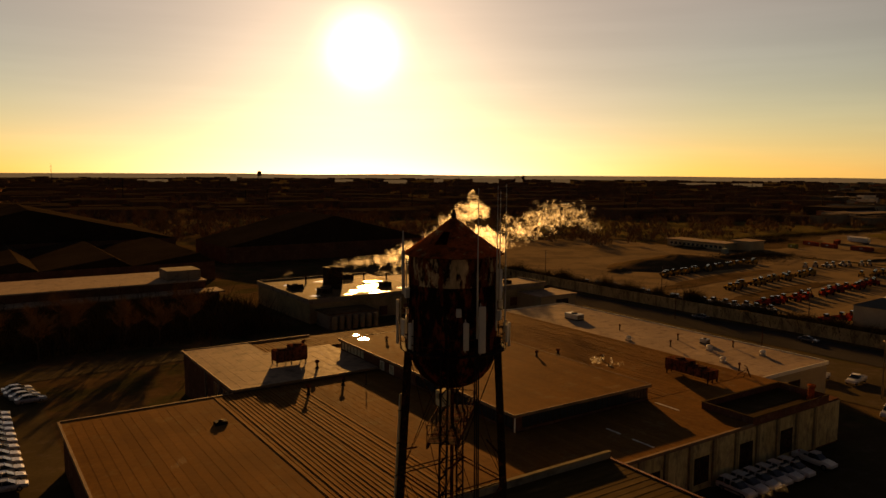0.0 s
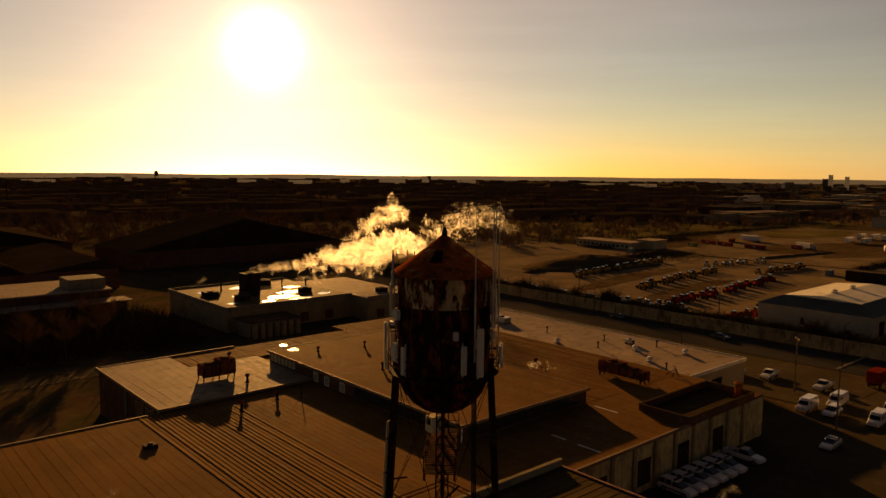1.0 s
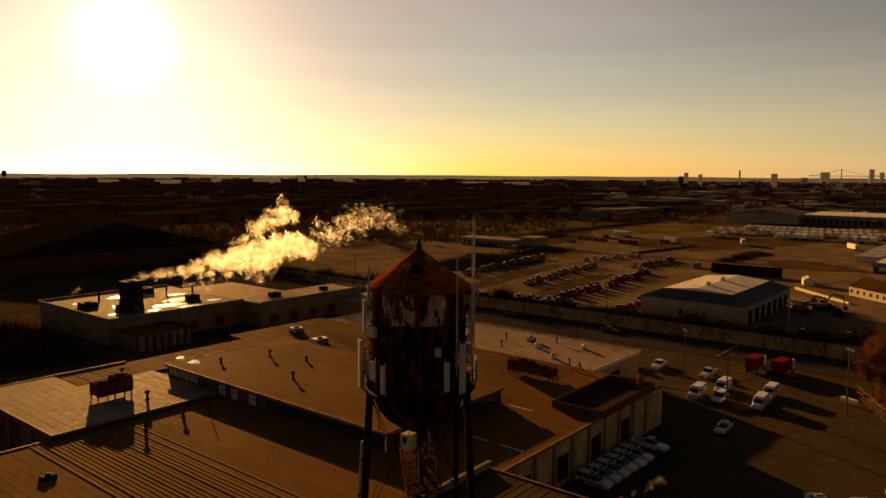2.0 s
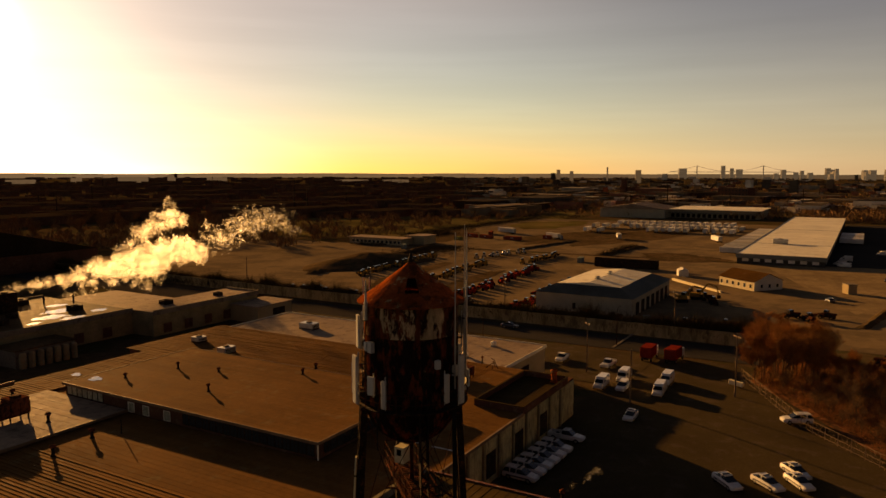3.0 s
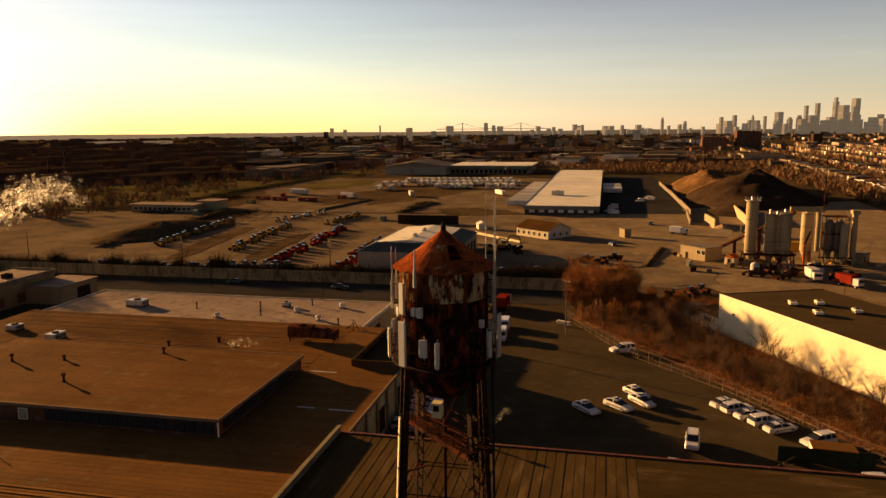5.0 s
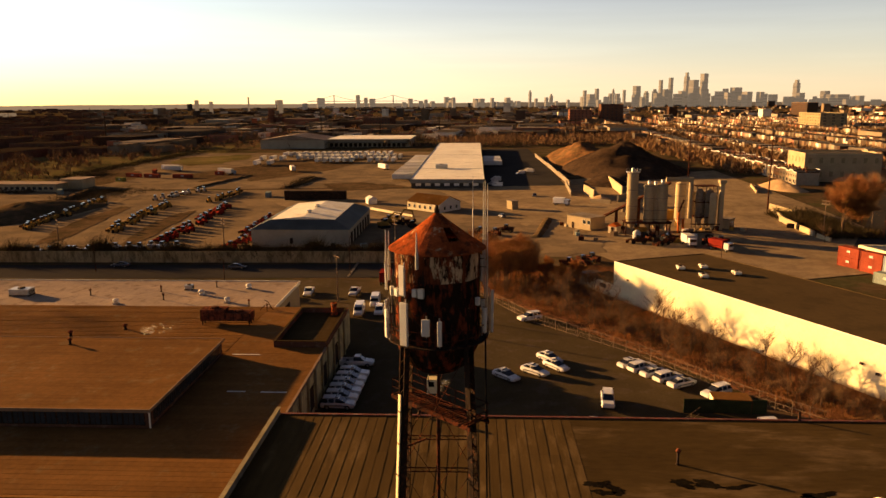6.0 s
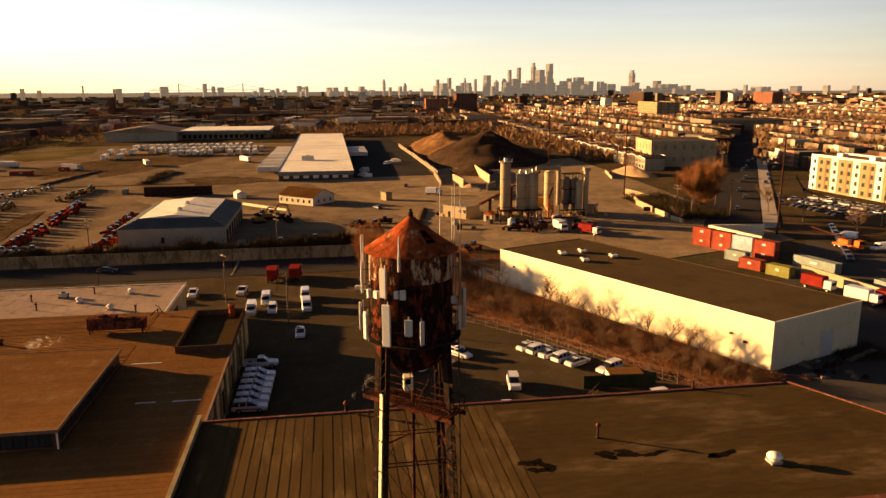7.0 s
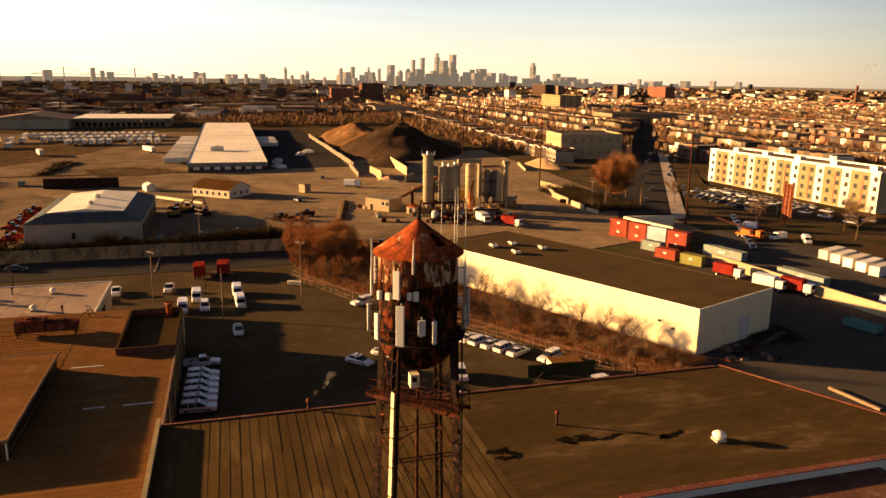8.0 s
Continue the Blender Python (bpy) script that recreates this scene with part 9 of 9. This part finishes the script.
def plume(path, r0, r1, count, seed, label, material=STEAM, gaps=0.0):
    """A cloud of very many small drops: billows strung along a drifting line, torn by turbulence."""
    rng = random.Random(seed)
    pts = [Vector(p) for p in path]
    far = Vector((seed * 7.3, seed * 3.1, 0))
    billows = []
    n = max(14, int(150 * min(1.0, count / 60000)))
    for j in range(n):
        f = (j + rng.random()) / n
        u = f * (len(pts) - 1)
        k = min(int(u), len(pts) - 2)
        rad = r0 + (r1 - r0) * f
        off = Vector((rng.gauss(0, 0.4), rng.gauss(0, 0.4), rng.gauss(0.1, 0.45))) * rad
        billows.append((pts[k].lerp(pts[k + 1], u - k) + off, rad * rng.uniform(0.3, 0.85), rad))
    total = sum(r * r for _, r, _ in billows)
    verts, faces = [], []
    for c0, r, rad in billows:
        made, tries, want = 0, 0, count * r * r / total
        while made < want and tries < want * 6:
            tries += 1
            way = Vector((rng.gauss(0, 1), rng.gauss(0, 1), rng.gauss(0, 1))).normalized()
            c = c0 + way * (r * rng.random() ** 0.45)
            q = c / max(rad, 0.1) + far
            c = c + noise.noise_vector(q * 1.1) * (rad * 0.55) + noise.noise_vector(q * 3.1) * (rad * 0.22)
            if noise.noise(q * 1.5) < gaps + rng.uniform(-0.12, 0.12):
                continue
            made += 1
            s = rad * rng.uniform(0.03, 0.08)
            a = Vector((rng.uniform(-1, 1), rng.uniform(-1, 1), rng.uniform(-1, 1))).normalized() * s
            d = a.orthogonal().normalized() * s
            i = len(verts)
            verts += [tuple(c + a), tuple(c - a * 0.5 + d * 0.9), tuple(c - a * 0.5 - d * 0.9)]
            faces.append((i, i + 1, i + 2))
    ob = part_raw("steam_plume", verts, faces, material)
    return tagged(ob, label, "steam", "steam plumes", "stuff")


plume([(73.5, 171.5, 10.5), (82, 171, 10.5), (94, 170, 11.2), (106, 171, 12.3), (120, 171, 14), (136, 171, 16)], 0.9, 4.4, 130000, 1, "white backlit steam cloud drifting from the plant roof", STEAM, -0.22)
plume([(70, 166, 5), (84, 167, 6), (100, 168, 8), (120, 169, 9)], 0.9, 2.8, 14000, 8, "low white steam crawling over the wet roof", SHRED)
plume([(104, 171, 14), (114, 171, 20), (121, 171, 25), (130, 171, 27)], 2.0, 4.2, 24000, 11, "torn upper shreds of the backlit steam cloud", SHRED, 0.12)
plume([(140, 171, 17), (154, 170, 20), (166, 171, 23), (184, 171, 21)], 4.5, 4.0, 20000, 2, "thin trailing steam beyond the main cloud", SHRED, 0.14)
plume([(150, 171, 24), (157, 171, 27), (166, 170, 27)], 1.2, 2.4, 2600, 14, "small loose shred of steam above the cloud", SHRED)
plume([(60, 183, 5.0), (62, 183, 6.5), (64, 183, 7.5)], 0.3, 1.1, 1500, 3, "small steam wisp at the plant's corner", SHRED)
plume([(65.5, 42.4, 9.0), (63.2, 43.6, 9.3), (61.4, 45.0, 9.5), (59.6, 46.4, 9.7)], 0.2, 0.75, 6500, 4, "small sunlit steam wisp over the hall roof", STEAM)
plume([(-7, 45, 6.6), (-5.8, 44.6, 7.3), (-4.4, 44.5, 8.0)], 0.12, 0.5, 2000, 5, "small steam wisp over the low roof", SHRED)
plume([(35.0, 4.0, 9.0), (35.4, 3.4, 9.5), (36.0, 2.2, 10.2), (36.9, 0.8, 11.0)], 0.12, 0.62, 3600, 6, "small steam wisp from a vent at the roof edge", SHRED)
plume([(CHIM[0], CHIM[1], 46), (CHIM[0] - 6, CHIM[1] - 8, 62), (CHIM[0] - 12, CHIM[1] - 16, 78)], 2.5, 7.0, 2500, 21, "white smoke rising from the far chimney", STEAM)
